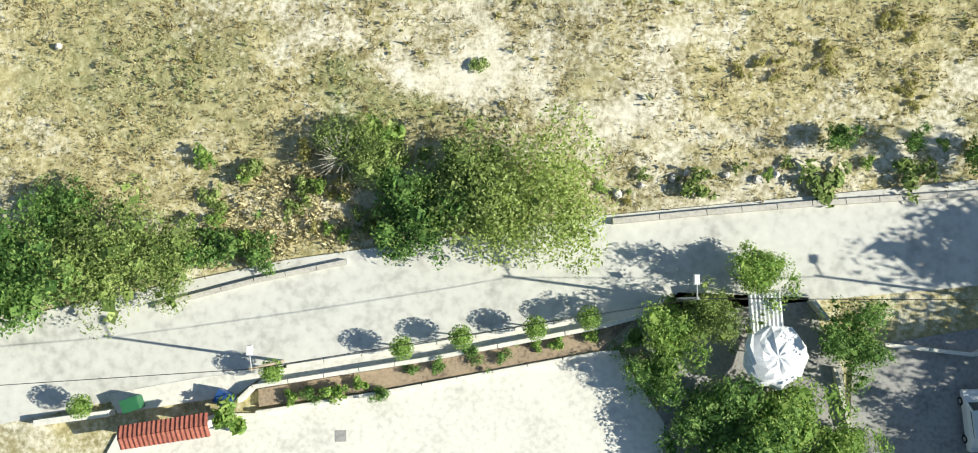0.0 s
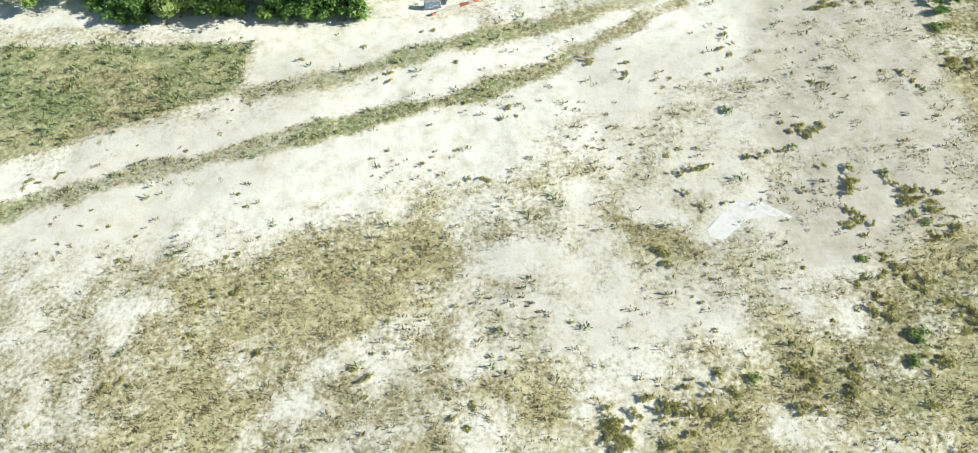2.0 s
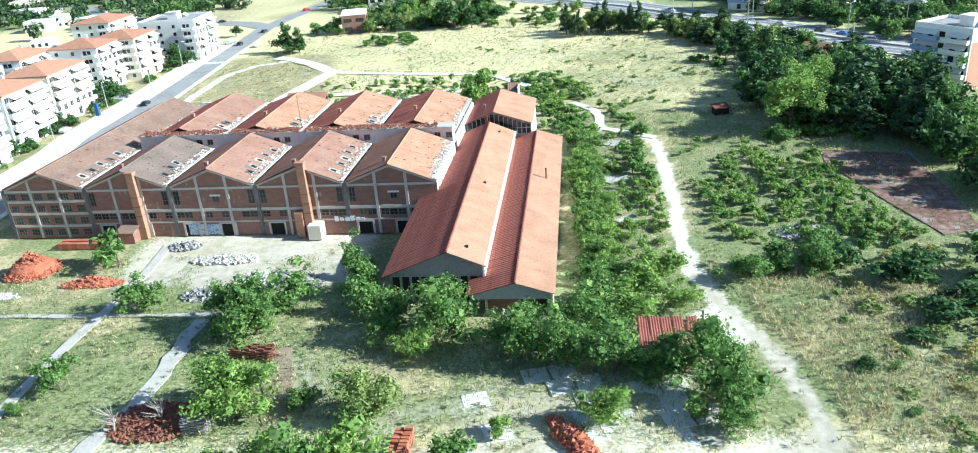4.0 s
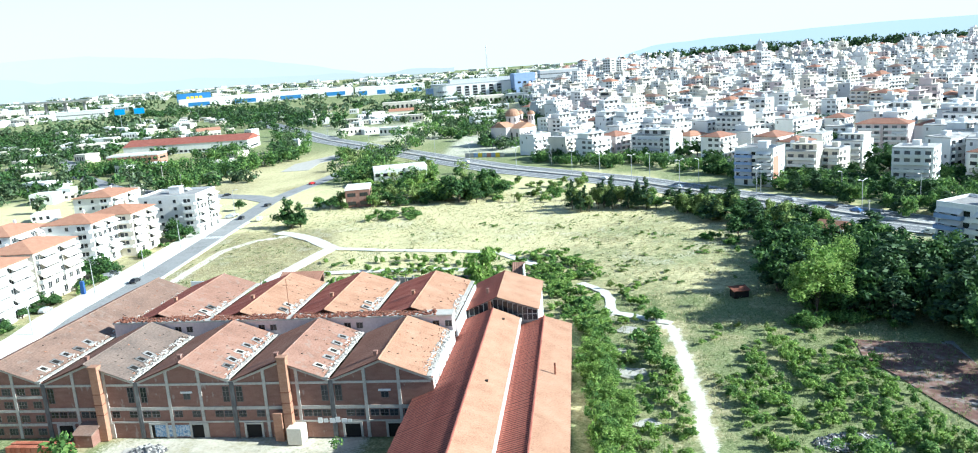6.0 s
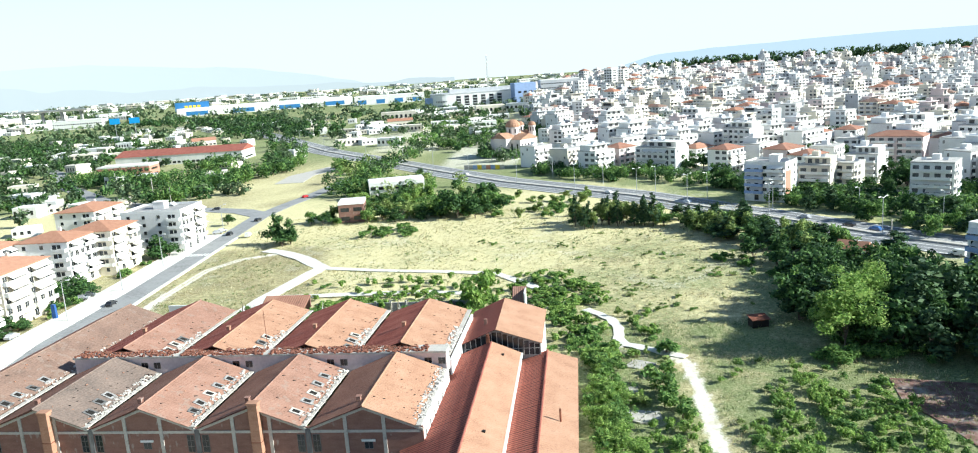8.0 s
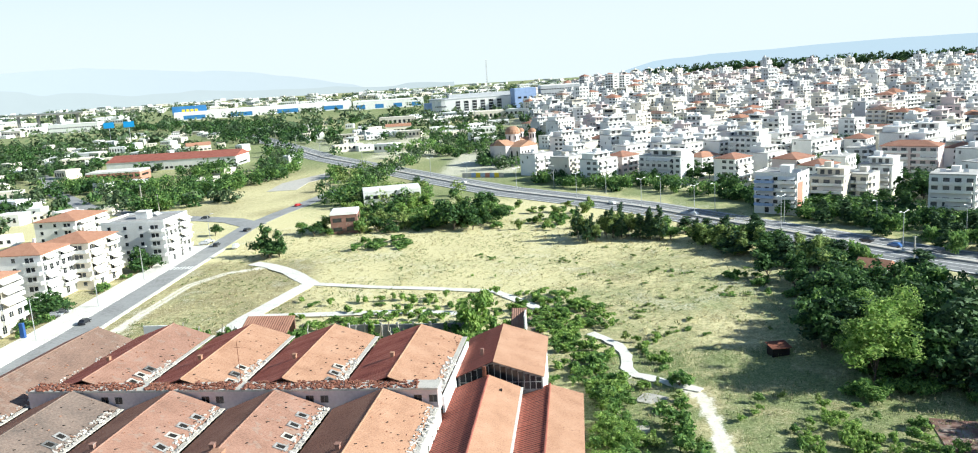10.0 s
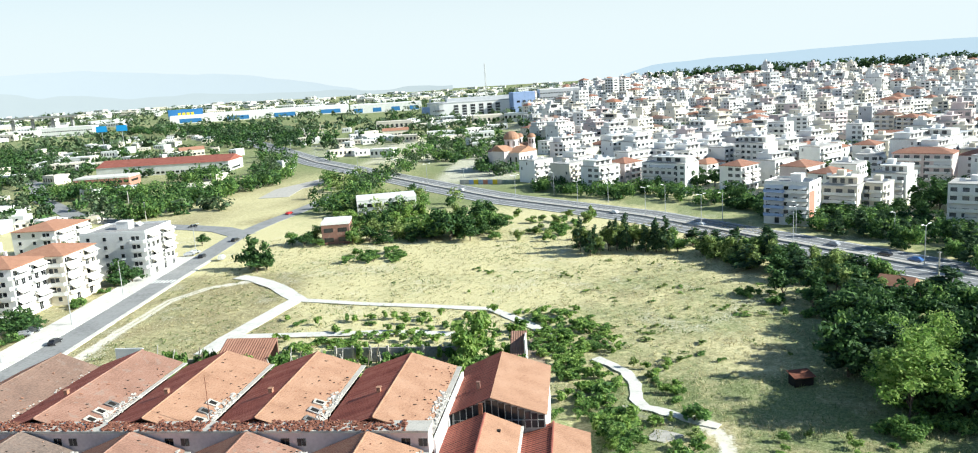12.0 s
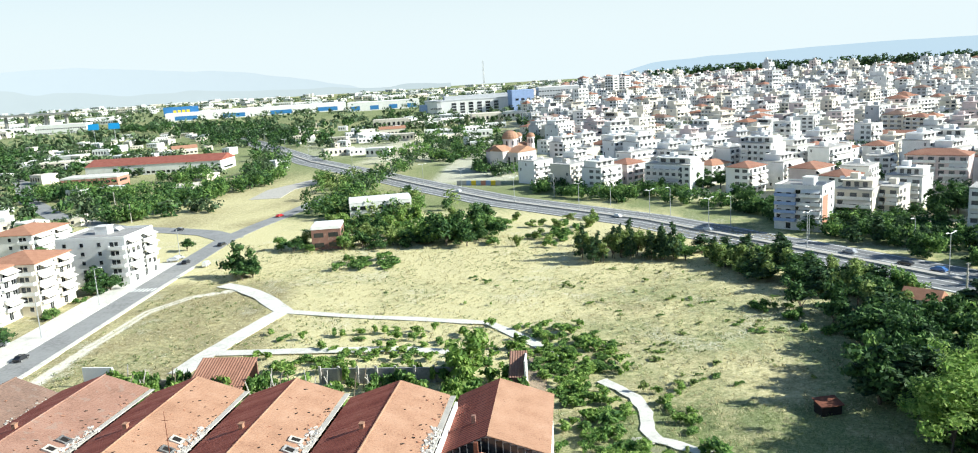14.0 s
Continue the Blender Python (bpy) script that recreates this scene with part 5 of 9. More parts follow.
for x, y, w in ((-20.9, -16.4, 3.4), (-9.9, -14.6, 1.8), (-13.5, -14.2, 2.0), (-15, -14.4, 1.8), (-3.0, -11.3, 1.8), (-6, -12.2, 1.6), (3, -10.2, 1.6), (-11.5, -13.7, 1.5), (-16.8, -14.7, 1.5), (-8, -12.6, 1.3), (-1, -11.2, 1.4), (1.5, -10.6, 1.3), (5.6, -9.6, 1.6)):
    plant("bush" if rnd.random() < 0.6 else "weed", x, y, w, w * 0.7, "leafy shrub in the walled planter bed", z=0.15)

CLUMPS = [(5.5, 29.4), (7.1, 27.9), (10.2, 30.2), (11.8, 30.8), (14.2, 31.7), (11.9, 27.1), (11.0, 24.0), (13.0, 20.8), (13.9, 19.3), (14.8, 18.3), (8.1, 20.0), (21.1, 34.3), (21.3, 30.8), (25.3, 32.6), (29.6, 22.3), (26.6, 21.5), (28.6, 14.5),
          (17.5, 11.2), (23.1, 12.0), (29.4, 9.3), (28.5, 39.9), (36.2, 39.2), (29.0, 53.1), (29.5, 49.0), (30.5, 43.6), (36.1, 48.4), (35.1, 51.7), (26.2, 60.1), (33.1, 78.8), (43.1, 68.7)]
SMALL = [(-15.9, 24.4), (-15.1, 33.2), (-6.3, 30.5), (-25.0, 21.3), (-35.0, 32.7), (-23.1, 35.8), (18.7, 17.3), (7.5, 16.1), (-29.4, 40.4), (-27.2, 41.0), (12.3, 16.5), (20.4, 73.5), (19.8, 69.7), (23.3, 81.3), (29.6, 81.1), (31.8, 84.7),
         (-2.7, 61.7), (-6.0, 53.6), (13.9, 51.4), (29.4, 65.9), (36.2, 78.7), (6.4, 69.5), (8.9, 68.1), (-16.1, 67.2), (-51.8, 53.6), (-49.0, 54.3)]


def round_about(places, n, wide):
    return [(x + rnd.gauss(0, wide), y + rnd.gauss(0, wide)) for x, y in places for _ in range(n)]


# brick yard
for kind, x, y, w, h in (("oak", -27, 82.5, 10.5, 9.5), ("light", -31, 81.5, 9, 8), ("oak", -36, 82, 9, 6.5), ("oak", -43, 82.5, 7.5, 4.8), ("oak", -48.5, 83, 7, 4.2), ("light", -22.5, 83, 11, 10), ("oak", -19.6, 84, 6, 5), ("olive", -40, 81, 6.5, 5),
                         ("light", -56, 84, 6.5, 4), ("light", -70, 84.5, 7.5, 5), ("bush", -10.6, 88, 5.4, 4), ("weed", -5.7, 94.5, 3.2, 2.2), ("light", 6.6, 97, 6, 5), ("bush", -30.8, 100.5, 3.8, 3),
                         ("olive", -21.6, 98.5, 7.8, 6.4), ("light", -38.9, 99.3, 9.8, 8.5), ("oak", -43.5, 120.5, 10, 8.5), ("oak", -47.5, 123.5, 8, 6.5), ("oak", -40, 128, 7.5, 6), ("oak", -65.8, 129.5, 6.8, 5.6), ("bush", -66.7, 106.6, 5.2, 4.6), ("bush", -81, 150.5, 7.5, 6),
                         ("bush", -69.5, 101, 2.4, 1.6), ("oak", -14, 118.5, 10, 9.5), ("oak", -22.3, 118.8, 7.2, 6.2), ("light", -18.8, 113.2, 5.6, 4.6), ("oak", -27, 126, 7.2, 6.4), ("oak", -29.5, 133, 7.0, 6.4), ("oak", -32, 141, 6, 5.5), ("oak", -2.2, 111.5, 8.4, 8.6), ("oak", -5.4, 114, 5.4, 5.2),
                         ("oak", 2.8, 109, 8.0, 7.6), ("oak", 8.9, 107.3, 8.4, 6.4), ("oak", 14.3, 106, 7.6, 5.2), ("oak", 17.8, 106.6, 4.6, 3.4), ("oak", 6.5, 116.5, 8.6, 7), ("light", 11.5, 120, 9, 6), ("oak", 20.9, 102, 10.4, 8.6), ("oak", 21.8, 95.4, 5.6, 4.4), ("light", 22.5, 111.5, 4, 2.6), ("bush", 17.2, 96.6, 3, 2.6),
                         ("light", 13.5, 129, 8.6, 5.4), ("light", 18, 134, 8, 5.2), ("light", 20.6, 125, 5.4, 3.4), ("oak", 8, 127, 7, 6)):
    plant(kind, x, y, w * 1.14, h * 1.14, group="trees of the brick yard")
scrub("hedge", "dense dark green hedge along the gravel track", spots(46, (-50, -20), (78.2, 81)) + spots(10, (-74, -52), (81, 84)), ("bush", "bush", "weed"), (2.4, 4.2), (1.8, 3.4))
# thicket along the long shed, with old slabs showing between
OPEN = ((15.5, 182.5, 4.2), (18, 207, 3.6), (13, 218, 3.0), (16, 160, 3.0), (14.5, 194, 2.6))


def in_thicket(x, y):
    return all(math.hypot(x - a, y - b) > r for a, b, r in OPEN) and near_line(np.float64(x), np.float64(y), WINDING) > 3.2 and near_line(np.float64(x), np.float64(y), LANE) > 2.6


for x, y in spots(34, (7.5, 12.5), (134, 212), in_thicket):
    plant(rnd.choice(("oak", "light", "light")), x, y, rnd.uniform(4, 6.4), rnd.uniform(2.8, 5), group="thicket beside the long shed")
for x, y, w in ((24.4, 212.4, 6.2), (20.5, 196, 5.5), (22, 190, 5.6), (20, 186, 5.2), (22.4, 181, 5.0), (21.5, 200, 4.2), (10.8, 214, 5.8), (8.8, 226, 5.4)):
    plant("bush", x, y, w * 1.05, w * 0.72, "round green shrub beside the path", group="thicket beside the long shed")
scrub("thicket", "dense yellow-green thicket beside the long shed", spots(120, (9, 24), (138, 240), in_thicket), ("weed", "weed", "weed", "olivebush", "bush"), (1.6, 3.6), (1.0, 2.4))
scrub("thicket", "dense green hedge against the shed wall", spots(76, (6.6, 10.5), (122, 214)), ("bush", "weed", "weed"), (2.4, 4.2), (2.0, 3.8))
for k, (x, y, r) in enumerate(OPEN):
    out = [(x + r * (0.75 + 0.22 * math.sin(2.3 * i + k)) * math.cos(i * math.pi / 5), y + 0.8 * r * (0.75 + 0.2 * math.cos(1.7 * i + k)) * math.sin(i * math.pi / 5)) for i in range(10)]
    solid("concrete_slab", Shape().prism(out, gz(x, y) - 0.3, gz(x, y) + 0.1), M_CONC, "pale broken slab between the shrubs", "slab", kind="structure")
# scrub right of the lane: rows of shrubs running away, with dry grass between
for x, y in ((33, 134.5), (38, 137), (43.7, 136), (45.5, 141)):
    plant("oak", x, y, rnd.uniform(6.5, 8), rnd.uniform(5, 6.2), group="scrub beside the lane")
for x, y, w, h in ((53, 131, 8, 4.5), (58, 132.5, 8, 5), (56.5, 118, 7, 4), (62, 122, 8, 5), (66, 112, 8, 5), (48, 139, 7, 4.5), (40.3, 107, 3.4, 1.8), (50, 113, 4, 2), (68, 130, 9, 6), (74, 124, 9, 6)):
    plant("dark", x, y, w, h, group="scrub beside the lane")
ROWS = [(47.5 + 0.4 * math.sin(y), y) for y in range(150, 198, 3)] + [(55 - 0.12 * (y - 150), y) for y in range(148, 190, 3)] + [(39.5, y) for y in range(158, 192, 4)] + [(33.5, y) for y in range(150, 178, 4)] + [(62.5 - 0.02 * y + 1.5 * math.sin(y), y) for y in range(150, 190, 3)]
scrub("scrub", "rows of green shrubs on the rough ground", round_about(ROWS, 3, 1.3), ("bush", "weed", "weed"), (1.8, 3.8), (1.1, 2.5))
scrub("scrub", "green scrub on the rough ground beside the lane", spots(60, (31, 62), (138, 206), lambda x, y: x < 56 or y < 150), ("bush", "weed", "weed", "olivebush"), (1.2, 3.0), (0.7, 1.9))
scrub("thicket", "dark green hedge of shrubs across the rough ground", round_about([(36, 138), (46, 140), (51, 143), (57, 146), (63, 148), (70, 144), (77, 139), (84, 135)], 4, 2.4), ("bush", "bush", "olivebush"), (2.2, 4.2), (1.4, 3.0))
scrub("scrub", "dark low scrub beside the sandy track", spots(80, (42, 76), (74, 112)), ("olivebush", "olivebush", "drybush", "bush"), (1.2, 3.4), (0.5, 1.3))
scrub("scrub", "dark low scrub in tall dry grass", spots(150, (42, 100), (84, 142), lambda x, y: fuzz(np.float64(x), np.float64(y), 14, 5) > 0.36), ("olivebush", "olivebush", "drybush", "bush"), (1.8, 4.4), (0.7, 1.8))
scrub("scrub", "withering olive-green shrubs in dry grass", round_about(CLUMPS, 9, 0.95), ("drybush",), (0.5, 1.5), (0.16, 0.42))
scrub("scrub", "small withered shrubs on sandy ground", round_about(SMALL, 3, 0.8), ("drybush",), (0.4, 1.1), (0.12, 0.35))
scrub("scrub", "withering olive-green shrubs in dry grass", spots(150, (24, 62), (4, 84), lambda x, y: (x > 34 and not 44 < y) or x > 43 or (y < 44 and fuzz(np.float64(x), np.float64(y), 8, 6) > 0.6)), ("drybush",), (0.5, 1.6), (0.2, 0.6))
scrub("scrub", "tiny withered herbs on sandy ground", spots(260, (-52, 36), (4, 82), lambda x, y: fuzz(np.float64(x), np.float64(y), 3.5, 61) > 0.5), ("herb",), (0.3, 0.9), (0.06, 0.18))
for x, y, w in ((31.2, 37.0, 2.0), (30.4, 34.9, 1.6), (17.4, 33.2, 1.3), (32.7, 21.0, 2.4), (22.9, 18.6, 2.4), (19.3, 62.6, 1.2), (28.5, 44.6, 1.2)):
    plant("olivebush", x, y, w, w * 0.3, "low blue-green shrub on sandy ground")
# weeds in the cracks of the old slabs
cracks = []
for a, b in (((13.1, 54.6), (19.6, 56.0)), ((19.6, 56.0), (25.7, 57.8)), ((36.9, 68.8), (39.8, 64.4)), ((32.4, 55.2), (33.8, 51.0)), ((33.8, 51.0), (35.7, 46.5)), ((10.6, 46.5), (11.9, 44.1))):
    for i in range(9):
        k = rnd.random()
        cracks.append((a[0] + (b[0] - a[0]) * k + rnd.uniform(-0.3, 0.3), a[1] + (b[1] - a[1]) * k + rnd.uniform(-0.3, 0.3)))
scrub("weeds", "dusty weeds along the joints of old slabs", cracks, ("drybush", "drybush", "olivebush"), (0.4, 1.0), (0.15, 0.35))
# wood on the right, behind the slab
for x, y in spots(85, (56, 112), (204, 352), lambda x, y: x > 57 + max(0, (y - 235)) * 0.34 - max(0, y - 285) * 0.75 and near_line(np.float64(x), np.float64(y), HWY) > 21 and math.hypot(x - 90.5, y - 285.5) > 7 and near_line(np.float64(x), np.float64(y), [(78, 252), (94, 292)]) > 6 and x < 99):
    plant(rnd.choice(("dark", "pine", "pine", "oak", "olive") if y > 270 else ("dark", "dark", "dark", "pine", "oak")), x, y, rnd.uniform(7, 11), rnd.uniform(6.5, 10.5) if y > 262 else rnd.uniform(7.5, 12.5), "dark leafy tree in a dense wood", group="wood beside the field")
scrub("grove", "tall dark trees of the dense wood", spots(22, (74, 96), (194, 230), lambda x, y: x > 84 or y > 204), ("dark", "dark", "pine"), (9, 12), (11, 15))
scrub("grove", "tall dark trees beside the red slab", spots(16, (83, 97), (150, 194)), ("dark", "dark", "oak"), (8, 11), (9, 13))
scrub("undergrowth", "dark undergrowth beneath the wood", spots(70, (60, 100), (200, 290), lambda x, y: x > 62 + max(0, y - 235) * 0.34), ("bush",), (3, 6), (2, 4))
for x, y, w, h in ((61.0, 212.0, 16.5, 14.5), (67, 219, 13, 15)):
    plant("great", x, y, w, h)
for i in range(30):
    k = rnd.random()
    x, y = 46 + 44 * k + rnd.uniform(-5, 5), 352 - 62 * k + rnd.uniform(-12, 6)
    plant(rnd.choice(("dark", "olive", "oak", "pine")), x, y, rnd.uniform(6, 9.5), rnd.uniform(5, 8.5), group="wood beside the field")
for i in range(40):
    plant(rnd.choice(("birch", "birch", "birch", "pine")), rnd.uniform(9, 40), rnd.uniform(344, 362), rnd.uniform(3.6, 5.4), rnd.uniform(8, 12), group="wood beside the field")
# belt of trees behind the field
scrub("grove", "belt of leafy trees behind the dry field", spots(56, (-92, -18), (385, 432)), ("oak", "dark", "olive", "light"), (6, 10), (5, 9.5))
for x, y, w, h in ((-38, 384, 13, 15), (-33, 390, 12, 13), (-45, 390, 11, 12), (-30, 381, 8, 8)):
    plant("dark", x, y, w, h, "tall dark tree behind the dry field", "trees behind the field")
scrub("grove", "young trees and shrubs behind the dry field", spots(28, (-30, 20), (372, 425)), ("olive", "bush", "olivebush"), (4, 7), (2.5, 5))
for i in range(16):
    plant("bush", rnd.uniform(-72, -52), rnd.uniform(350, 366), rnd.uniform(4, 6.5), rnd.uniform(2, 3.5), group="trees behind the field")
for x, y, w, h in ((-104, 349, 10, 13), (-99.5, 347, 8, 11), (-101.5, 343, 8.5, 6)):
    plant("dark", x, y, w, h, "dark tree standing beside the avenue")
for x, y, w, h in ((-97, 385, 8, 7), (-93.5, 389, 7, 7), (-77, 384, 8, 7), (-71, 388, 9, 8), (-65, 383, 8, 6.5), (-59, 388, 9, 8), (-53, 384, 8, 7), (-90, 383, 5, 3.4), (-103, 388, 7, 6)):
    plant(rnd.choice(("oak", "olive", "dark")), x, y, w, h, group="trees behind the field")
# low shrubs in the field and behind the ruins
scrub("thicket", "dense green thicket behind the glazed hall", spots(76, (0, 14), (214, 268), lambda x, y: near_line(np.float64(x), np.float64(y), WINDING) > 3.4), ("weed", "weed", "bush"), (1.8, 4.2), (1.0, 2.8))
ribbon("path", [(-4.6, 232), (-4.2, 245), (-3.6, 260)], 1.9, 0.16, M_SOIL, "reddish earth strip beside the ruin", "path", wobble=0.3, every=3)
scrub("scrub", "green scrub growing round the roofless ruin", spots(120, (-74, 4), (253, 284), lambda x, y: rnd.random() < (0.95 if y < 268 else 0.35)), ("bush", "weed", "weed"), (1.8, 4.2), (1.0, 2.8))
scrub("scrub", "green bushes growing inside the roofless ruin", spots(150, (-98, -6), (229, 250)), ("bush", "weed", "bush"), (2.6, 5.2), (2.6, 5.6))
plant("light", -18.5, 249, 11, 11, "bright green tree rising behind the roofs")
scrub("scrub", "low shrubs scattered in the dry field", spots(40, (-60, 62), (240, 372)) + round_about([(18, 259), (22, 264), (14, 268), (44, 280), (50, 276), (36, 300), (30, 245), (-20, 330), (8, 318)], 6, 3.4), ("olivebush", "weed", "olivebush", "bush"), (1.0, 3.2), (0.35, 1.1))
scrub("scrub", "green shrubs at the edge of the field path", spots(52, (-4, 13), (228, 282), lambda x, y: near_line(np.float64(x), np.float64(y), WINDING) > 3.4), ("weed", "bush"), (2.5, 5), (1.4, 2.6))
# street trees before the apartment houses
for i in range(20):
    y = rnd.uniform(200, 330)
    plant(rnd.choice(("dark", "bush", "bush")), -144.8 - max(0, y - 290) * 0.05 + rnd.uniform(-1.5, 1.5), y, rnd.uniform(2.6, 4.4), rnd.uniform(1.6, 3.2), group="trees before the apartment houses")
for x, y, w, h in ((-146, 333, 10, 9.5), (-148, 338, 9, 8), (-143.5, 336.5, 7, 6), (-148, 281, 9, 8), (-150, 276, 8, 7), (-146.5, 286, 6, 4.5), (-151, 288, 7, 6), (-146, 250, 5.5, 4), (-150, 247, 7, 5), (-149, 224, 7, 6), (-146.5, 238, 5, 3.4), (-146, 243, 4.5, 3), (-146.5, 229, 5, 4), (-147, 268, 5, 3.4), (-144, 396, 6, 5), (-178, 372, 10, 9), (-186, 376, 9, 8), (-172, 330, 9, 8), (-215, 350, 12, 10), (-222, 340, 12, 10), (-230, 330, 12, 11), (-210, 330, 10, 9)):
    plant("dark", x, y, w, h, group="trees before the apartment houses")


def tufts(name, count, xr, yr, mat, height, spread, blades, keep, label, seed, wide=1.0):
    """Fans of thin blades standing on the ground."""
    r = np.random.default_rng(seed)
    x, y = r.uniform(*xr, count), r.uniform(*yr, count)
    ok = keep(x, y, r)
    x, y = x[ok], y[ok]
    k = len(x)
    rep = np.repeat(np.arange(k), blades)
    n = len(rep)
    size = (0.5 + r.random(k))[rep]
    w = r.uniform(0, 2 * math.pi, n)
    bx, by = x[rep] + r.normal(0, spread * 0.35, n), y[rep] + r.normal(0, spread * 0.35, n)
    z = ground_z(bx, by) - 0.05
    h = height * size * r.uniform(0.5, 1.1, n)
    lean = spread * size * r.uniform(0.2, 1.0, n)
    base = np.stack([bx, by, z], -1)
    tip = base + np.stack([np.cos(w) * lean, np.sin(w) * lean, h], -1)
    side = np.stack([-np.sin(w), np.cos(w), np.zeros(n)], -1) * (0.012 + 0.026 * size)[:, None] * wide
    mid = base + (tip - base) * 0.55 + np.stack([np.zeros(n), np.zeros(n), h * 0.2], -1)
    v = np.stack([base - side * 0.6, mid - side, tip, mid + side], 1).reshape(-1, 3)
    tagged(part(name, cloud_mesh(name, v, mat), None), label, "grass", kind="stuff")


STREET_N = [(-95, -13), (-39.6, -10), (-12.9, -4.0), (7.2, -0.7), (34.1, 2.0), (60, 4)]


def north_side(x, y):
    return y > np.interp(x, [p[0] for p in STREET_N], [p[1] for p in STREET_N])


def clear_of_paths(x, y):
    ok = np.ones(np.shape(x), bool)
    for pts, half in PATHS:
        ok &= near_line(x, y, pts) > half + 0.3
    return ok


def meadow(x, y):
    return clear_of_paths(x, y) & (ground_masks(x, y)[0] < 0.45) & ~((x > -112) & (x < 6) & (y > 122 + (x < -30) * 32) & (y < 226)) & (near_line(x, y, LANE) > 2.4) & (x > -121)


def thin(x, y, r, p):
    return r.random(len(x)) > ground_masks(x, y)[0] * p


tufts("dry_grass", 80000, (-50, 50), (-10, 88), M_DRY_NEAR, 0.12, 0.26, 3, lambda x, y, r: thin(x, y, r, 1.5) & north_side(x, y) & ((x > 16) | (y < 70)) & (fuzz(x, y, 3.1, 50) > 0.22), "dry straw-coloured grass tufts", 5, 1.1)
tufts("brown_weeds", 14000, (-55, 50), (-4, 88), M_BROWN, 0.24, 0.30, 5, lambda x, y, r: ((ground_masks(x, y)[2] > 0.5) | (r.random(len(x)) < 0.15)) & thin(x, y, r, 1.4) & north_side(x, y) & (fuzz(x, y, 2.2, 51) > 0.4) & ((x > 16) | (y < 70)), "brown withered weeds in clumps", 6, 1.2)
tufts("green_weeds", 5200, (-80, 60), (0, 130), M_WEED, 0.34, 0.4, 9, lambda x, y, r: ((ground_masks(x, y)[1] > 0.4) | (r.random(len(x)) < 0.14)) & thin(x, y, r, 1.5) & north_side(x, y), "scattered green weeds", 7, 1.4)
tufts("meadow_grass", 38000, (-100, 110), (84, 232), M_WEED, 0.5, 0.5, 4, lambda x, y, r: meadow(x, y), "mixed green meadow grass", 8, 1.05)
tufts("meadow_straw", 14000, (-100, 110), (84, 232), M_DRY, 0.6, 0.5, 5, lambda x, y, r: meadow(x, y) & (fuzz(x, y, 9, 40) > 0.42 + 0.25 * ((x > 29) & (y > 138))), "tall dry yellow grass", 9, 1.1)
tufts("tall_straw", 5000, (31, 64), (92, 137), M_DRY, 0.5, 0.5, 7, lambda x, y, r: (near_line(x, y, LANE) > 3) & (fuzz(x, y, 7, 47) > 0.4), "tall pale straw beside the lane", 15, 0.9)
tufts("field_straw", 14000, (-121, 80), (228, 400), M_DRY, 0.42, 0.6, 4, lambda x, y, r: thin(x, y, r, 0.8) & meadow(x, y), "tall dry yellow grass of the wide field", 10, 2.0)
tufts("field_green", 5000, (-121, 80), (228, 400), M_WEED, 0.4, 0.7, 5, lambda x, y, r: meadow(x, y) & (fuzz(x, y, 12, 41) > 0.55), "green weeds in the wide field", 12, 3.0)
tufts("sand_weeds", 1500, (-70, 60), (28, 84), M_BROWN, 0.2, 0.3, 7, lambda x, y, r: (ground_masks(x, y)[0] > 0.35) & (fuzz(x, y, 4, 44) > 0.56) & (near_line(x, y, GRAVEL) > 3), "small dusty weeds on bare sandy ground", 13, 1.4)
tufts("sand_greens", 900, (-70, 60), (28, 84), M_WEED, 0.28, 0.4, 9, lambda x, y, r: (ground_masks(x, y)[0] > 0.35) & (fuzz(x, y, 3, 45) > 0.62) & (near_line(x, y, GRAVEL) > 3), "small green weeds on bare sandy ground", 14, 1.4)

tufts("verge_grass", 1300, (-80, -31), (40, 76), M_WEED, 0.5, 0.45, 6, lambda x, y, r: (y > 67 + 0.43 * (x + 31)) & (y < 74.6) & (x < -32) & ((fuzz(x, y, 6, 48) > 0.45) | (y > 72) | (x > -36)), "lush green grass beside the sandy lane", 16, 1.5)

tufts("tall_grass", 1500, (-24, -2), (-7, 4), M_DRY, 0.35, 0.5, 5, lambda x, y, r: north_side(x, y - 0.8) & (fuzz(x, y, 4, 49) > 0.4), "tall yellow grass beside the street", 17, 1.6)
scrub("scrub", "yellow-green shrubs at the foot of the street trees", [p for p in spots(60, (-26, -2), (-5, 5)) if north_side(p[0], p[1] - 1.2)], ("weed", "olivebush", "drybush"), (0.9, 2.4), (0.5, 1.3))
scrub("weeds", "green weeds along the street's edge", [p for p in spots(70, (6, 50), (0, 6)) if north_side(p[0], p[1] - 0.8) and not north_side(p[0], p[1] - 3.5)], ("weed", "drybush", "olivebush"), (0.4, 1.4), (0.2, 0.6))


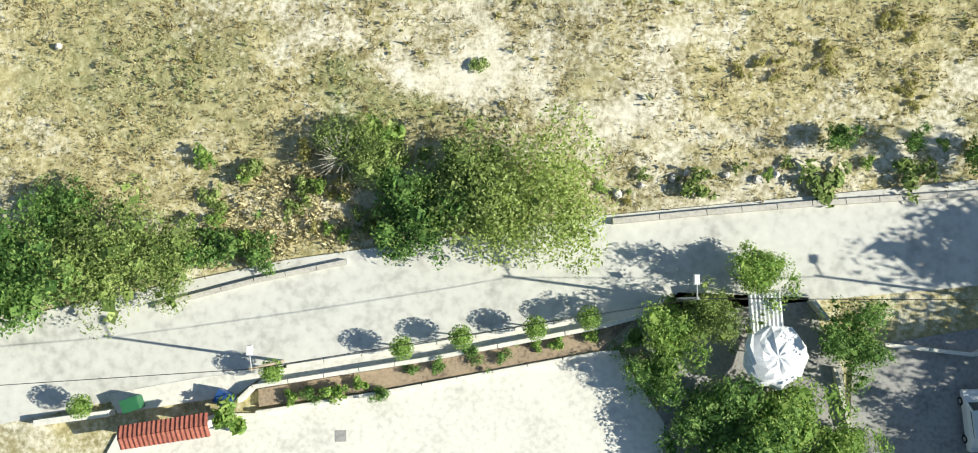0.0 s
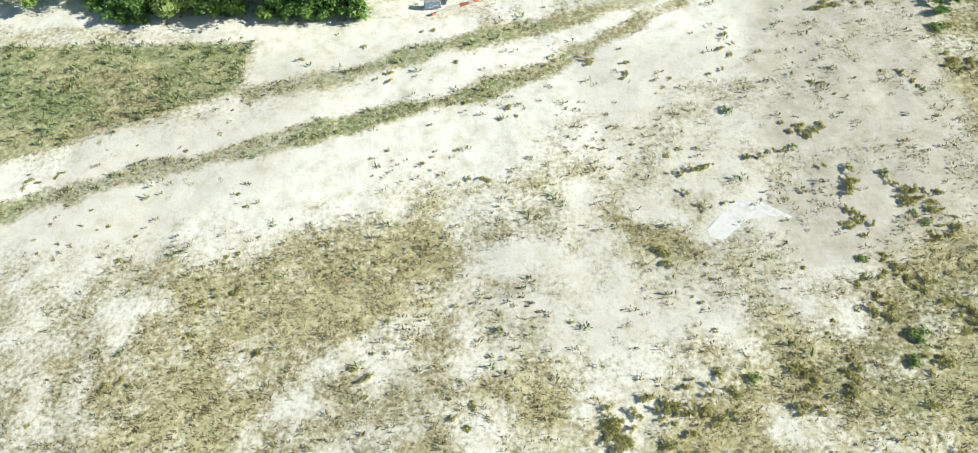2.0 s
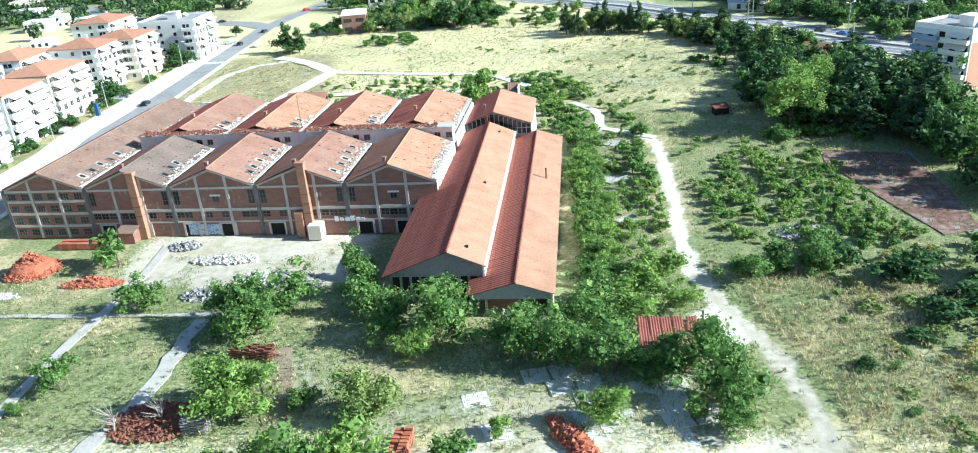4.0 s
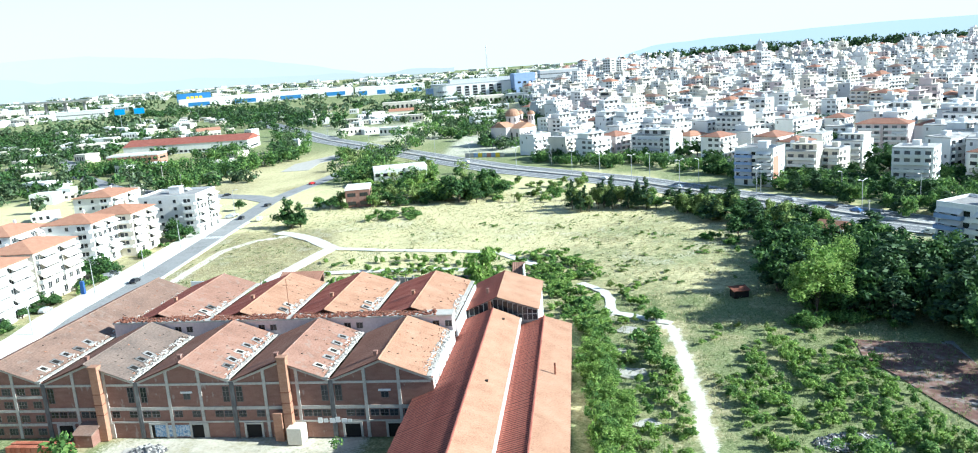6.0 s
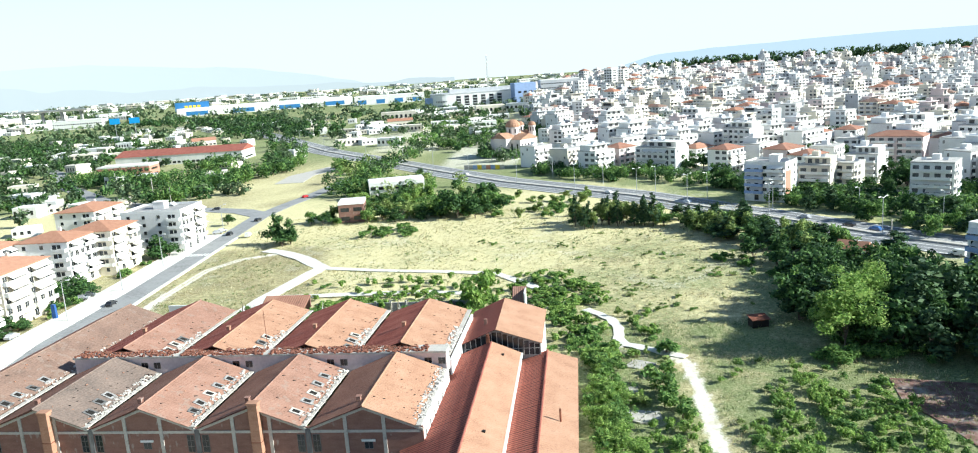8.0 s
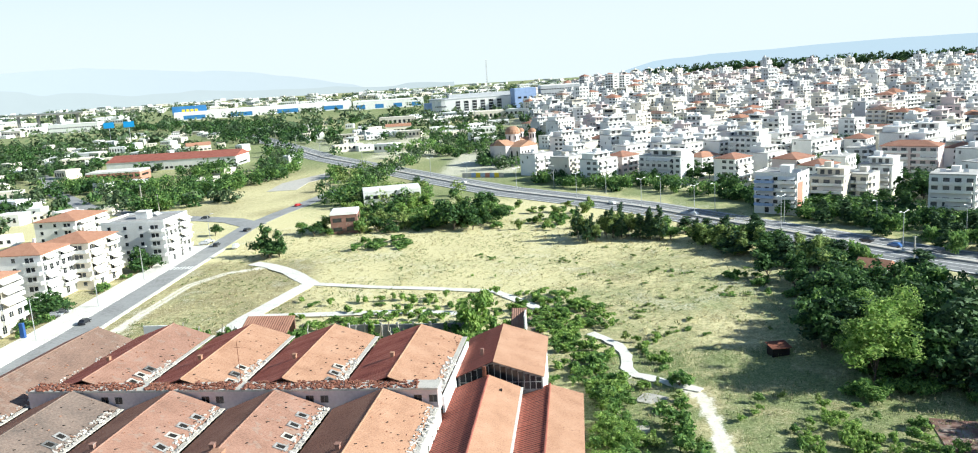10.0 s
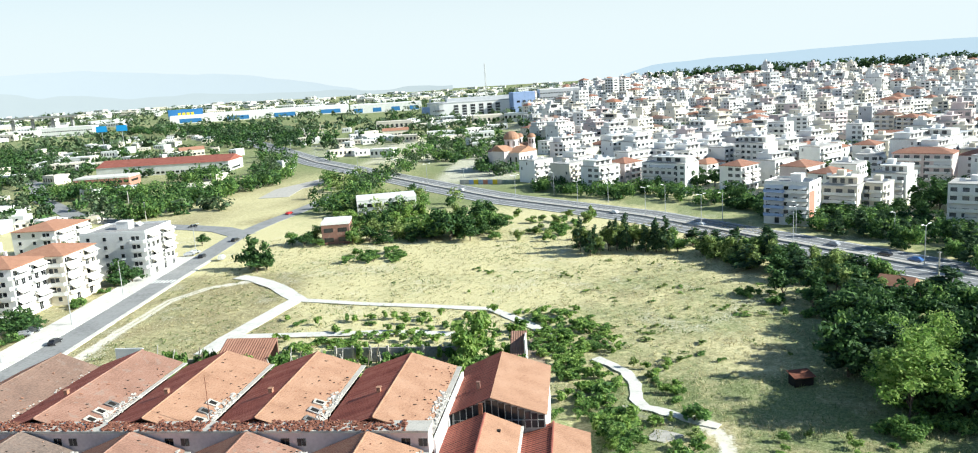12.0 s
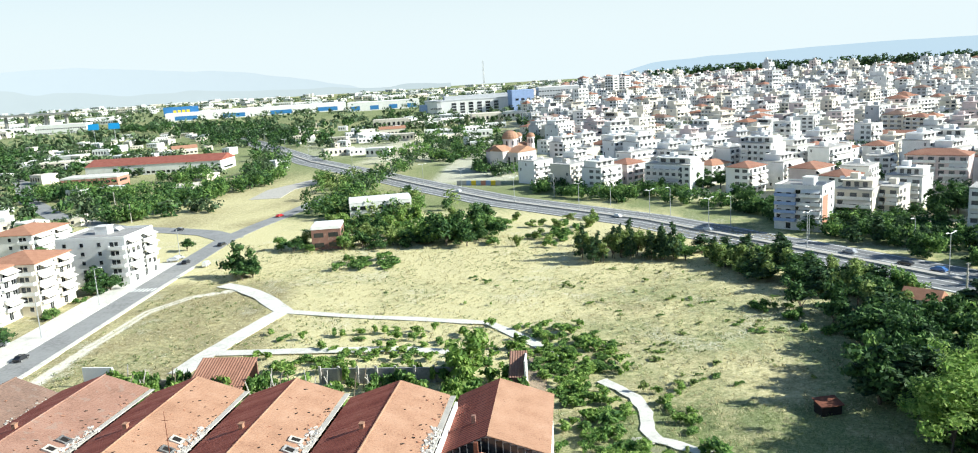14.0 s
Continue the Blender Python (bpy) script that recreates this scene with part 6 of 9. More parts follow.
# ---- houses ----
def hip_roof(parent, w, d, z, rise, mat, over=0.6):
    x, y, i = w / 2 + over, d / 2 + over, min(w, d) / 2
    s = Shape()
    if w >= d:
        r0, r1 = (-(x - y), 0, z + rise), (x - y, 0, z + rise)
        s.face((-x, -y, z), (x, -y, z), r1, r0).face((x, y, z), (-x, y, z), r0, r1).face((x, -y, z), (x, y, z), r1).face((-x, y, z), (-x, -y, z), r0)
    else:
        r0, r1 = (0, -(y - x), z + rise), (0, y - x, z + rise)
        s.face((-x, y, z), (-x, -y, z), r0, r1).face((x, -y, z), (x, y, z), r1, r0).face((-x, -y, z), (x, -y, z), r0).face((x, y, z), (-x, y, z), r1)
    s.box(-x, x, -y, y, z - 0.2, z)
    return part("roof", s, mat, parent, "hipped orange tile roof")


G1 = "apartment houses along the avenue"


def apartment(w, d, floors, wall, label, group, detailed, roof="flat", accent=None, seed=1, curved=False):
    """A block of flats standing on the origin: front along -y, sides along x."""
    r = random.Random(seed)
    h = floors * 3.05 + 0.6
    t = thing("apartment_house", label, "apartment house", group=group)
    body = Shape().box(-w / 2, w / 2, -d / 2, d / 2, -1.5, h)
    part("wall", body, wall, t)
    if roof == "hip":
        hip_roof(t, w, d, h, 2.4, M_TILE_HOUSE)
        part("chimney", Shape().box(w * 0.2, w * 0.2 + 0.7, -0.4, 0.4, h, h + 3.0), wall, t)
    else:
        p = Shape()
        for x0, x1, y0, y1 in ((-w / 2, w / 2, -d / 2, -d / 2 + 0.2), (-w / 2, w / 2, d / 2 - 0.2, d / 2), (-w / 2, -w / 2 + 0.2, -d / 2 + 0.2, d / 2 - 0.2), (w / 2 - 0.2, w / 2, -d / 2 + 0.2, d / 2 - 0.2)):
            p.box(x0, x1, y0, y1, h, h + 0.8)
        part("parapet", p, wall, t)
        part("roof", Shape().box(-w / 2 + 0.2, w / 2 - 0.2, -d / 2 + 0.2, d / 2 - 0.2, h, h + 0.06), M_CONC_GREY, t)
        hx = r.uniform(-w * 0.2, w * 0.2)
        part("stair_hut", Shape().box(hx - 2, hx + 2, -1.5, 3.0, h, h + 2.7).box(hx - 2.2, hx + 2.2, -1.7, 3.2, h + 2.7, h + 2.9), wall, t)
        if detailed:
            for k in range(3):
                part("solar_heater", Shape().slab((hx + 3 + k, -3, h + 0.3), (hx + 4.6 + k, -3, h + 0.3), (hx + 4.6 + k, -1.8, h + 1.3), (hx + 3 + k, -1.8, h + 1.3), 0.1).tube((hx + 3 + k, -1.6, h + 1.3), (hx + 4.5 + k, -1.6, h + 1.3), 0.25, 0.25, 8), M_GREY_R, t)
    if roof == "flat" and not detailed and seed % 2:
        part("penthouse", Shape().box(-w * 0.3, w * 0.42, -d * 0.2, d * 0.42, h, h + 2.9).box(-w * 0.33, w * 0.44, -d * 0.3, d * 0.44, h + 2.9, h + 3.05), wall, t)
    for f in range(floors):
        z = 0.4 + f * 3.05
        # front: loggia balconies; sides: windows
        if f:
            for k, (x0, x1) in enumerate(((-w / 2 + 0.3, -0.6), (0.6, w / 2 - 0.3))):
                deep = 1.5 if not (curved and k) else 2.0
                s = Shape()
                if curved:
                    n = 8
                    out = [(x0 + (x1 - x0) * i / n, -d / 2 - deep * (0.55 + 0.45 * math.sin(math.pi * i / n))) for i in range(n + 1)]
                    s.prism([(x0, -d / 2), *out, (x1, -d / 2)], z - 0.2, z)
                    for a, b in zip(out, out[1:]):
                        s.slab((a[0], a[1], z + 0.95), (b[0], b[1], z + 0.95), (b[0], b[1] + 0.12, z + 0.95), (a[0], a[1] + 0.12, z + 0.95), 0.95)
                else:
                    s.box(x0, x1, -d / 2 - deep, -d / 2, z - 0.2, z)
                    s.box(x0, x1, -d / 2 - deep, -d / 2 - deep + 0.12, z, z + 0.95).box(x0, x0 + 0.12, -d / 2 - deep + 0.12, -d / 2, z, z + 0.95).box(x1 - 0.12, x1, -d / 2 - deep + 0.12, -d / 2, z, z + 0.95)
                bal = part("balcony", s, accent if accent and k == 0 else M_WHITE, t)
                if r.random() < 0.75 and detailed:
                    a0 = x0 + r.uniform(0, 0.3) * (x1 - x0)
                    part("awning", Shape().slab((a0, -d / 2 - deep - 0.3, z + 1.5), (x1 - 0.3, -d / 2 - deep - 0.3, z + 1.5), (x1 - 0.3, -d / 2, z + 2.6), (a0, -d / 2, z + 2.6), 0.05), M_AWN, bal, "pale cloth awning")
        if detailed:
            n = max(3, int(w / 3.2))
            for i in range(n):
                x = -w / 2 + w * (i + 0.5) / n
                if f or i % 2:
                    win = part("window", Shape().box(x - 0.85, x + 0.85, -d / 2 - 0.03, -d / 2 + 0.02, z + (0.05 if i % 2 else 0.8), z + 2.25), M_GLASS, t)
                    if group == G1:
                        part("frame", Shape().box(x - 0.04, x + 0.04, -d / 2 - 0.07, -d / 2 - 0.03, z + 0.1, z + 2.25).box(x - 0.9, x + 0.9, -d / 2 - 0.07, -d / 2, z + 2.25, z + 2.35), M_FRAME, win)
            for sx in (-1, 1):
                for i in range(max(2, int(d / 5.5))):
                    y = -d / 2 + d * (i + 0.5) / max(2, int(d / 5.5))
                    win = part("window", Shape().box(min(sx * w / 2 - 0.02, sx * w / 2 + 0.03), max(sx * w / 2 - 0.02, sx * w / 2 + 0.03), y - 0.6, y + 0.6, z + 0.9, z + 2.2), M_GLASS, t)
                    if group == G1 and sx < 0 and f and i == 0:
                        part("balcony", Shape().box(-w / 2 - 1.3, -w / 2, y - 2.6, y + 2.4, z - 0.18, z).box(-w / 2 - 1.3, -w / 2 - 1.2, y - 2.6, y + 2.4, z, z + 0.9).box(-w / 2 - 1.2, -w / 2, y - 2.6, y - 2.5, z, z + 0.9).box(-w / 2 - 1.2, -w / 2, y + 2.3, y + 2.4, z, z + 0.9), M_WHITE, t)
                        part("window", Shape().box(-w / 2 - 0.04, -w / 2 + 0.02, y + 0.9, y + 2.2, z + 0.05, z + 2.2), M_GLASS, t)
                    if group == G1:
                        part("window_sill", Shape().box(min(sx * w / 2, sx * (w / 2 + 0.12)), max(sx * w / 2, sx * (w / 2 + 0.12)), y - 0.75, y + 0.75, z + 0.78, z + 0.88), M_FRAME, win)
        else:
            s = Shape()
            for x0, x1 in ((-w / 2 + 0.5, -w * 0.27), (-w * 0.2, -0.7), (0.8, w * 0.24), (w * 0.3, w / 2 - 0.5)):
                s.box(x0, x1, -d / 2 - 0.04, -d / 2 + 0.02, z + 0.3, z + 2.2)
            for i in range(3):
                y = -d / 2 + d * (i + 0.5) / 3
                for sx in (-1, 1):
                    if (i == 1 and f % 2) or (seed % 3 == 0 and i != 1):
                        s.box(min(sx * w / 2 - 0.02, sx * w / 2 + 0.04), max(sx * w / 2 - 0.02, sx * w / 2 + 0.04), y - 0.65, y + 0.65, z + 0.9, z + 2.2)
            part("window_row", s, M_GLASS, t)
    if accent:
        part("side_panel", Shape().box(w / 2, w / 2 + 0.05, -d / 2 + 0.4, -d / 2 + d * 0.45, 0, h - 3), M_TERRA, t, "terracotta painted side panel")
    return t


def stand(t, x, y, turn):
    t.matrix_basis = pose(x, y, gz(x, y), 0, 0, turn)
    return t


G1 = "apartment houses along the avenue"
ROW = ((-158.5, 319, 18, 17, 5, "hip", True, M_CREAM), (-165, 302, 16, 18, 5, "hip", True, M_WHITE), (-152, 353, 20, 24, 5, "flat", True, M_WHITE), (-156.5, 261, 22, 16, 5, "hip", False, M_CREAM),
       (-155.5, 236, 20, 16, 5, "hip", False, M_WHITE), (-154.5, 212, 19, 16, 5, "flat", False, M_GREY_R), (-182, 288, 20, 15, 5, "hip", False, M_WHITE), (-155, 189, 20, 16, 5, "flat", False, M_WHITE), (-155, 166, 20, 16, 5, "hip", False, M_CREAM), (-203, 388, 24, 18, 4, "hip", False, M_WHITE), (-181, 259, 17, 15, 5, "flat", False, M_WHITE))
for i, (x, y, w, d, n, roof, cv, wall) in enumerate(ROW):
    stand(apartment(w, d, n, wall, "tall pale apartment house with rounded balconies" if cv else "pale apartment house with balconies and striped awnings", G1, True, roof, seed=i + 3, curved=cv), x, y, 90)
G2 = "apartment houses behind the carriageway"
for x, y, w, d, n, turn in ((95, 388, 17, 14, 5, -36), (115.5, 247.5, 17, 14, 5, -60)):
    stand(apartment(w, d, n, M_WHITE, "white apartment block with blue balconies and terracotta panel", G2, True, seed=int(x), accent=M_BLUE_R), x, y, turn)

# the town: patterns of balconied houses repeated over the hill
TOWN = "apartment houses of the hillside town"


def house_shapes(w, d, n, roof, seed, fine, single=False):
    """Shapes of one balconied house by part: front along -y, right side along +x."""
    r = random.Random(seed)
    h = n * 3.0 + 0.5
    out = [("wall", Shape().box(-w / 2, w / 2, -d / 2, d / 2, -2.5, h), "wall")]
    if roof == "hip":
        x, y, e = w / 2 + 0.5, d / 2 + 0.5, min(w, d) / 2
        k = max(0.1, x - y)
        s = Shape().face((-x, -y, h), (x, -y, h), (k, 0, h + 2.3), (-k, 0, h + 2.3)).face((x, y, h), (-x, y, h), (-k, 0, h + 2.3), (k, 0, h + 2.3)).face((x, -y, h), (x, y, h), (k, 0, h + 2.3)).face((-x, y, h), (-x, -y, h), (-k, 0, h + 2.3))
        out.append(("roof", s.box(-x, x, -y, y, h - 0.25, h), "tile"))
    else:
        hx, back = r.uniform(-w * 0.25, w * 0.1), r.uniform(0.05, 0.25)
        out.append(("roof", Shape().box(-w / 2 - 0.1, w / 2 + 0.1, -d / 2 - 0.1, d / 2 + 0.1, h, h + 0.5), "deck"))
        if seed % 2:
            out.append(("penthouse", Shape().box(-w / 2 + w * back, w * 0.42, -d * 0.18, d * 0.44, h + 0.5, h + 3.2).box(-w / 2 + w * back - 0.3, w * 0.45, -d * 0.34, d * 0.46, h + 3.2, h + 3.4), "wall"))
            p0, p1 = -w / 2 + w * back + 0.8, w * 0.36
            for q in range(3 if fine else 1):
                u0, u1 = [p0 + (p1 - p0) * k / 3 for k in ((q + 0.14, q + 0.7) if fine else (0.2, 2.4))]
                out.append(("penthouse_window", Shape().face((u0, -d * 0.18 - 0.04, h + 0.7), (u1, -d * 0.18 - 0.04, h + 0.7), (u1, -d * 0.18 - 0.04, h + 2.6), (u0, -d * 0.18 - 0.04, h + 2.6)), "glass"))
        top = h + (3.4 if seed % 2 else 0.5)
        out.append(("stair_hut", Shape().box(hx, hx + 2.8, 0, 3.0, top, top + 2.0), "wall"))
        if fine:
            for q in range(2):
                out.append(("solar_heater", Shape().slab((hx - 3.2 + q * 7.5, -2.6, top + 0.2), (hx - 1.4 + q * 7.5, -2.6, top + 0.2), (hx - 1.4 + q * 7.5, -1.4, top + 1.1), (hx - 3.2 + q * 7.5, -1.4, top + 1.1), 0.08), "grey"))
    wide = r.choice((0.92, 0.92, 0.6, 0.78))
    x0 = -w / 2 + 0.25 if r.random() < 0.5 else w / 2 - 0.25 - w * wide
    x1 = x0 + w * wide
    deep = r.uniform(1.2, 1.8)
    side = r.random() < 0.55
    split = r.random() < 0.5
    rows = Shape()
    for f in range(n):
        z = 0.3 + f * 3.0
        g = Shape()
        bays = max(2, int(w / 3.6))
        for i in range(bays):
            a = -w / 2 + w * (i + 0.22) / bays
            b = -w / 2 + w * (i + 0.78) / bays
            inside = f and x0 < (a + b) / 2 < x1
            g.face((a, -d / 2 - 0.04, z + (0.1 if inside else 0.9)), (b, -d / 2 - 0.04, z + (0.1 if inside else 0.9)), (b, -d / 2 - 0.04, z + 2.25), (a, -d / 2 - 0.04, z + 2.25))
        for i in range(3):
            c = -d / 2 + d * (i + 0.5) / 3
            half = d * 0.1 if side and f else 0.5
            if (side and i < 2) or (not side and (i + f + seed) % 4 == 0):
                for sx in (-1, 1):
                    q = [(sx * (w / 2 + 0.04), c - half, z + 0.8), (sx * (w / 2 + 0.04), c + half, z + 0.8), (sx * (w / 2 + 0.04), c + half, z + 2.3), (sx * (w / 2 + 0.04), c - half, z + 2.3)]
                    g.face(*(q if sx > 0 else q[::-1]))
        if single:
            out += [("window", Shape().face(*[g.v[c] for c in q]), "glass") for q in g.f]
        else:
            k = len(rows.v)
            rows.v += g.v
            rows.f += [tuple(c + k for c in q) for q in g.f]
        if f:
            runs = [(x0, x1)] if not split else [(x0, x0 + (x1 - x0) * 0.46), (x0 + (x1 - x0) * 0.54, x1)]
            for a, b in runs:
                s = Shape().box(a, b, -d / 2 - deep, -d / 2, z - 0.18, z)
                s.box(a, b, -d / 2 - deep, -d / 2 - deep + 0.1, z, z + 1.0)
                if fine:
                    s.box(a, a + 0.1, -d / 2 - deep + 0.1, -d / 2, z, z + 0.9).box(b - 0.1, b, -d / 2 - deep + 0.1, -d / 2, z, z + 0.9)
                out.append(("balcony", s, "rail"))
                if r.random() < (0.4 if fine else 0.22):
                    a2 = a + r.uniform(0, 0.4) * (b - a)
                    out.append(("awning", Shape().slab((a2, -d / 2 - deep - 0.2, z + 1.3), (b, -d / 2 - deep - 0.2, z + 1.3), (b, -d / 2, z + 2.6), (a2, -d / 2, z + 2.6), 0.05), "awning"))
            if side:
                out.append(("balcony", Shape().box(w / 2, w / 2 + 1.2, -d / 2 + 0.3, d * 0.1, z - 0.15, z).box(w / 2 + 1.1, w / 2 + 1.2, -d / 2 + 0.3, d * 0.1, z, z + 0.85), "rail"))
    if rows.v:
        out.append(("glazing", rows, "glass"))
    return out


def house_mats(wall, tile, rail=None):
    return {"wall": wall, "glass": M_GLASS_TOWN, "tile": tile, "rail": rail or wall, "deck": M_DECK, "grey": M_GREY_R, "awning": M_AWN}


def town_house(w, d, n, roof, seed, wall, tile, group, label, rail=None, single=False):
    t = thing("apartment_house", label, "apartment house", group=group)
    mats = house_mats(wall, tile, rail)
    for name, s, key in house_shapes(w, d, n, roof, seed, True, single):
        ob = part(name, s, mats[key], t)
        if name == "glazing":
            tagged(ob, kind="stuff")
    return t


M_GLASS_TOWN = material("shuttered_window", ((0.25, (0.02, 0.024, 0.028)), (0.5, (0.065, 0.07, 0.075)), (0.8, (0.24, 0.235, 0.225))), 0.5, 0.4, island=0.9, obj_random=0.2)
M_DECK = plain("flat_roof_deck", (0.50, 0.48, 0.45), 0.2, 0.3, 0.9)
FRONT = ((117, 395, 13, 13, 4, "flat", M_CREAM, None), (129, 398, 12, 12, 4, "flat", M_CREAM, None), (147, 421, 14, 13, 4, "flat", M_WHITE, None), (151, 365, 15, 14, 5, "flat", M_WHITE, None), (66, 497, 26, 13, 4, "flat", M_WHITE, None),
         (96, 475, 15, 12, 4, "hip", M_WHITE, M_TILE_OLD), (178, 461, 25, 14, 5, "hip", M_PINK, M_TILE_OLD), (227, 604, 46, 16, 3, "hip", M_CREAM, M_TILE_OLD), (30, 500, 16, 13, 4, "flat", M_WHITE, None), (14, 520, 16, 13, 4, "flat", M_CREAM, None),
         (44, 512, 14, 12, 4, "hip", M_PINK, M_TILE_OLD), (-4, 545, 15, 13, 4, "flat", M_WHITE, None), (20, 548, 15, 13, 4, "flat", M_WHITE, None), (122, 462, 17, 13, 4, "hip", M_PINK, M_TILE_OLD), (116, 488, 18, 13, 4, "flat", M_WHITE, None), (142, 458, 15, 12, 4, "flat", M_WHITE, None))
for i, (x, y, w, d, n, roof, wall, tile) in enumerate(FRONT):
    lab = ("pale apartment house with brown tile roof and awnings" if tile else "white flat-roofed apartment house with long balconies")
    stand(town_house(w, d, n, roof, 201 + i, wall, tile, "apartment houses behind the carriageway", lab, M_WHITE, True), x, y, (44 if i % 3 else 52) if i > 3 and w < 24 else (-42 if i % 3 else -36))
patterns = []
for i, (w, d, n, wall, roof) in enumerate(((16, 13, 5, M_WHITE, "flat"), (13, 12, 4, M_CREAM, "flat"), (18, 13, 6, M_WHITE, "flat"), (14, 12, 4, M_WHITE, "hip"), (12, 12, 5, M_GREY_R, "flat"), (20, 12, 5, M_WHITE, "flat"), (13, 13, 6, M_PINK, "flat"), (15, 11, 3, M_WHITE, "hip"), (21, 12, 4, M_CREAM, "flat"), (14, 12, 3, M_WHITE, "flat"))):
    patterns.append(town_house(w, d, n, roof, 61 + i, wall, M_TILE_OLD if i != 7 else M_TILE_HOUSE, TOWN, "pale town apartment house with " + ("brown tile roof" if roof == "hip" else "flat roof and balconies"), M_WHITE if i % 3 else None))
used = set()
E_AX, N_AX = Vector((0.59, -0.807)), Vector((0.807, 0.59))
lots, far_lots, town_trees = [], [], []
for j in range(84):
    for i in range(-75, 50):
        b, a = 78 + j * 19.5 + (j // 2) * 4, i * 17.0 + (i // 5) * 6 + (j * 7) % 13
        p = Vector((41, 415)) + E_AX * a + N_AX * b
        x, y = p + Vector((rnd.uniform(-2, 2), rnd.uniform(-2, 2)))
        edge = -8 if y < 800 else -8 - (y - 800) * 0.03 + 60 * (1250 < y < 1480)
        if y > (1490 if x > 250 else 1740) or x < edge or x > 0.62 * (y - 36) + 10 or (x < 30 and y < 560) or (x < 12 and y < 690) or near_line(x, y, HWY) < 40:
            continue
        if any(abs(x - q[0]) < q[2] * 0.45 + 11 and abs(y - q[1]) < 18 for q in FRONT) or math.hypot(x - 152, y - 484) < 17 or math.hypot(x - 152, y - 402) < 22:
            continue
        grove = float(fuzz(np.float64(x), np.float64(y), 55, 77))
        if rnd.random() < 0.06 + 0.5 * max(0.0, grove - 0.55):
            town_trees += [(x, y), (x + 6, y - 5), (x - 5, y + 4)]
            continue
        (lots if len(lots) < 88 and y < 900 else far_lots).append((x, y))
        if rnd.random() < 0.45:
            town_trees.append((x + rnd.uniform(-11, 11), y - 10))
for x, y in lots:
    k = rnd.choice([0, 0, 1, 2, 3, 4, 5, 5, 6, 7, 8, 0, 2, 9, 9, 3])
    m = pose(x, y, gz(x, y), 0, 0, -50 + rnd.choice([90, 90, 90, 74, 104, 0]) + rnd.uniform(-4, 4))
    if k in used:
        copy_thing(patterns[k], m)
    else:
        patterns[k].matrix_basis = m
        used.add(k)
for k in range(len(patterns)):
    if k not in used:
        stand(patterns[k], 330 + 40 * k, 1000 + 9 * k, -36)


def far_town(spots_, name, label):
    """Distant houses, joined by material, from a set of varied house plans."""
    r = random.Random(5)
    plans = []
    for i in range(26):
        piles = {}
        for part_name, s, key in house_shapes(r.uniform(11, 20), r.uniform(10, 13), r.choice((2, 3, 3, 4, 4, 5, 5, 6)), "hip" if i % 6 == 5 else "flat", 300 + i, False):
            o = piles.setdefault(key, Shape())
            k = len(o.v)
            o.v += s.v
            o.f += [tuple(q + k for q in f) for f in s.f]
        plans.append({key: (np.array(s.v), s.f) for key, s in piles.items()})
    joined = {}
    for x, y in spots_:
        plan = r.choice(plans)
        a = math.radians(-50 + r.choice([90, 90, 90, 76, 104, 0]) + r.uniform(-6, 6))
        up = r.uniform(0.9, 1.12) * (1.5 if r.random() < 0.03 else 1.0)
        wall = r.choice((M_WHITE, M_WHITE, M_WHITE, M_CREAM, M_CREAM, M_GREY_R, M_PINK))
        mats = house_mats(wall, r.choice((M_TILE_OLD, M_TILE_HOUSE, M_TILE_GREY)), M_WHITE)
        for key, (v, faces) in plan.items():
            vs, fs, count = joined.setdefault(mats[key], ([], [], [0]))
            q = np.stack([v[:, 0] * math.cos(a) - v[:, 1] * math.sin(a) + x, v[:, 0] * math.sin(a) + v[:, 1] * math.cos(a) + y, v[:, 2] * up + gz(x, y)], -1)
            vs.append(q)
            fs += [tuple(c + count[0] for c in f) for f in faces]
            count[0] += len(v)
    for mat, (vs, fs, count) in joined.items():
        me = bpy.data.meshes.new(name)
        me.from_pydata(np.concatenate(vs).tolist(), [], fs)
        me.materials.append(mat)
        tagged(part(name, me, None), label, "town", kind="stuff")


far_town(far_lots, "distant_houses", "distant white houses covering the hillside")
for x, y, w, h in ((152, 484, 13, 14), (146, 480, 10, 11), (159, 487, 10, 11), (150, 402, 12, 13), (158, 406, 12, 13), (154, 396, 11, 11), (162, 398, 11, 11), (145, 393, 8, 8), (84, 421, 11, 11), (89, 417, 9, 9), (80, 425, 8, 8), (76, 490, 9, 9), (82, 494, 10, 10), (87, 488, 9, 9), (58, 484, 7, 7), (63, 482, 6, 6), (106, 386, 7, 6), (112, 383, 7, 6), (120, 384, 7, 6),
                   (127, 386, 7, 6), (134, 390, 8, 7), (140, 380, 9, 8), (136, 372, 8, 7), (100, 378, 6, 4), (107, 372, 6, 4), (115, 372, 7, 5), (122, 374, 7, 5), (130, 362, 8, 6), (138, 350, 8, 6), (142, 340, 8, 7), (134, 356, 7, 6), (86, 445, 8, 9), (91, 443, 8, 8), (36, 484, 7, 8), (20, 500, 5, 8), (48, 490, 6, 7), (10, 530, 6, 8)):
    plant("dark", x, y, w, h, "dark leafy tree between the apartment houses", "trees between the apartment houses")

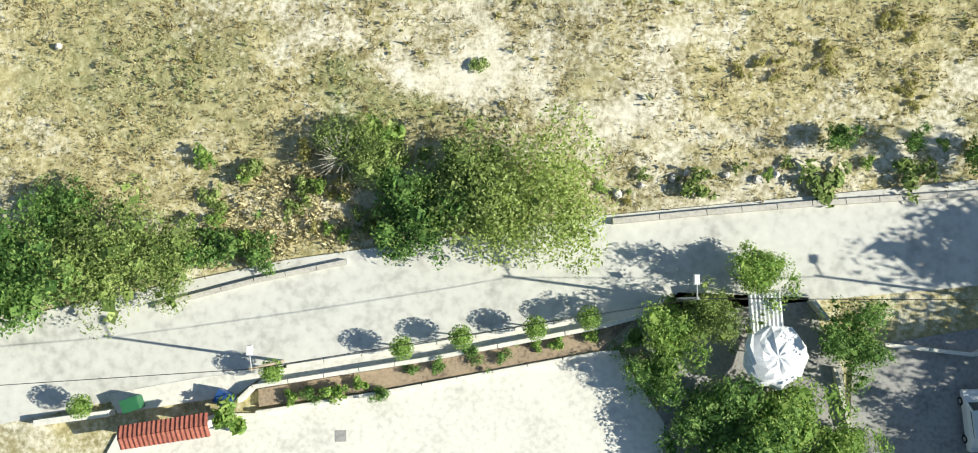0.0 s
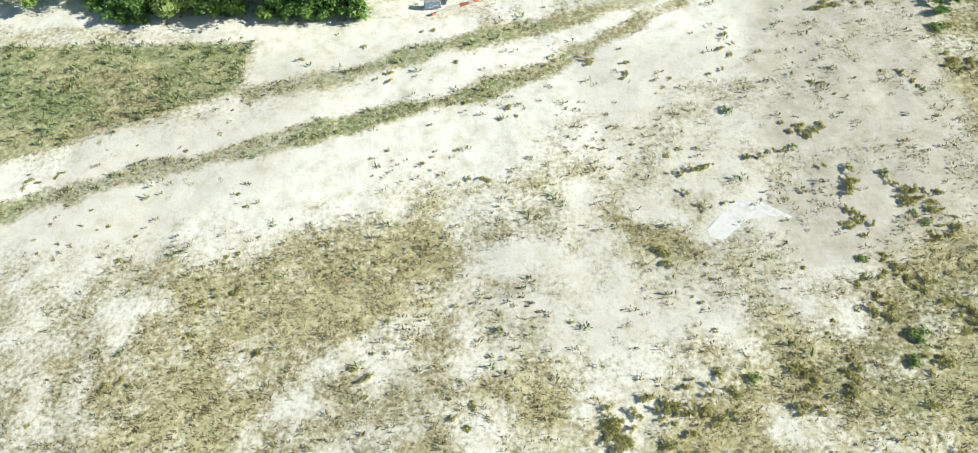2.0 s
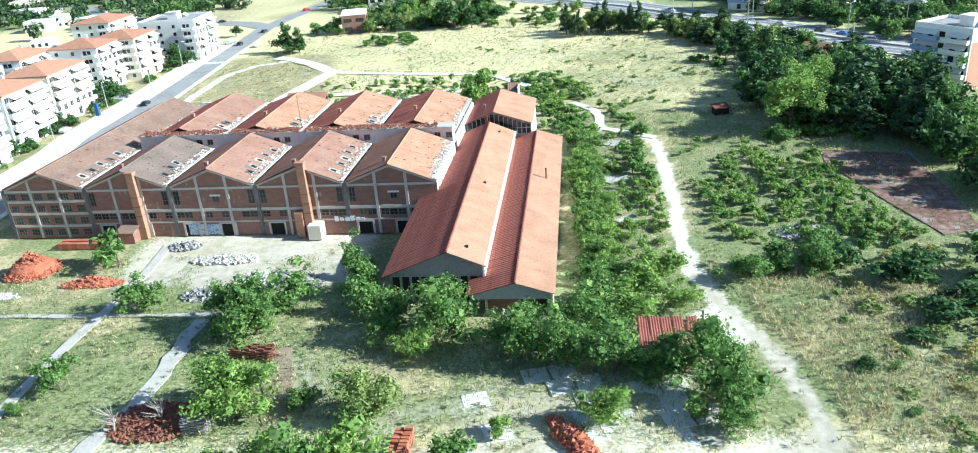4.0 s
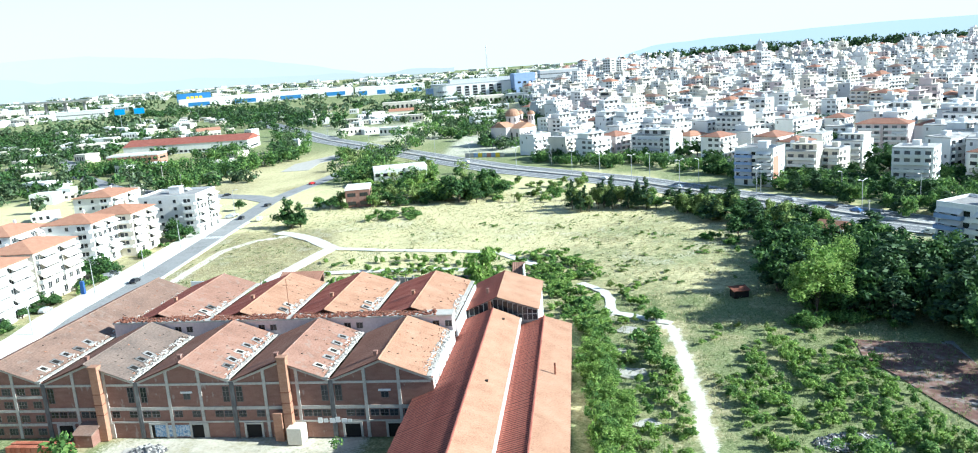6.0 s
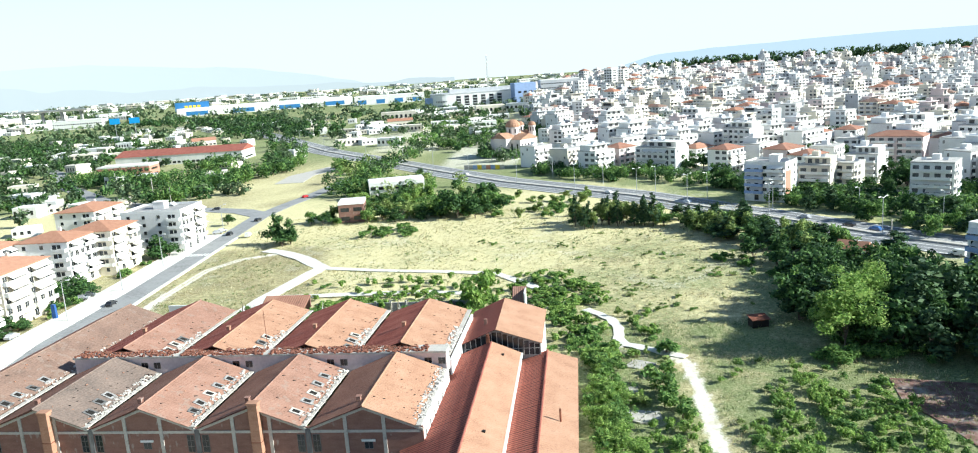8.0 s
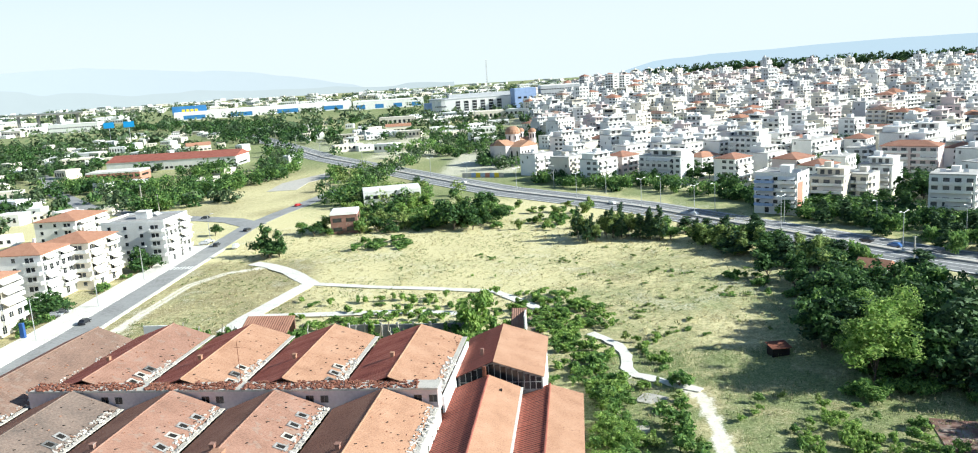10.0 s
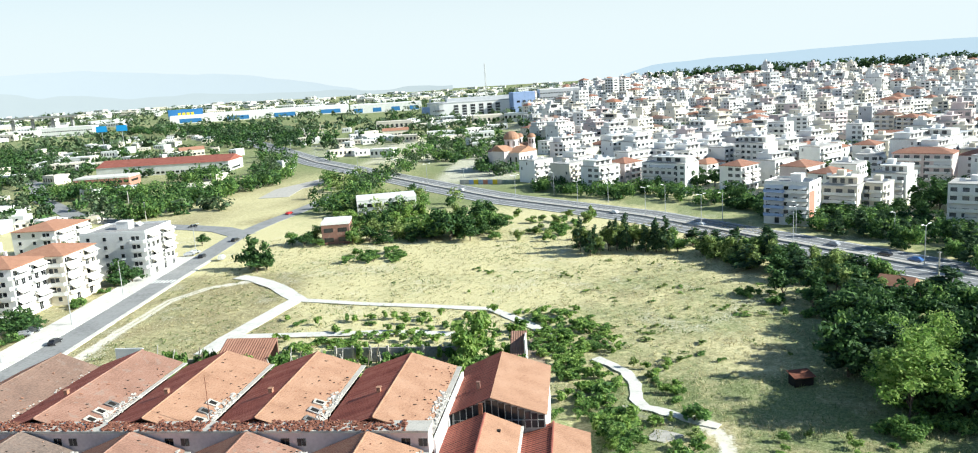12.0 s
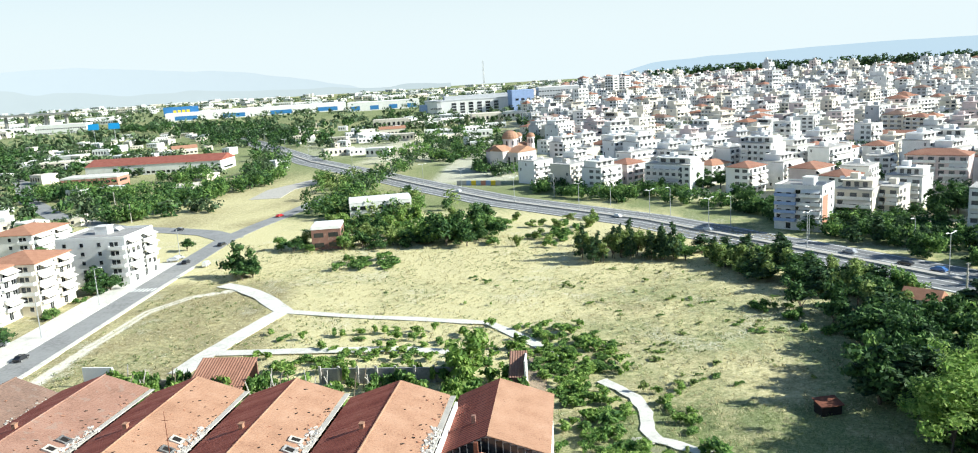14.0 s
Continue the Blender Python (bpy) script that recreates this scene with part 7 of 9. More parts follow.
# church with domes
M_CHURCH = material("church_render", ((0.25, (0.64, 0.56, 0.52)), (0.6, (0.77, 0.70, 0.66)), (0.9, (0.82, 0.77, 0.74))), 0.25, 0.85, 0.1)
church = thing("church", "pale pink church with red domes and roofs", "church", pose(-20, 612, gz(-20, 612), 0, 0, 50))
part("nave", Shape().box(-9, 9, -14, 14, -1, 12), M_CHURCH, church)
part("transept", Shape().box(-14, 14, -5.5, 5.5, -1, 13), M_CHURCH, church)
for x0, x1, y0, y1, z, name in ((-9.5, 9.5, -14.5, 14.5, 12, "nave_roof"), (-14.5, 14.5, -6, 6, 13, "transept_roof")):
    s = Shape()
    if x1 - x0 < y1 - y0:
        s.face((x0, y0, z), (0, y0, z + 3.6), (0, y1, z + 3.6), (x0, y1, z)).face((x1, y1, z), (0, y1, z + 3.6), (0, y0, z + 3.6), (x1, y0, z)).face((x0, y0, z), (x1, y0, z), (0, y0, z + 3.6)).face((x1, y1, z), (x0, y1, z), (0, y1, z + 3.6))
    else:
        s.face((x0, y0, z), (x1, y0, z), (x1, 0, z + 3.6), (x0, 0, z + 3.6)).face((x1, y1, z), (x0, y1, z), (x0, 0, z + 3.6), (x1, 0, z + 3.6)).face((x1, y0, z), (x1, y1, z), (x1, 0, z + 3.6)).face((x0, y1, z), (x0, y0, z), (x0, 0, z + 3.6))
    part(name, s, M_TILE_PALE, church)
for x, y, z, r in ((0, 0, 20, 5.2), (14, -5.5, 20, 2.6), (14, 5.5, 20, 2.6)):
    dr = part("drum", Shape().prism([(x + r * math.cos(i * math.pi / 6), y + r * math.sin(i * math.pi / 6)) for i in range(12)], 0 if r < 4 else 12, z), M_CHURCH, church)
    part("dome", Shape().dome(x, y, z, r + 0.3, r), M_TILE_PALE, dr, "red tiled dome")
    for i in range(8):
        w = i * math.pi / 4 + 0.26
        part("window", Shape().box(-0.45, 0.45, -0.06, 0.06, z - 4.2, z - 1.2, pose(x + r * math.cos(w), y + r * math.sin(w), 0, 0, 0, math.degrees(w) + 90)), M_GLASS, dr)
for i in range(5):
    part("window", Shape().box(-9.06, -8.98, -12 + i * 5, -10.6 + i * 5, 4, 9), M_GLASS, church)
    part("window", Shape().box(-7.5 + i * 3.2, -6.2 + i * 3.2, -14.06, -13.98, 4, 9), M_GLASS, church)
part("porch", Shape().box(-10, 10, -18, -14, 0, 4.5), M_CHURCH, church)
for i in range(5):
    part("arch", Shape().prism([(-1.2, 0), (1.2, 0), (1.2, 2.4), (0.8, 3.3), (0, 3.7), (-0.8, 3.3), (-1.2, 2.4)], 0, 0.1).mesh("arch", M_GLASS), None, church, "dark arch of the porch", m=pose(-7.6 + i * 3.8, -18.0, 0.3, 90))


def plain_block(name, label, cat, x, y, w, d, h, turn, wall, roofmat=None, rise=0.0, rows=2, win=True, band=None):
    """A low public or trade building with window rows, and a gable or flat roof."""
    t = thing(name, label, cat, pose(x, y, gz(x, y), 0, 0, turn))
    part("wall", Shape().box(-w / 2, w / 2, -d / 2, d / 2, -1.5, h), wall, t)
    if rise:
        s = Shape()
        x0, y0 = w / 2 + 0.5, d / 2 + 0.5
        s.face((-x0, -y0, h), (x0, -y0, h), (x0, 0, h + rise), (-x0, 0, h + rise)).face((x0, y0, h), (-x0, y0, h), (-x0, 0, h + rise), (x0, 0, h + rise)).face((x0, -y0, h), (x0, y0, h), (x0, 0, h + rise)).face((-x0, y0, h), (-x0, -y0, h), (-x0, 0, h + rise))
        part("roof", s, roofmat, t)
    else:
        part("parapet", Shape().box(-w / 2 - 0.15, w / 2 + 0.15, -d / 2 - 0.15, d / 2 + 0.15, h - 0.6, h + 0.5, bevel=0.2), roofmat or wall, t)
    if win:
        n = max(2, int(w / 4))
        for f in range(rows):
            z = 1.0 + f * (h - 0.8) / rows
            for i in range(n):
                cx = -w / 2 + w * (i + 0.5) / n
                part("window", Shape().box(cx - w / n * 0.33, cx + w / n * 0.33, -d / 2 - 0.06, -d / 2, z, z + min(1.7, h / rows * 0.55)), M_GLASS, t)
            for sx in (-1, 1):
                part("window", Shape().box(min(sx * w / 2, sx * (w / 2 + 0.06)), max(sx * w / 2, sx * (w / 2 + 0.06)), -d * 0.3, d * 0.3, z, z + 1.5), M_GLASS, t)
    if band:
        for k in range(4):
            part("band", Shape().box(-w / 2 + w * (0.05 + 0.26 * k), -w / 2 + w * (0.17 + 0.26 * k), -d / 2 - 0.2, -d / 2 - 0.05, h * 0.1, h * 0.6), band, t)
    return t


plain_block("office", "white two-storey office with glazed centre bay", "office", -76, 452, 28, 13, 9, 14, M_WHITE, rows=2)
plain_block("brick_house", "small dark red brick building with flat roof", "building", -85, 392, 11, 13, 8.5, 8, M_BRICK, M_WHITE, rows=2)
plain_block("warehouse", "long white warehouse with red gable roof", "warehouse", -305, 715, 108, 34, 8, 2, M_WHITE, M_TILE, 4.5, rows=1)
plain_block("office", "two-storey brown office beside the warehouse", "office", -306, 618, 38, 20, 9, 6, M_TERRA, M_PAVE, rows=2)
plain_block("house", "small house with red tile roof beside the carriageway", "house", 90.5, 285.5, 8.0, 6.5, 3.0, -40, M_WHITE, M_TILE_HOUSE, 2.0, rows=1)
college = thing("college", "long white college building with round end", "college", pose(-104, 1330, gz(-104, 1330), 0, 0, 13))
arc = [(-48 + 22 * math.cos(i * math.pi / 12), 4 + 22 * math.sin(i * math.pi / 12)) for i in range(24)]
part("wall", Shape().box(-48, 62, -18, 18, -2, 24), M_WHITE, college)
part("rotunda", Shape().prism(arc, -2, 24.02), M_WHITE, college)
part("roof", Shape().prism([(-48 + (x + 48) * 1.04, 4 + (y - 4) * 1.04) for x, y in arc], 24.05, 26).box(-48, 62, -18.5, 18, 24, 25.8), M_GREY_R, college)
part("roof_storey", Shape().box(-40, 60, -4, 17, 25.8, 31), M_GREY_R, college, "grey set-back top storey")
part("end_wing", Shape().box(-78, -66, -6, 16, -2, 20), M_BLUE_R, college, "blue rendered end wing")
for i in range(6):
    x = -28 + i * 13
    bay = part("loggia", Shape().box(x - 3.6, x + 3.6, -18.15, -17.9, 4, 21), M_GLASS, college, "tall dark recessed loggia")
    for z in (8, 12.2, 16.4):
        part("rail", Shape().box(x - 3.6, x + 3.6, -18.5, -18.15, z, z + 1.1), M_GREY_R, bay)
for i in range(10):
    for z in (6, 13):
        part("window", Shape().box(-62.5 + i * 2.6 - 0.9, -62.5 + i * 2.6 + 0.2, -18 + 0.09 * (i - 5) ** 2 - 0.4, -17 + 0.09 * (i - 5) ** 2, z, z + 2), M_GLASS, college) if i < 7 else None
blue = plain_block("college", "blue college wing with slanted front", "college", -26, 1318, 34, 28, 33, 16, M_BLUE_R, rows=2, win=False)
for i in range(3):
    part("window", Shape().box(-12 + i * 9, -7 + i * 9, -14.1, -13.98, 18, 21), M_GLASS, blue)
plain_block("college", "grey college block with long windows", "college", 30, 1330, 62, 26, 28, 10, M_GREY_R, M_WHITE, rows=4)
for dx, h in ((0, 35), (17, 31)):
    tower = plain_block("apartment_house", "tall narrow white apartment tower", "apartment house", 96 + dx, 1145 + dx, 13, 12, h, -44, M_WHITE, rows=10)
plain_block("superstore", "wide white superstore with blue front bands", "store", -620, 1850, 380, 90, 17, 16, M_WHITE, M_WHITE, rows=1, win=False, band=M_BLUE_P)
plain_block("superstore", "white trade hall with blue stripe", "store", -330, 1800, 150, 70, 17, 12, M_WHITE, M_WHITE, rows=1, win=False, band=M_BLUE_P)
sign = thing("sign", "yellow and blue shop sign panel", "sign", pose(-770, 1790, 0, 0, 0, 16))
part("board", Shape().box(-36, 36, -1, 0, 8, 28), M_BLUE_P, sign)
for i in range(4):
    part("lettering", Shape().box(-16 + i * 9, -9.5 + i * 9, -1.4, -1.0, 14, 21), M_SIGN_Y, sign)
plain_block("villa", "white modern villa among trees", "house", -860, 1500, 90, 30, 16, 8, M_WHITE, rows=2)
plain_block("villa", "white flat-roofed house among trees", "house", -430, 780, 30, 16, 7, 15, M_CREAM, rows=2)
plain_block("villa", "low white house with terrace", "house", -470, 860, 34, 14, 6, 5, M_WHITE, rows=1)
plain_block("house", "low house with red tile roof among trees", "house", -170, 1010, 30, 14, 6, 10, M_CREAM, M_TILE_HOUSE, 3, rows=1)
plain_block("house", "low house with red tile roof among trees", "house", -360, 880, 24, 14, 6, 30, M_CREAM, M_TILE_HOUSE, 3, rows=1)

# distant trade halls and suburbs on the plain
s, s2, gl = Shape(), Shape(), Shape()
for i in range(430):
    y = rnd.uniform(1100, 4200)
    x = rnd.uniform(-0.78, 0.03) * (y - 60)
    if -900 < x < -200 and y < 2000:
        continue
    w, d, h = rnd.uniform(12, 70), rnd.uniform(12, 40), rnd.uniform(5, 13)
    m = pose(x, y, gz(x, y), 0, 0, rnd.uniform(-30, 30))
    (s if rnd.random() < 0.75 else s2).box(-w / 2, w / 2, -d / 2, d / 2, -2, h, m)
    for k in range(int(w / 6)):
        gl.box(-w / 2 + k * 6 + 1, -w / 2 + k * 6 + 4, -d / 2 - 0.1, -d / 2, h * 0.35, h * 0.7, m)
for i in range(190):
    x, y = rnd.uniform(-620, -190), rnd.uniform(380, 1250)
    if near_line(x, y, HWY) < 30 or (x > -210 and y < 650) or (-370 < x < -240 and 590 < y < 750):
        continue
    w, d, h = rnd.uniform(8, 18), rnd.uniform(8, 14), rnd.uniform(3.2, 7)
    m = pose(x, y, gz(x, y), 0, 0, rnd.uniform(-30, 30))
    (s if rnd.random() < 0.6 else s2).box(-w / 2, w / 2, -d / 2, d / 2, -1, h, m)
    for k in range(int(w / 3)):
        gl.box(-w / 2 + k * 3 + 0.6, -w / 2 + k * 3 + 2.0, -d / 2 - 0.06, -d / 2, h * 0.3, h * 0.7, m)
for i in range(46):
    x, y = rnd.uniform(-230, -36), rnd.uniform(700, 1270)
    if near_line(x, y, HWY) < 32:
        continue
    w, d, h = rnd.uniform(12, 32), rnd.uniform(10, 16), rnd.uniform(3.5, 7)
    m = pose(x, y, gz(x, y), 0, 0, rnd.uniform(-10, 40))
    (s if rnd.random() < 0.6 else s2).box(-w / 2, w / 2, -d / 2, d / 2, -1, h, m)
    for k in range(int(w / 4)):
        gl.box(-w / 2 + k * 4 + 0.8, -w / 2 + k * 4 + 2.6, -d / 2 - 0.06, -d / 2, h * 0.3, h * 0.7, m)
for sh, mat, lab in ((s, M_WHITE, "distant white halls and houses on the plain"), (s2, M_CREAM, "distant cream houses on the plain"), (gl, M_GLASS, "windows of distant houses")):
    tagged(part("distant_houses", sh, mat), lab, "town", kind="stuff")


mural = thing("mural_wall", "low concrete wall with faded coloured mural", "wall", pose(-50, 548, gz(-50, 548), 0, 0, -19.8))
for i in range(9):
    part("wall_panel", Shape().box(i * 3.05, i * 3.05 + 3.0, 0, 0.3, -0.5, 2.6), (M_GRAFFITI, M_SIGN_Y, M_BLUE_R, M_TERRA)[i * 3 % 4] if 1 < i < 8 else M_CONC, mural)
bridge = thing("bridge", "pale concrete road bridge over the carriageway", "bridge", pose(-975, 1600, 0, 0, 0, 2))
part("deck", Shape().box(-75, 75, -6, 6, 30, 33), M_CONC, bridge)
part("railing", Shape().box(-75, 75, -6.2, -6, 33, 34.6), M_STEEL, bridge)
for x in (-60, -20, 20, 60):
    part("pier", Shape().box(x - 2, x + 2, -3, 3, -2, 30), M_CONC_GREY, bridge)
for x in (-520, -495):
    gantry = thing("road_sign", "blue direction sign on a steel gantry", "sign", pose(x, 1000, 0, 0, 0, 20))
    part("post", Shape().tube((0, 0, -1), (0, 0, 23), 0.35, 0.3), M_STEEL, gantry)
    part("board", Shape().box(-6, 6, -0.5, -0.2, 22, 29), M_SIGN_B, gantry)


# ---- far woods ----
def woods(name, label, places, mats, width, height, leaves=150, size=1.0):
    piles = [[] for _ in mats]
    for i, (x, y) in enumerate(places):
        w, h = rnd.uniform(*width), rnd.uniform(*height)
        z = gz(x, y)
        c = [(x + rnd.uniform(-0.3, 0.3) * w, y + rnd.uniform(-0.3, 0.3) * w, z + h * rnd.uniform(0.3, 0.85)) for _ in range(7)]
        piles[i % len(mats)].append(leaf_cloud(c, [w * rnd.uniform(0.18, 0.3) for _ in c], leaves, size, 1.0, 500 + i))
    for p, mat in zip(piles, mats):
        if p:
            tagged(part(name, cloud_mesh(name, np.concatenate(p), mat), None), label, "woods", kind="stuff")


def belt(n, line, half):
    got = []
    seg = list(zip(line, line[1:]))
    lens = [math.hypot(b[0] - a[0], b[1] - a[1]) for a, b in seg]
    for _ in range(n):
        (a, b) = rnd.choices(seg, lens)[0]
        k = rnd.random()
        got.append((a[0] + (b[0] - a[0]) * k + rnd.uniform(-half, half), a[1] + (b[1] - a[1]) * k + rnd.uniform(-half, half)))
    return got


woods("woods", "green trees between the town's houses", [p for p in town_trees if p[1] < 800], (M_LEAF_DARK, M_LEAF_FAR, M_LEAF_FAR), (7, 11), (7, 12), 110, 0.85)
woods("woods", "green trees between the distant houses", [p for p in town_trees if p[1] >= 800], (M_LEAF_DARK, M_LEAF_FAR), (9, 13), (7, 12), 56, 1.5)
woods("woods", "trees and hedges lining the carriageway", belt(34, [(140, 335), (100, 372), (88, 396)], 5) + belt(30, [(45, 462), (20, 482), (-10, 515)], 5) + belt(60, [(84, 432), (56, 466), (30, 490), (0, 525)], 7) + belt(46, [(128, 362), (104, 392), (84, 420)], 6) + belt(70, [(158, 318), (132, 358), (106, 394), (86, 428)], 9) + belt(50, [(168, 390), (160, 330), (166, 300)], 12), (M_LEAF_DARK, M_LEAF), (5, 9), (3, 7), 150, 0.62)
woods("woods", "thick green trees on the bank by the warehouse", belt(60, [(-330, 590), (-250, 560), (-215, 530)], 20) + belt(70, [(-212, 468), (-202, 520), (-190, 575), (-180, 600)], 9) + belt(20, [(-270, 650), (-240, 640)], 15), (M_LEAF_DARK, M_LEAF), (8, 13), (6, 11), 170, 0.8)
woods("woods", "green trees around the office yard", belt(46, [(-130, 600), (-110, 500), (-60, 475), (-40, 450)], 14) + belt(26, [(-100, 470), (-60, 432)], 7), (M_LEAF_DARK, M_LEAF, M_LEAF_OLIVE), (7, 11), (5, 10), 200, 0.68)
woods("woods", "green trees beyond the office and the church", belt(50, [(-104, 455), (-106, 560), (-96, 640)], 8) + belt(34, [(-90, 690), (-60, 700), (-40, 720)], 16) + belt(24, [(-112, 745), (-80, 785), (-50, 740)], 18) + belt(50, [(-180, 600), (-205, 680), (-245, 790)], 14) + belt(24, [(-8, 590), (-30, 575), (-42, 640)], 7), (M_LEAF_DARK, M_LEAF, M_LEAF_FAR), (7, 12), (5, 11), 110, 0.9)
woods("woods", "green park trees beyond the carriageway", belt(64, [(-160, 760), (-60, 720), (-30, 800), (-120, 900), (-40, 1000)], 45), (M_LEAF_DARK, M_LEAF_FAR, M_LEAF), (9, 14), (6, 11), 110, 1.1)
woods("woods", "dark belt of trees along the carriageway", belt(230, [(-260, 900), (-380, 1120), (-520, 1300), (-700, 1450)], 50), (M_LEAF_PINE, M_LEAF_DARK, M_LEAF_DARK), (9, 14), (9, 17), 70, 1.6)
woods("woods", "trees of the suburb on the plain", [p for p in belt(480, [(-230, 420), (-330, 520), (-430, 700), (-560, 900), (-700, 1100)], 90) if near_line(*p, AVENUE) > 40 and near_line(*p, HWY) > 22 and not (-375 < p[0] < -235 and 595 < p[1] < 745)], (M_LEAF_DARK, M_LEAF_FAR), (8, 14), (5, 9), 100, 1.35)
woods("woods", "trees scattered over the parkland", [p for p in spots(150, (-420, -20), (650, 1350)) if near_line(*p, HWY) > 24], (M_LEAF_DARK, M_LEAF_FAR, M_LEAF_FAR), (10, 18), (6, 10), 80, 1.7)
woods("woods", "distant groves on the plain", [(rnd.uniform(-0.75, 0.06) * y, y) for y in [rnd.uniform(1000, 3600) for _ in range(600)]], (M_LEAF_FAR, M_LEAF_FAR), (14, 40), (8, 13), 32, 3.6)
woods("woods", "pine wood along the crest of the hill", belt(620, [(210, 1540), (330, 1530), (420, 1525), (640, 1520), (800, 1515), (1020, 1510)], 16), (M_LEAF_PINE, M_LEAF_PINE, M_LEAF_DARK), (8, 15), (15, 27), 34, 2.2)
woods("woods", "trees round the college", belt(70, [(-230, 1400), (-100, 1340), (20, 1340), (110, 1300)], 30), (M_LEAF_DARK, M_LEAF_FAR), (12, 18), (9, 14), 110, 1.5)

# hills and sea at the edge of sight, on an arc round the place
def ridge(label, seed, far, outline, rough, c, e):
    """outline: (bearing in degrees from north, height) along the skyline."""
    s = Shape()
    turns = np.linspace(outline[0][0], outline[-1][0], 120)
    hs = np.interp(turns, [p[0] for p in outline], [p[1] for p in outline])
    hs = hs + rough * (fuzz(turns, turns * 0 + seed, 4.0, seed) - 0.5) + 0.5 * rough * (fuzz(turns, turns * 0, 1.3, seed + 1) - 0.5)
    pts = [(far * math.sin(radians(a)), 60 + far * math.cos(radians(a)), h) for a, h in zip(turns, hs)]
    for p, q in zip(pts, pts[1:]):
        s.face((p[0], p[1], -60), (q[0], q[1], -60), q, p).face(p, q, (q[0] * 1.03, q[1] * 1.03, -60), (p[0] * 1.03, p[1] * 1.03, -60))
    # The ridges glow: haze is put into their pale emission colour.
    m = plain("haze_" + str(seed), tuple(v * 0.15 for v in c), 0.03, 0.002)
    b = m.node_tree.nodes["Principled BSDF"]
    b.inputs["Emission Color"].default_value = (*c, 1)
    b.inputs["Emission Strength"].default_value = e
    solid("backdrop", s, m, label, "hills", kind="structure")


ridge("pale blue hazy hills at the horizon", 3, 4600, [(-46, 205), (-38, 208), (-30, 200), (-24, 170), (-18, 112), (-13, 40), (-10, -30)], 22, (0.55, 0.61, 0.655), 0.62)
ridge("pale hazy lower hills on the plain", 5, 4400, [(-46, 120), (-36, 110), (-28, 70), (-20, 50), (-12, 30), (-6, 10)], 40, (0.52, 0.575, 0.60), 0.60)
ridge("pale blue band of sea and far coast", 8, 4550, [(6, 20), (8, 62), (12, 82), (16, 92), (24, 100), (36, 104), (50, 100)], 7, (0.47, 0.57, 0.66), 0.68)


# ---- street furniture and vehicles ----
def lamp_post(h, arms):
    t = thing("street_lamp", "grey steel street lamp with double arm" if arms == 2 else "grey steel street lamp with single arm", "street lamp", group="street lamps along the carriageway")
    part("pole", Shape().tube((0, 0, -0.5), (0, 0, h), 0.16, 0.09, 8), M_STEEL, t)
    for sx in ((-1, 1) if arms == 2 else (1,)):
        arm = part("arm", Shape().tube((0, 0, h - 0.1), (sx * 1.8, 0, h + 0.35), 0.07, 0.05, 6), M_STEEL, t)
        part("lamp_head", Shape().box(sx * 1.5 - 0.15 + min(0, sx * 0.9), sx * 1.5 + 0.15 + max(0, sx * 0.9), -0.18, 0.18, h + 0.28, h + 0.5, bevel=0.06), M_WHITE, arm)
    return t


double, single = lamp_post(12.5, 2), lamp_post(11.5, 1)
double.matrix_basis = pose(109.2, 311.2, -2, 0, 0, 36)
single.matrix_basis = pose(89.8, 366.6, -2, 0, 0, 216)
for x, y in ((84, 351), (60, 386.5), (42, 413), (15, 443), (-14.6, 475), (-44, 514.5), (-70, 552), (-96, 592), (-135, 652), (-190, 735), (-240, 830), (-290, 920), (-340, 1010)):
    copy_thing(double, pose(x, y, gz(x, y), 0, 0, 36))
for x, y in ((134, 323), (70, 395), (52, 424), (30, 455), (5, 488), (112, 338)):
    copy_thing(single, pose(x, y, gz(x, y), 0, 0, 216))
for y in (195, 226, 257, 288, 319, 350, 381):
    copy_thing(single, pose(-136 - max(0, y - 280) * 0.04, y, gz(-136, y), 0, 0, 0))
pole = thing("utility_pole", "plain grey concrete utility pole", "pole", pose(103.5, 291, -2))
part("pole", Shape().tube((0, 0, -0.5), (0, 0, 9.5), 0.28, 0.18, 10), M_CONC, pole)
part("cap", Shape().box(-0.6, 0.6, -0.08, 0.08, 9.2, 9.4), M_STEEL, pole)
for x, y in ((-205, 470), (-240, 520), (-285, 560)):
    copy_thing(pole, pose(x, y, gz(x, y)))
mast = thing("radio_mast", "tall lattice radio mast far away", "mast", pose(-118, 1900, 0))
for sx, sy in ((-2, -2), (2, -2), (0, 2)):
    part("leg", Shape().tube((sx, sy, 0), (sx * 0.3, sy * 0.3, 88), 0.4, 0.25, 5), M_FRAME, mast)
for k in range(11):
    z = 6 + k * 7.2
    q = 1 - 0.7 * z / 110
    part("brace", Shape().tube((-2 * q, -2 * q, z), (2 * q, -2 * q, z + 7), 0.25, 0.25, 4), M_FRAME, mast)


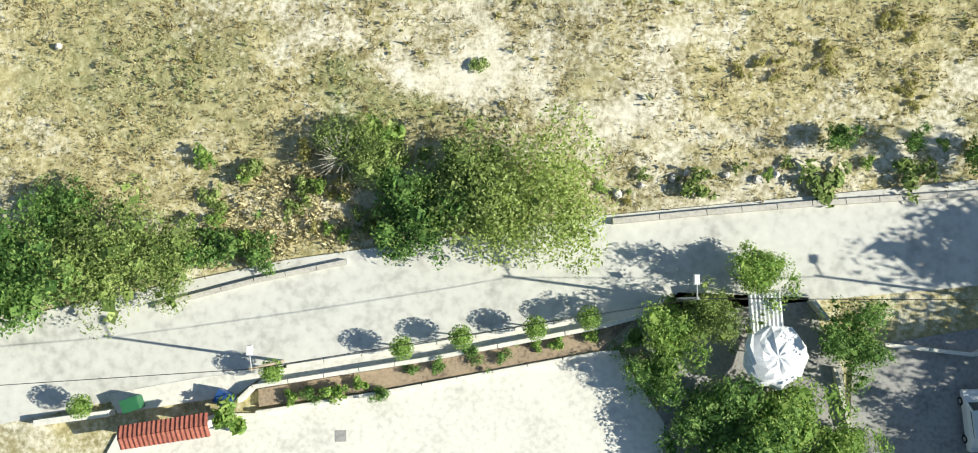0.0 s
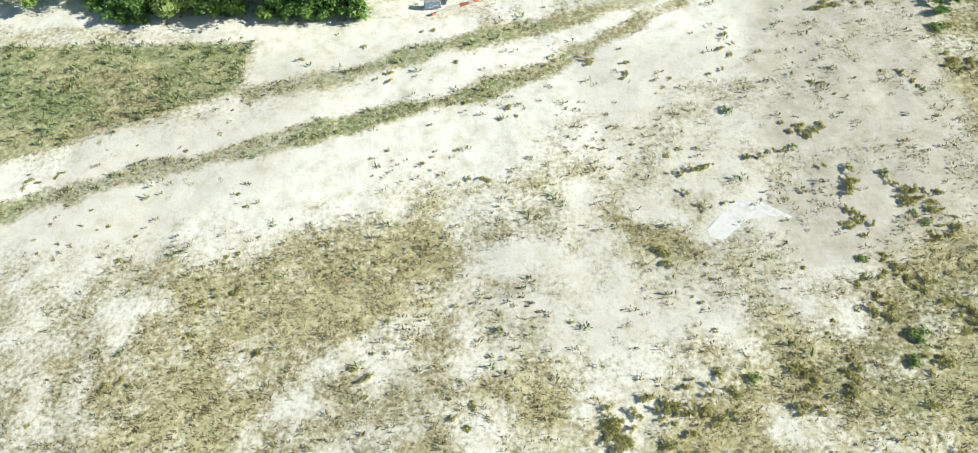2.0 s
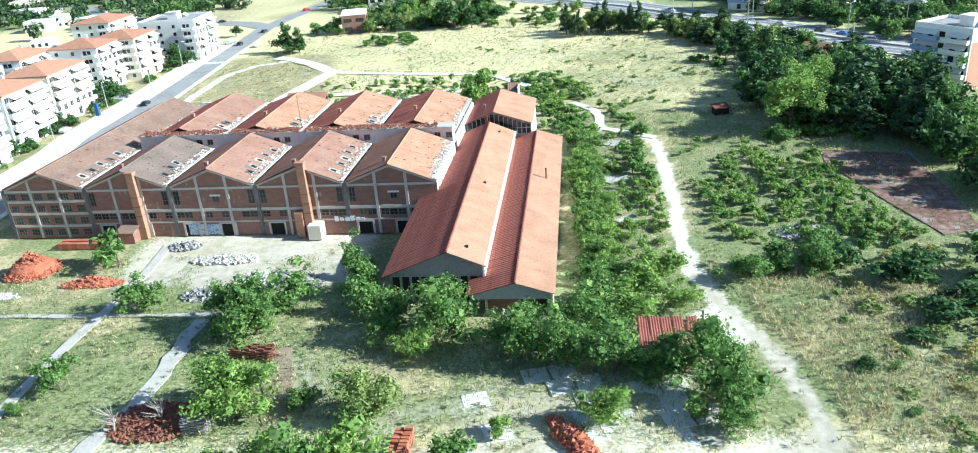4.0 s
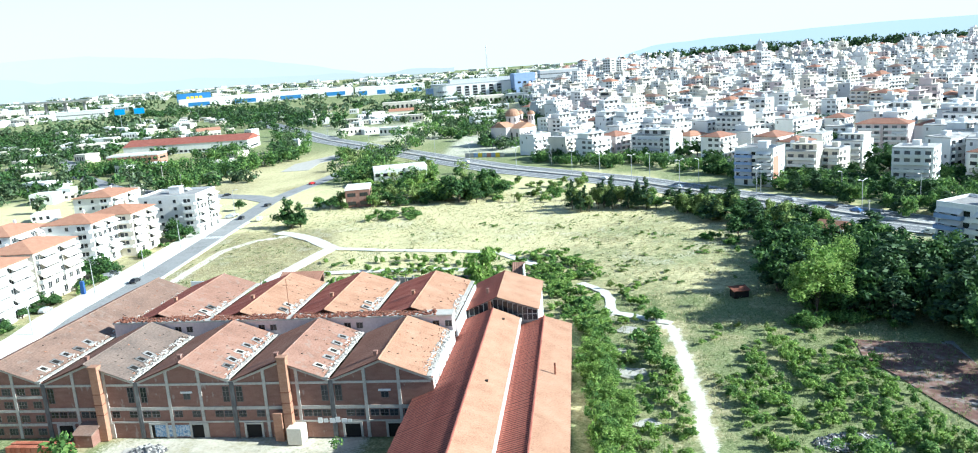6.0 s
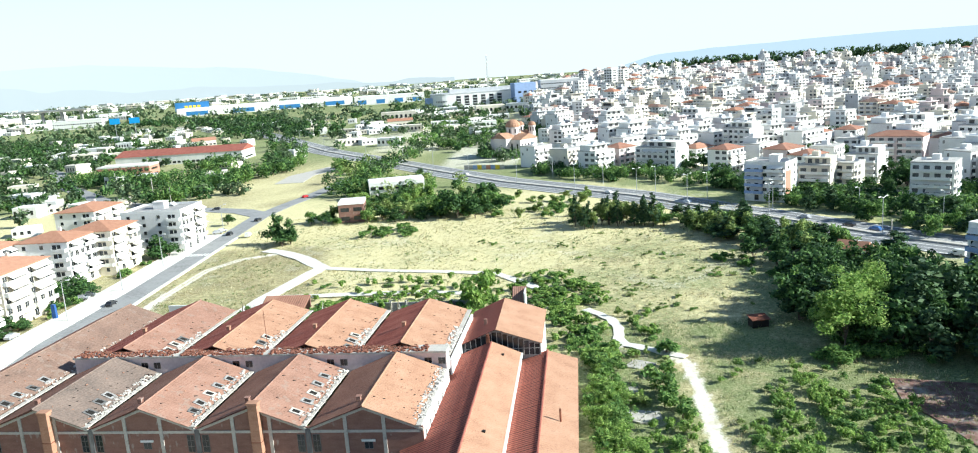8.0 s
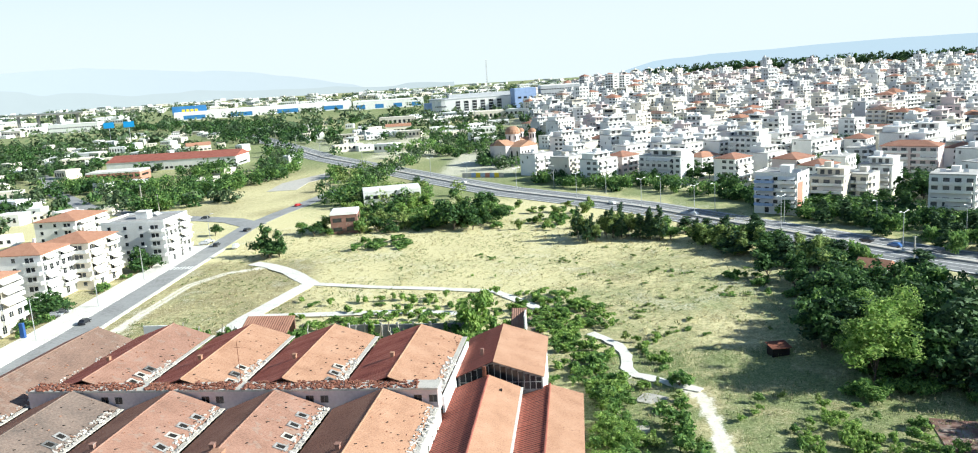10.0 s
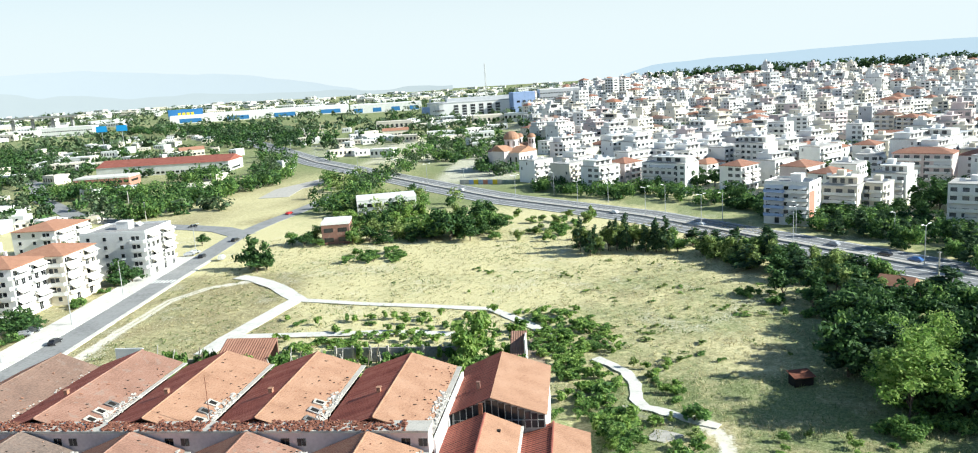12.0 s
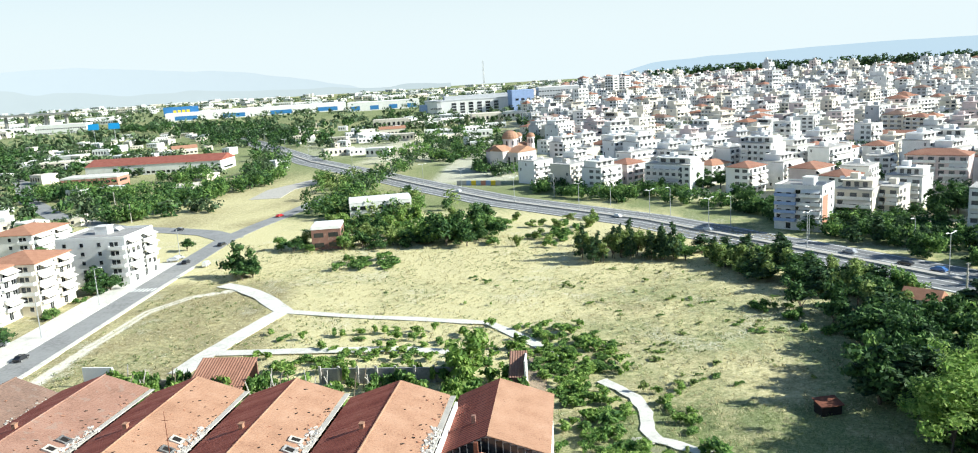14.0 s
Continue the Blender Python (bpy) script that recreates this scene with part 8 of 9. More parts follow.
def car(paint, label, van=False):
    t = thing("car", label, "car")
    prof = [(-2.15, 0.35), (2.15, 0.35), (2.18, 0.75), (1.35, 0.92), (0.75, 1.42), (-1.15, 1.46), (-1.85, 0.98), (-2.18, 0.9)]
    if van:
        prof = [(-2.3, 0.35), (2.3, 0.35), (2.3, 0.85), (1.6, 1.1), (1.0, 1.85), (-2.25, 1.9), (-2.3, 0.9)]
    s = Shape()
    n = len(prof)
    for sy, inset in ((-1, 0), (1, 0)):
        s.v += [(x, sy * (0.86 if z < 1.0 else 0.70), z) for x, z in prof]
    s.f += [tuple(reversed(range(n))), tuple(range(n, 2 * n))] + [(i, (i + 1) % n, n + (i + 1) % n, n + i) for i in range(n)]
    body = part("body", s, paint, t)
    g = Shape()
    for sy in (-1, 1):
        y = sy * 0.80
        g.face((-1.45, y, 1.0), (1.05, y, 1.0), (0.68, sy * 0.735, 1.36), (-1.1, sy * 0.735, 1.38))
    part("side_window", g, M_GLASS, body)
    k = 1.0 if not van else 1.25
    part("windscreen", Shape().face((1.32, -0.68, 0.96), (1.32, 0.68, 0.96), (0.80, 0.62, 1.40 * (1 if not van else 1.3)), (0.80, -0.62, 1.40 * (1 if not van else 1.3))), M_GLASS, body)
    for x in (-1.35, 1.35):
        for y in (-0.8, 0.8):
            wh = part("wheel", Shape().tube((x, y - 0.1, 0.32), (x, y + 0.1, 0.32), 0.32, 0.32, 12), M_RUBBER, t)
            part("rim", Shape().tube((x, y - 0.11, 0.32), (x, y + 0.11, 0.32), 0.18, 0.18, 8), M_STEEL, wh)
    for y in (-0.6, 0.6):
        part("headlight", Shape().box(2.12, 2.2, y - 0.16, y + 0.16, 0.62, 0.78), M_WHITE, t)
    return t


fleet = [car(M_CARS[0], "black saloon car on the road"), car(M_CARS[1], "white hatchback car on the road"), car(M_CARS[2], "silver car parked on the footway"), car(M_CARS[3], "blue car on the carriageway"), car(M_CARS[4], "red car at the junction"), car(M_CARS[1], "white van on the road", True)]
CARS = ((0, -133.6, 371.6, 92), (0, -167.6, 441, 205), (2, -140.6, 376, 20), (1, -140.2, 380, 20), (5, -123.5, 366, 95), (4, -128.5, 466, 70), (5, -284.8, 545, 130), (0, 104.6, 327, 127), (3, 110.0, 318.4, 127), (1, -46.2, 519, 127), (1, 30, 424, 127),
        (0, -130.8, 271, 92), (5, 118, 281, 127), (0, 127, 271, 127), (0, -132, 402, 80), (2, -144.2, 282.5, 10), (2, -144.6, 279.0, 10), (1, 33.1, -15.1, 95), (0, -129.5, 196, 90), (2, -143, 243, 90), (2, 95, 344, 127), (1, 60, 388, 127))
seen = set()
for k, x, y, a in CARS:
    m = pose(x, y, gz(x, y) + 0.06, 0, 0, a)
    if k in seen:
        copy_thing(fleet[k], m)
    else:
        fleet[k].matrix_basis = m
        seen.add(k)


# ---- brick yard things ----
def brick_block():
    return Shape().box(-0.5, 0.5, -0.24, 0.24, 0, 0.27, bevel=0.02).mesh("clay_block", M_CLAY)


BLOCK = brick_block()
stack = thing("tile_stack", "long neat stack of red hollow clay blocks", "brick stack", pose(-17.3, 88.5, 0, 0, 0, -5))
for i in range(20):
    for j in range(2):
        for k in range(6):
            if k == 5 and rnd.random() < 0.35:
                continue
            part("clay_block", BLOCK, None, stack, m=pose(-0.58 + j * 1.16 + rnd.uniform(-0.05, 0.05), -6.0 + i * 0.62, k * 0.29, 0, 0, rnd.uniform(-4, 4)))


def heap(name, label, x, y, rx, ry, h, n, mat, piece, turn=0):
    """A heap of loose pieces with a sloping outline."""
    s = Shape()
    for i in range(n):
        a, k = rnd.uniform(0, 2 * math.pi), rnd.random() ** 0.6
        px, py = rx * k * math.cos(a), ry * k * math.sin(a)
        z = h * (1 - k) * rnd.uniform(0.55, 1.0)
        q = piece * rnd.uniform(0.5, 1.3)
        s.box(-q, q, -q * 0.5, q * 0.5, -q * 0.35, q * 0.35, pose(px, py, z + 0.1, rnd.uniform(-40, 40), rnd.uniform(-40, 40), rnd.uniform(0, 180)))
    core = Shape().dome(0, 0, -0.1, 1, 0.8, 14, 5)
    core.v = [(a * rx * 0.9, b * ry * 0.9, c * h * 0.9) for a, b, c in core.v]
    t = thing(name, label, "heap", pose(x, y, gz(x, y), 0, 0, turn))
    part("core", core, mat, t)
    tagged(part("rubble", s, mat, t), kind="stuff")
    return t


def crib(name, label, x, y, w, d, h, mat, turn, piece=0.5):
    """A stack of short bars laid crosswise in courses."""
    t = thing(name, label, "brick stack", pose(x, y, gz(x, y), 0, 0, turn))
    bar = Shape().box(-piece, piece, -0.1, 0.1, 0, 0.2).mesh("bar", mat)
    for k in range(int(h / 0.4)):
        for i in range(int(w / (piece * 2.1))):
            for j in range(int(d / 0.45)):
                if rnd.random() < 0.9:
                    part("bar", bar, None, t, m=pose(-w / 2 + piece + i * piece * 2.1 + rnd.uniform(-0.1, 0.1), -d / 2 + j * 0.45, k * 0.4 + (0.2 if (i + j) % 2 else 0), 0, 0, rnd.uniform(-8, 8)))
    return t


crib("tile_stack", "dark brown stack of old roof tiles", -41.2, 113.5, 7.0, 2.6, 2.2, M_CLAY_DARK, -6)
crib("tile_stack", "grey stack of old tiles", -43.2, 97.0, 3.2, 2.2, 2.2, M_RUBBLE_DARK, 4)
heap("brick_heap", "low heap of dark red broken bricks", -49.5, 98.5, 6.0, 4.2, 1.2, 900, M_CLAY_DARK, 0.3)
heap("brick_heap", "spilled heap of red clay pipes and bricks", 3.0, 93.0, 1.6, 5.5, 1.3, 320, M_CLAY, 0.4, 30)
heap("brick_heap", "scattered red brick rubble beside the track", 7.0, 87.5, 3.8, 1.3, 0.4, 200, M_CLAY, 0.25, 15)
heap("brick_heap", "conical heap of red bricks", -97.5, 150, 5.2, 5.0, 4.2, 900, M_CLAY, 0.28)
heap("brick_heap", "row of stacked red bricks in grass", -81.5, 142.5, 6.0, 1.8, 1.8, 500, M_CLAY, 0.28)
heap("rubble_heap", "row of white rubble blocks in the yard", -60.5, 151.5, 6.5, 1.8, 1.1, 380, M_RUBBLE, 0.35)
heap("rubble_heap", "grey heap of broken roof sheets", -57, 135, 4.6, 2.4, 1.3, 420, M_RUBBLE_DARK, 0.45)
heap("rubble_heap", "grey heap of broken sheets and timber", -43.5, 139, 5.0, 2.6, 1.4, 420, M_RUBBLE_DARK, 0.45)
heap("rubble_heap", "white and red rubble strewn in the yard", -50, 143, 5.0, 2.0, 0.8, 260, M_RUBBLE, 0.35)
heap("rubble_heap", "grey timber and rubble before the factory", -71, 158.5, 3.2, 1.8, 1.1, 220, M_RUBBLE_DARK, 0.4)
heap("rubble_heap", "pale rubble in the scrub", 46.5, 151, 6.0, 3.0, 0.7, 360, M_RUBBLE_DARK, 0.35)
heap("rubble_heap", "white stones beside the trees", -34.5, 87, 2.2, 1.0, 0.7, 90, M_RUBBLE, 0.35)
heap("rubble_heap", "pale broken stones in grass", -96, 137.5, 3.5, 1.4, 0.8, 120, M_RUBBLE, 0.35)
pallet = thing("tile_stack", "flat red stack of roof tiles before the factory", "brick stack", pose(-92, 159.5, -3.2, 0, 0, -4))
for k in range(4):
    for i in range(12):
        part("clay_block", BLOCK, None, pallet, m=Matrix.LocRotScale((-5.5 + i * 1.0, k * 0.75, 0.0), None, (0.95, 1.3, 4.5 - 0.5 * (k % 2))))
# half-hidden shed with a broken red roof
s = Shape()
shed = thing("broken_shed", "small shed with broken red tile roof", "shed", pose(17.2, 112.5, gz(16, 112), 0, 0, -3))
for i in range(6):
    s = Shape()
    corrugated(s, (-4.6 + i * 1.55, -4.5, 2.4 + rnd.uniform(-0.15, 0.1)), (1, 0, 0), (rnd.uniform(-0.3, 0.3), 7 + rnd.uniform(-1.6, 0.6), 1.2), 1.4, 0, 0.35, 0.06)
    part("roof_panel", s, M_TILE, shed)
for x in (-4.4, 0, 4.4):
    for y in (-4.2, 4.2):
        part("post", Shape().box(x - 0.12, x + 0.12, y - 0.12, y + 0.12, 0, 2.3 if y < 0 else 3.6), M_WOOD, shed)
part("wall", Shape().box(-4.4, 4.4, 4.0, 4.2, 0, 2.2), M_BRICK, shed)
# low brick kerb along the track, with painted block
kerb = thing("brick_kerb", "low broken brick wall along the sandy track", "wall", pose(0, 0, 0))
for i in range(60):
    k = i / 59
    x, y = -11.8 + 31.5 * k, 78.4 + 12.0 * k + 0.35 * math.sin(7 * k)
    part("brick", Shape().box(-0.28, 0.28, -0.13, 0.13, -0.05, 0.12 + rnd.uniform(0, 0.14)), M_RUBBLE if rnd.random() < 0.6 else M_CLAY, kerb, m=pose(x, y, 0, 0, 0, 21 + rnd.uniform(-9, 9)))
blk = thing("painted_block", "concrete block with blue sprayed paint", "block", pose(-12, 79.6, 0, 0, 0, 5))
part("block", Shape().box(-1.0, 1.0, -0.3, 0.3, 0, 0.9, bevel=0.05), M_CONC_GREY, blk)
part("graffiti", Shape().box(-0.8, 0.7, -0.32, -0.3, 0.15, 0.75), M_GRAFFITI, blk)
stub = thing("wall_stub", "leaning red brick wall stub", "wall", pose(-9.3, 81.2, 0, 0, 0, -58))
part("stub", Shape().slab((-1.4, -0.15, 0.5), (1.4, -0.15, 1.5), (1.4, 0.15, 1.5), (-1.4, 0.15, 0.5), 0.6), M_CLAY_DARK, stub)
slabs = tagged(new("pavement"), "cracked pale concrete slabs with grass joints", "pavement", kind="structure")
SLAB = Shape().box(-1.7, 1.7, -1.7, 1.7, -0.2, 0.0, bevel=0.04).mesh("slab", M_PAVE)
for i in range(9):
    for j in range(7):
        x, y = -10.5 + i * 3.6 + j * 0.3, 83.5 + j * 3.6 + i * 0.9
        if y < 80 + 0.38 * (x + 11) or rnd.random() < 0.22 + 0.09 * j:
            continue
        part("slab", SLAB, None, slabs, m=pose(x, y, gz(x, y) - 0.06 + rnd.uniform(-0.06, 0.03), rnd.uniform(-1.5, 1.5), rnd.uniform(-1.5, 1.5), 14 + rnd.uniform(-3, 3)))
posts = thing("timber_props", "two pale timber props before the shed", "props", pose(-6.3, 118, -1.1))
part("prop", Shape().tube((0, 0, 0), (0.3, 0.8, 4.2), 0.13, 0.1, 6), M_CONC, posts)
part("prop", Shape().tube((1.3, -0.6, 0), (0.4, 0.9, 4.0), 0.12, 0.1, 6), M_CONC, posts)
for x, y in ((-53.7, 96.5), (-48.2, 98.0)):
    t = thing("dead_tree", "bare grey dead tree with thin branches", "tree", pose(x, y, 0))
    tr = Shape().tube((0, 0, -0.1), (0.3, 0.2, 2.4), 0.14, 0.09, 6)
    part("trunk", tr, M_GREY_TWIG, t)
    for i in range(22):
        a, z = rnd.uniform(0, 6.28), rnd.uniform(0.8, 2.4)
        q = rnd.uniform(1.0, 2.4)
        part("branch", Shape().tube((0.1 * z, 0.08 * z, z), (math.cos(a) * q, math.sin(a) * q, z + rnd.uniform(1.0, 2.6)), 0.05, 0.015, 4), M_GREY_TWIG, t)
hut = thing("rusty_hut", "small rusty sheet-metal hut in the grass", "hut", pose(47.6, 228, gz(47, 228), 0, 0, 12))
part("wall", Shape().box(-1.9, 1.9, -1.3, 1.3, -0.2, 1.8), M_VOID, hut)
part("roof", Shape().slab((-2.2, -1.7, 1.8), (2.2, -1.7, 1.8), (2.2, 1.7, 2.3), (-2.2, 1.7, 2.3), 0.12), M_RUST, hut)
kiosk = thing("info_pillar", "tall blue advertising pillar on the footway", "pillar", pose(-141.5, 260, gz(-141, 260)))
part("pillar", Shape().box(-0.6, 0.6, -0.5, 0.5, 0, 4.2, bevel=0.08), M_BLUE_BIN, kiosk)
part("plinth", Shape().box(-0.8, 0.8, -0.7, 0.7, -0.1, 0.12), M_CONC, kiosk)
for i in range(6):
    tagged(part("crossing_stripe", Shape().box(-135.4 + i * 1.35, -134.7 + i * 1.35, 333, 337, gz(-131, 335) + 0.045, gz(-131, 335) + 0.062), M_PAINT), "white painted crossing stripe on asphalt", "road marking", "zebra crossing stripes", "structure")


# ---- walls, beds and yard beside the first street ----
def wall_run(pts, h, thick, mat, label):
    t = thing("garden_wall", label, "wall")
    for (x0, y0), (x1, y1) in zip(pts, pts[1:]):
        a, ln = math.atan2(y1 - y0, x1 - x0), math.hypot(x1 - x0, y1 - y0)
        n = max(1, int(ln / 2.4))
        for i in range(n):
            seg = Shape().box(ln * i / n + 0.01, ln * (i + 1) / n - 0.01, -thick / 2, thick / 2, -0.2, h + rnd.uniform(-0.02, 0.02), bevel=0.02)
            part("wall_panel", seg, mat, t, m=pose(x0, y0, 0, 0, 0, math.degrees(a)))
    return t


wall_run([(-27.5, -8.3), (-20, -6.2), (-12.9, -4.6)], 0.45, 0.4, M_CONC, "low pale concrete kerb wall at the field edge")
wall_run([(7.0, -1.2), (14, -0.4), (21.8, 0.4), (34.1, 1.4), (44, 2.6)], 0.45, 0.45, M_CONC, "low pale concrete kerb wall at the field edge")
wall_run([(-20.7, -15.2), (-19.6, -14.1), (-6.4, -11.7), (6.0, -9.1), (9.2, -8.2)], 0.8, 0.35, M_PAVE, "pale concrete planter wall along the street")
wall_run([(-19.4, -16.0), (-9.6, -14.2), (6.0, -11.0), (7.6, -10.9)], 0.5, 0.25, M_PAVE, "pale concrete planter edge beside the yard")
wall_run([(-17.3, -12.6), (-6.0, -10.6), (5.6, -8.3)], 0.2, 0.3, M_PAVE, "low kerb of the footway strip")
wall_run([(-36, -17.2), (-30.3, -16.3)], 0.9, 0.5, M_PAVE, "pale gate wall beside the street")
wall_run([(21.5, -6.8), (22.6, -8.2)], 1.2, 0.3, M_PAVE, "pale wall beside the covered terrace")
wall_run([(26.8, -9.9), (33.2, -10.5), (38, -8)], 0.5, 0.3, M_PAVE, "low pale wall before the side yard")
wall_run([(23.2, -11.6), (24.2, -16)], 0.5, 0.3, M_RUBBLE, "rough pale stone wall")
wall_run([(7.8, -11.3), (10.8, -14.0)], 0.5, 0.25, M_CONC, "low concrete wall beside the yard")
bed = solid("planter_bed", Shape().prism([(-19.2, -15.6), (-9.6, -14.0), (6.0, -10.9), (8.6, -8.6), (6, -9.3), (-6.4, -11.9), (-19.3, -14.3)], -0.1, 0.28), M_SOIL, "bare reddish soil bed inside the planter", "planter bed", kind="structure")
solid("pavement", Shape().prism([(-18.5, -12.9), (-6.0, -10.7), (5.8, -8.4), (9.5, -7.6), (9.3, -8.4), (6.0, -9.0), (-6.4, -11.6), (-19.6, -14.0)], -0.1, 0.14), M_PAVE, "narrow pale footway beside the street", "pavement", kind="structure")
solid("pavement", Shape().prism([(-36, -30), (10.5, -30), (10.9, -16), (7.6, -11.0), (6.0, -11.1), (-9.6, -14.3), (-19.5, -16.1), (-22.2, -16.2), (-30, -18)], -0.1, 0.06), M_PAVE, "bright pale concrete yard", "pavement", kind="structure")
solid("pavement", Shape().prism([(-30, -16.4), (-21, -14.8), (-18.4, -12.8), (-24, -13.6), (-31, -15)], -0.1, 0.07), M_PAVE, "pale concrete driveway from the street", "pavement", kind="structure")
solid("pavement", Shape().prism([(23.6, -30), (50, -30), (50, -8), (36, -8.2), (26, -10), (24.6, -12)], -0.1, 0.05), M_CONC_GREY, "grey concrete side yard", "pavement", kind="structure")
solid("pavement", Shape().prism([(7, -30), (24.5, -30), (24, -12), (21.5, -6.6), (12, -6.4), (8.8, -8.8), (10.8, -14)], -0.12, 0.03), M_CONC_GREY, "shaded concrete terrace under trees", "pavement", kind="structure")
solid("manhole_cover", Shape().box(-0.42, 0.42, -0.42, 0.42, 0.05, 0.08), M_CONC_GREY, "grey square manhole cover in the yard", "manhole cover", m=pose(-13.0, -17.6, 0, 0, 0, 4))
# tiled gate roof
gate = thing("gate_roof", "small red tiled gate canopy on posts", "gate canopy", pose(-25.3, -17.2, 0, 0, 0, 10))
for sy in (-1, 1):
    s = Shape()
    corrugated(s, (-3.3, 0, 2.9), (1, 0, 0), (0, sy * 0.85, -0.35), 6.6, 0, 0.33, 0.07)
    part("roof_slope", s, M_TILE, gate)
for x in (-3, 3):
    part("post", Shape().box(x - 0.25, x + 0.25, -0.25, 0.25, 0, 2.6), M_PAVE, gate)
for name, mat, x, y, a in (("green_bin", M_GREEN_P, -28.6, -15.6, 20), ("blue_bin", M_BLUE_BIN, -21.6, -15.0, -25)):
    t = thing("wheeled_bin", "large " + ("green" if "green" in name else "blue") + " wheeled rubbish bin at the kerb", "bin", pose(x, y, 0.05, 0, 0, a))
    part("body", Shape().box(-0.6, 0.6, -0.45, 0.45, 0.1, 1.1, bevel=-0.06), mat, t)
    part("lid", Shape().slab((-0.65, -0.5, 1.12), (0.65, -0.5, 1.12), (0.65, 0.5, 1.28), (-0.65, 0.5, 1.28), 0.07), mat, t)
    for x0 in (-0.45, 0.45):
        part("wheel", Shape().tube((x0 - 0.05, -0.35, 0.1), (x0 + 0.05, -0.35, 0.1), 0.1, 0.1, 8), M_RUBBER, t)
# white shade sheet, corrugated lean-to, street lamp and poles
shade = thing("parasol", "large crumpled white cloth parasol", "parasol", pose(18.3, -10.8, 0))
s = Shape().dome(0, 0, 2.2, 2.3, 0.9, 18, 6)
s.v = [(x * rnd.uniform(0.9, 1.08), y * rnd.uniform(0.9, 1.08), z + rnd.uniform(-0.12, 0.12)) for x, y, z in s.v]
part("canopy", s, M_CLOTH_W, shade)
part("pole", Shape().tube((0, 0, 0), (0, 0, 2.6), 0.05, 0.05), M_STEEL, shade)
lean2 = thing("lean_to", "grey corrugated sheet lean-to roof", "lean-to", pose(17.6, -7.9, 0, 0, 0, 6))
s = Shape()
corrugated(s, (-1.1, 1.5, 2.7), (1, 0, 0), (0, -3.0, -0.3), 2.3, 0, 0.26, 0.06)
part("roof_sheet", s, M_GREY_R, lean2)
for x in (-1, 1):
    for y in (-1.2, 1.2):
        part("post", Shape().box(x - 0.06, x + 0.06, y - 0.06, y + 0.06, 0, 2.5), M_WOOD, lean2)
for x, y, h, lab in ((-17.6, -12.2, 7.5, "tall wooden utility pole at the street"), (11.9, -6.9, 7.0, "street lamp pole with white lamp head"), (36, -6.5, 7.5, "tall wooden utility pole at the street")):
    t = thing("street_pole", lab, "pole", pose(x, y, 0))
    part("pole", Shape().tube((0, 0, -0.2), (0, 0, h), 0.12, 0.09, 8), M_WOOD if "wood" in lab else M_STEEL, t)
    arm = part("arm", Shape().tube((0, 0, h - 0.3), (-0.1, 1.1, h), 0.05, 0.04, 6), M_STEEL, t)
    part("lamp_head", Shape().box(-0.3, 0.1, 0.9, 1.6, h - 0.08, h + 0.12, bevel=0.05), M_WHITE, arm)
wire = thing("overhead_cable", "thin overhead cable between street poles", "cable", pose(0, 0, 0))
for (x0, y0, z0), (x1, y1, z1) in (((-17.6, -12.2, 7.2), (11.9, -6.9, 6.7)), ((-60, -16, 7), (-17.6, -12.2, 7.2)), ((11.9, -6.9, 6.7), (36, -6.5, 7.2))):
    s = Shape()
    for i in range(10):
        a, b = i / 10, (i + 1) / 10
        p, q = [(x0 + (x1 - x0) * k, y0 + (y1 - y0) * k, z0 + (z1 - z0) * k - 1.6 * k * (1 - k)) for k in (a, b)]
        s.tube(p, q, 0.025, 0.025, 4)
    part("strand", s, M_RUBBER, wire)
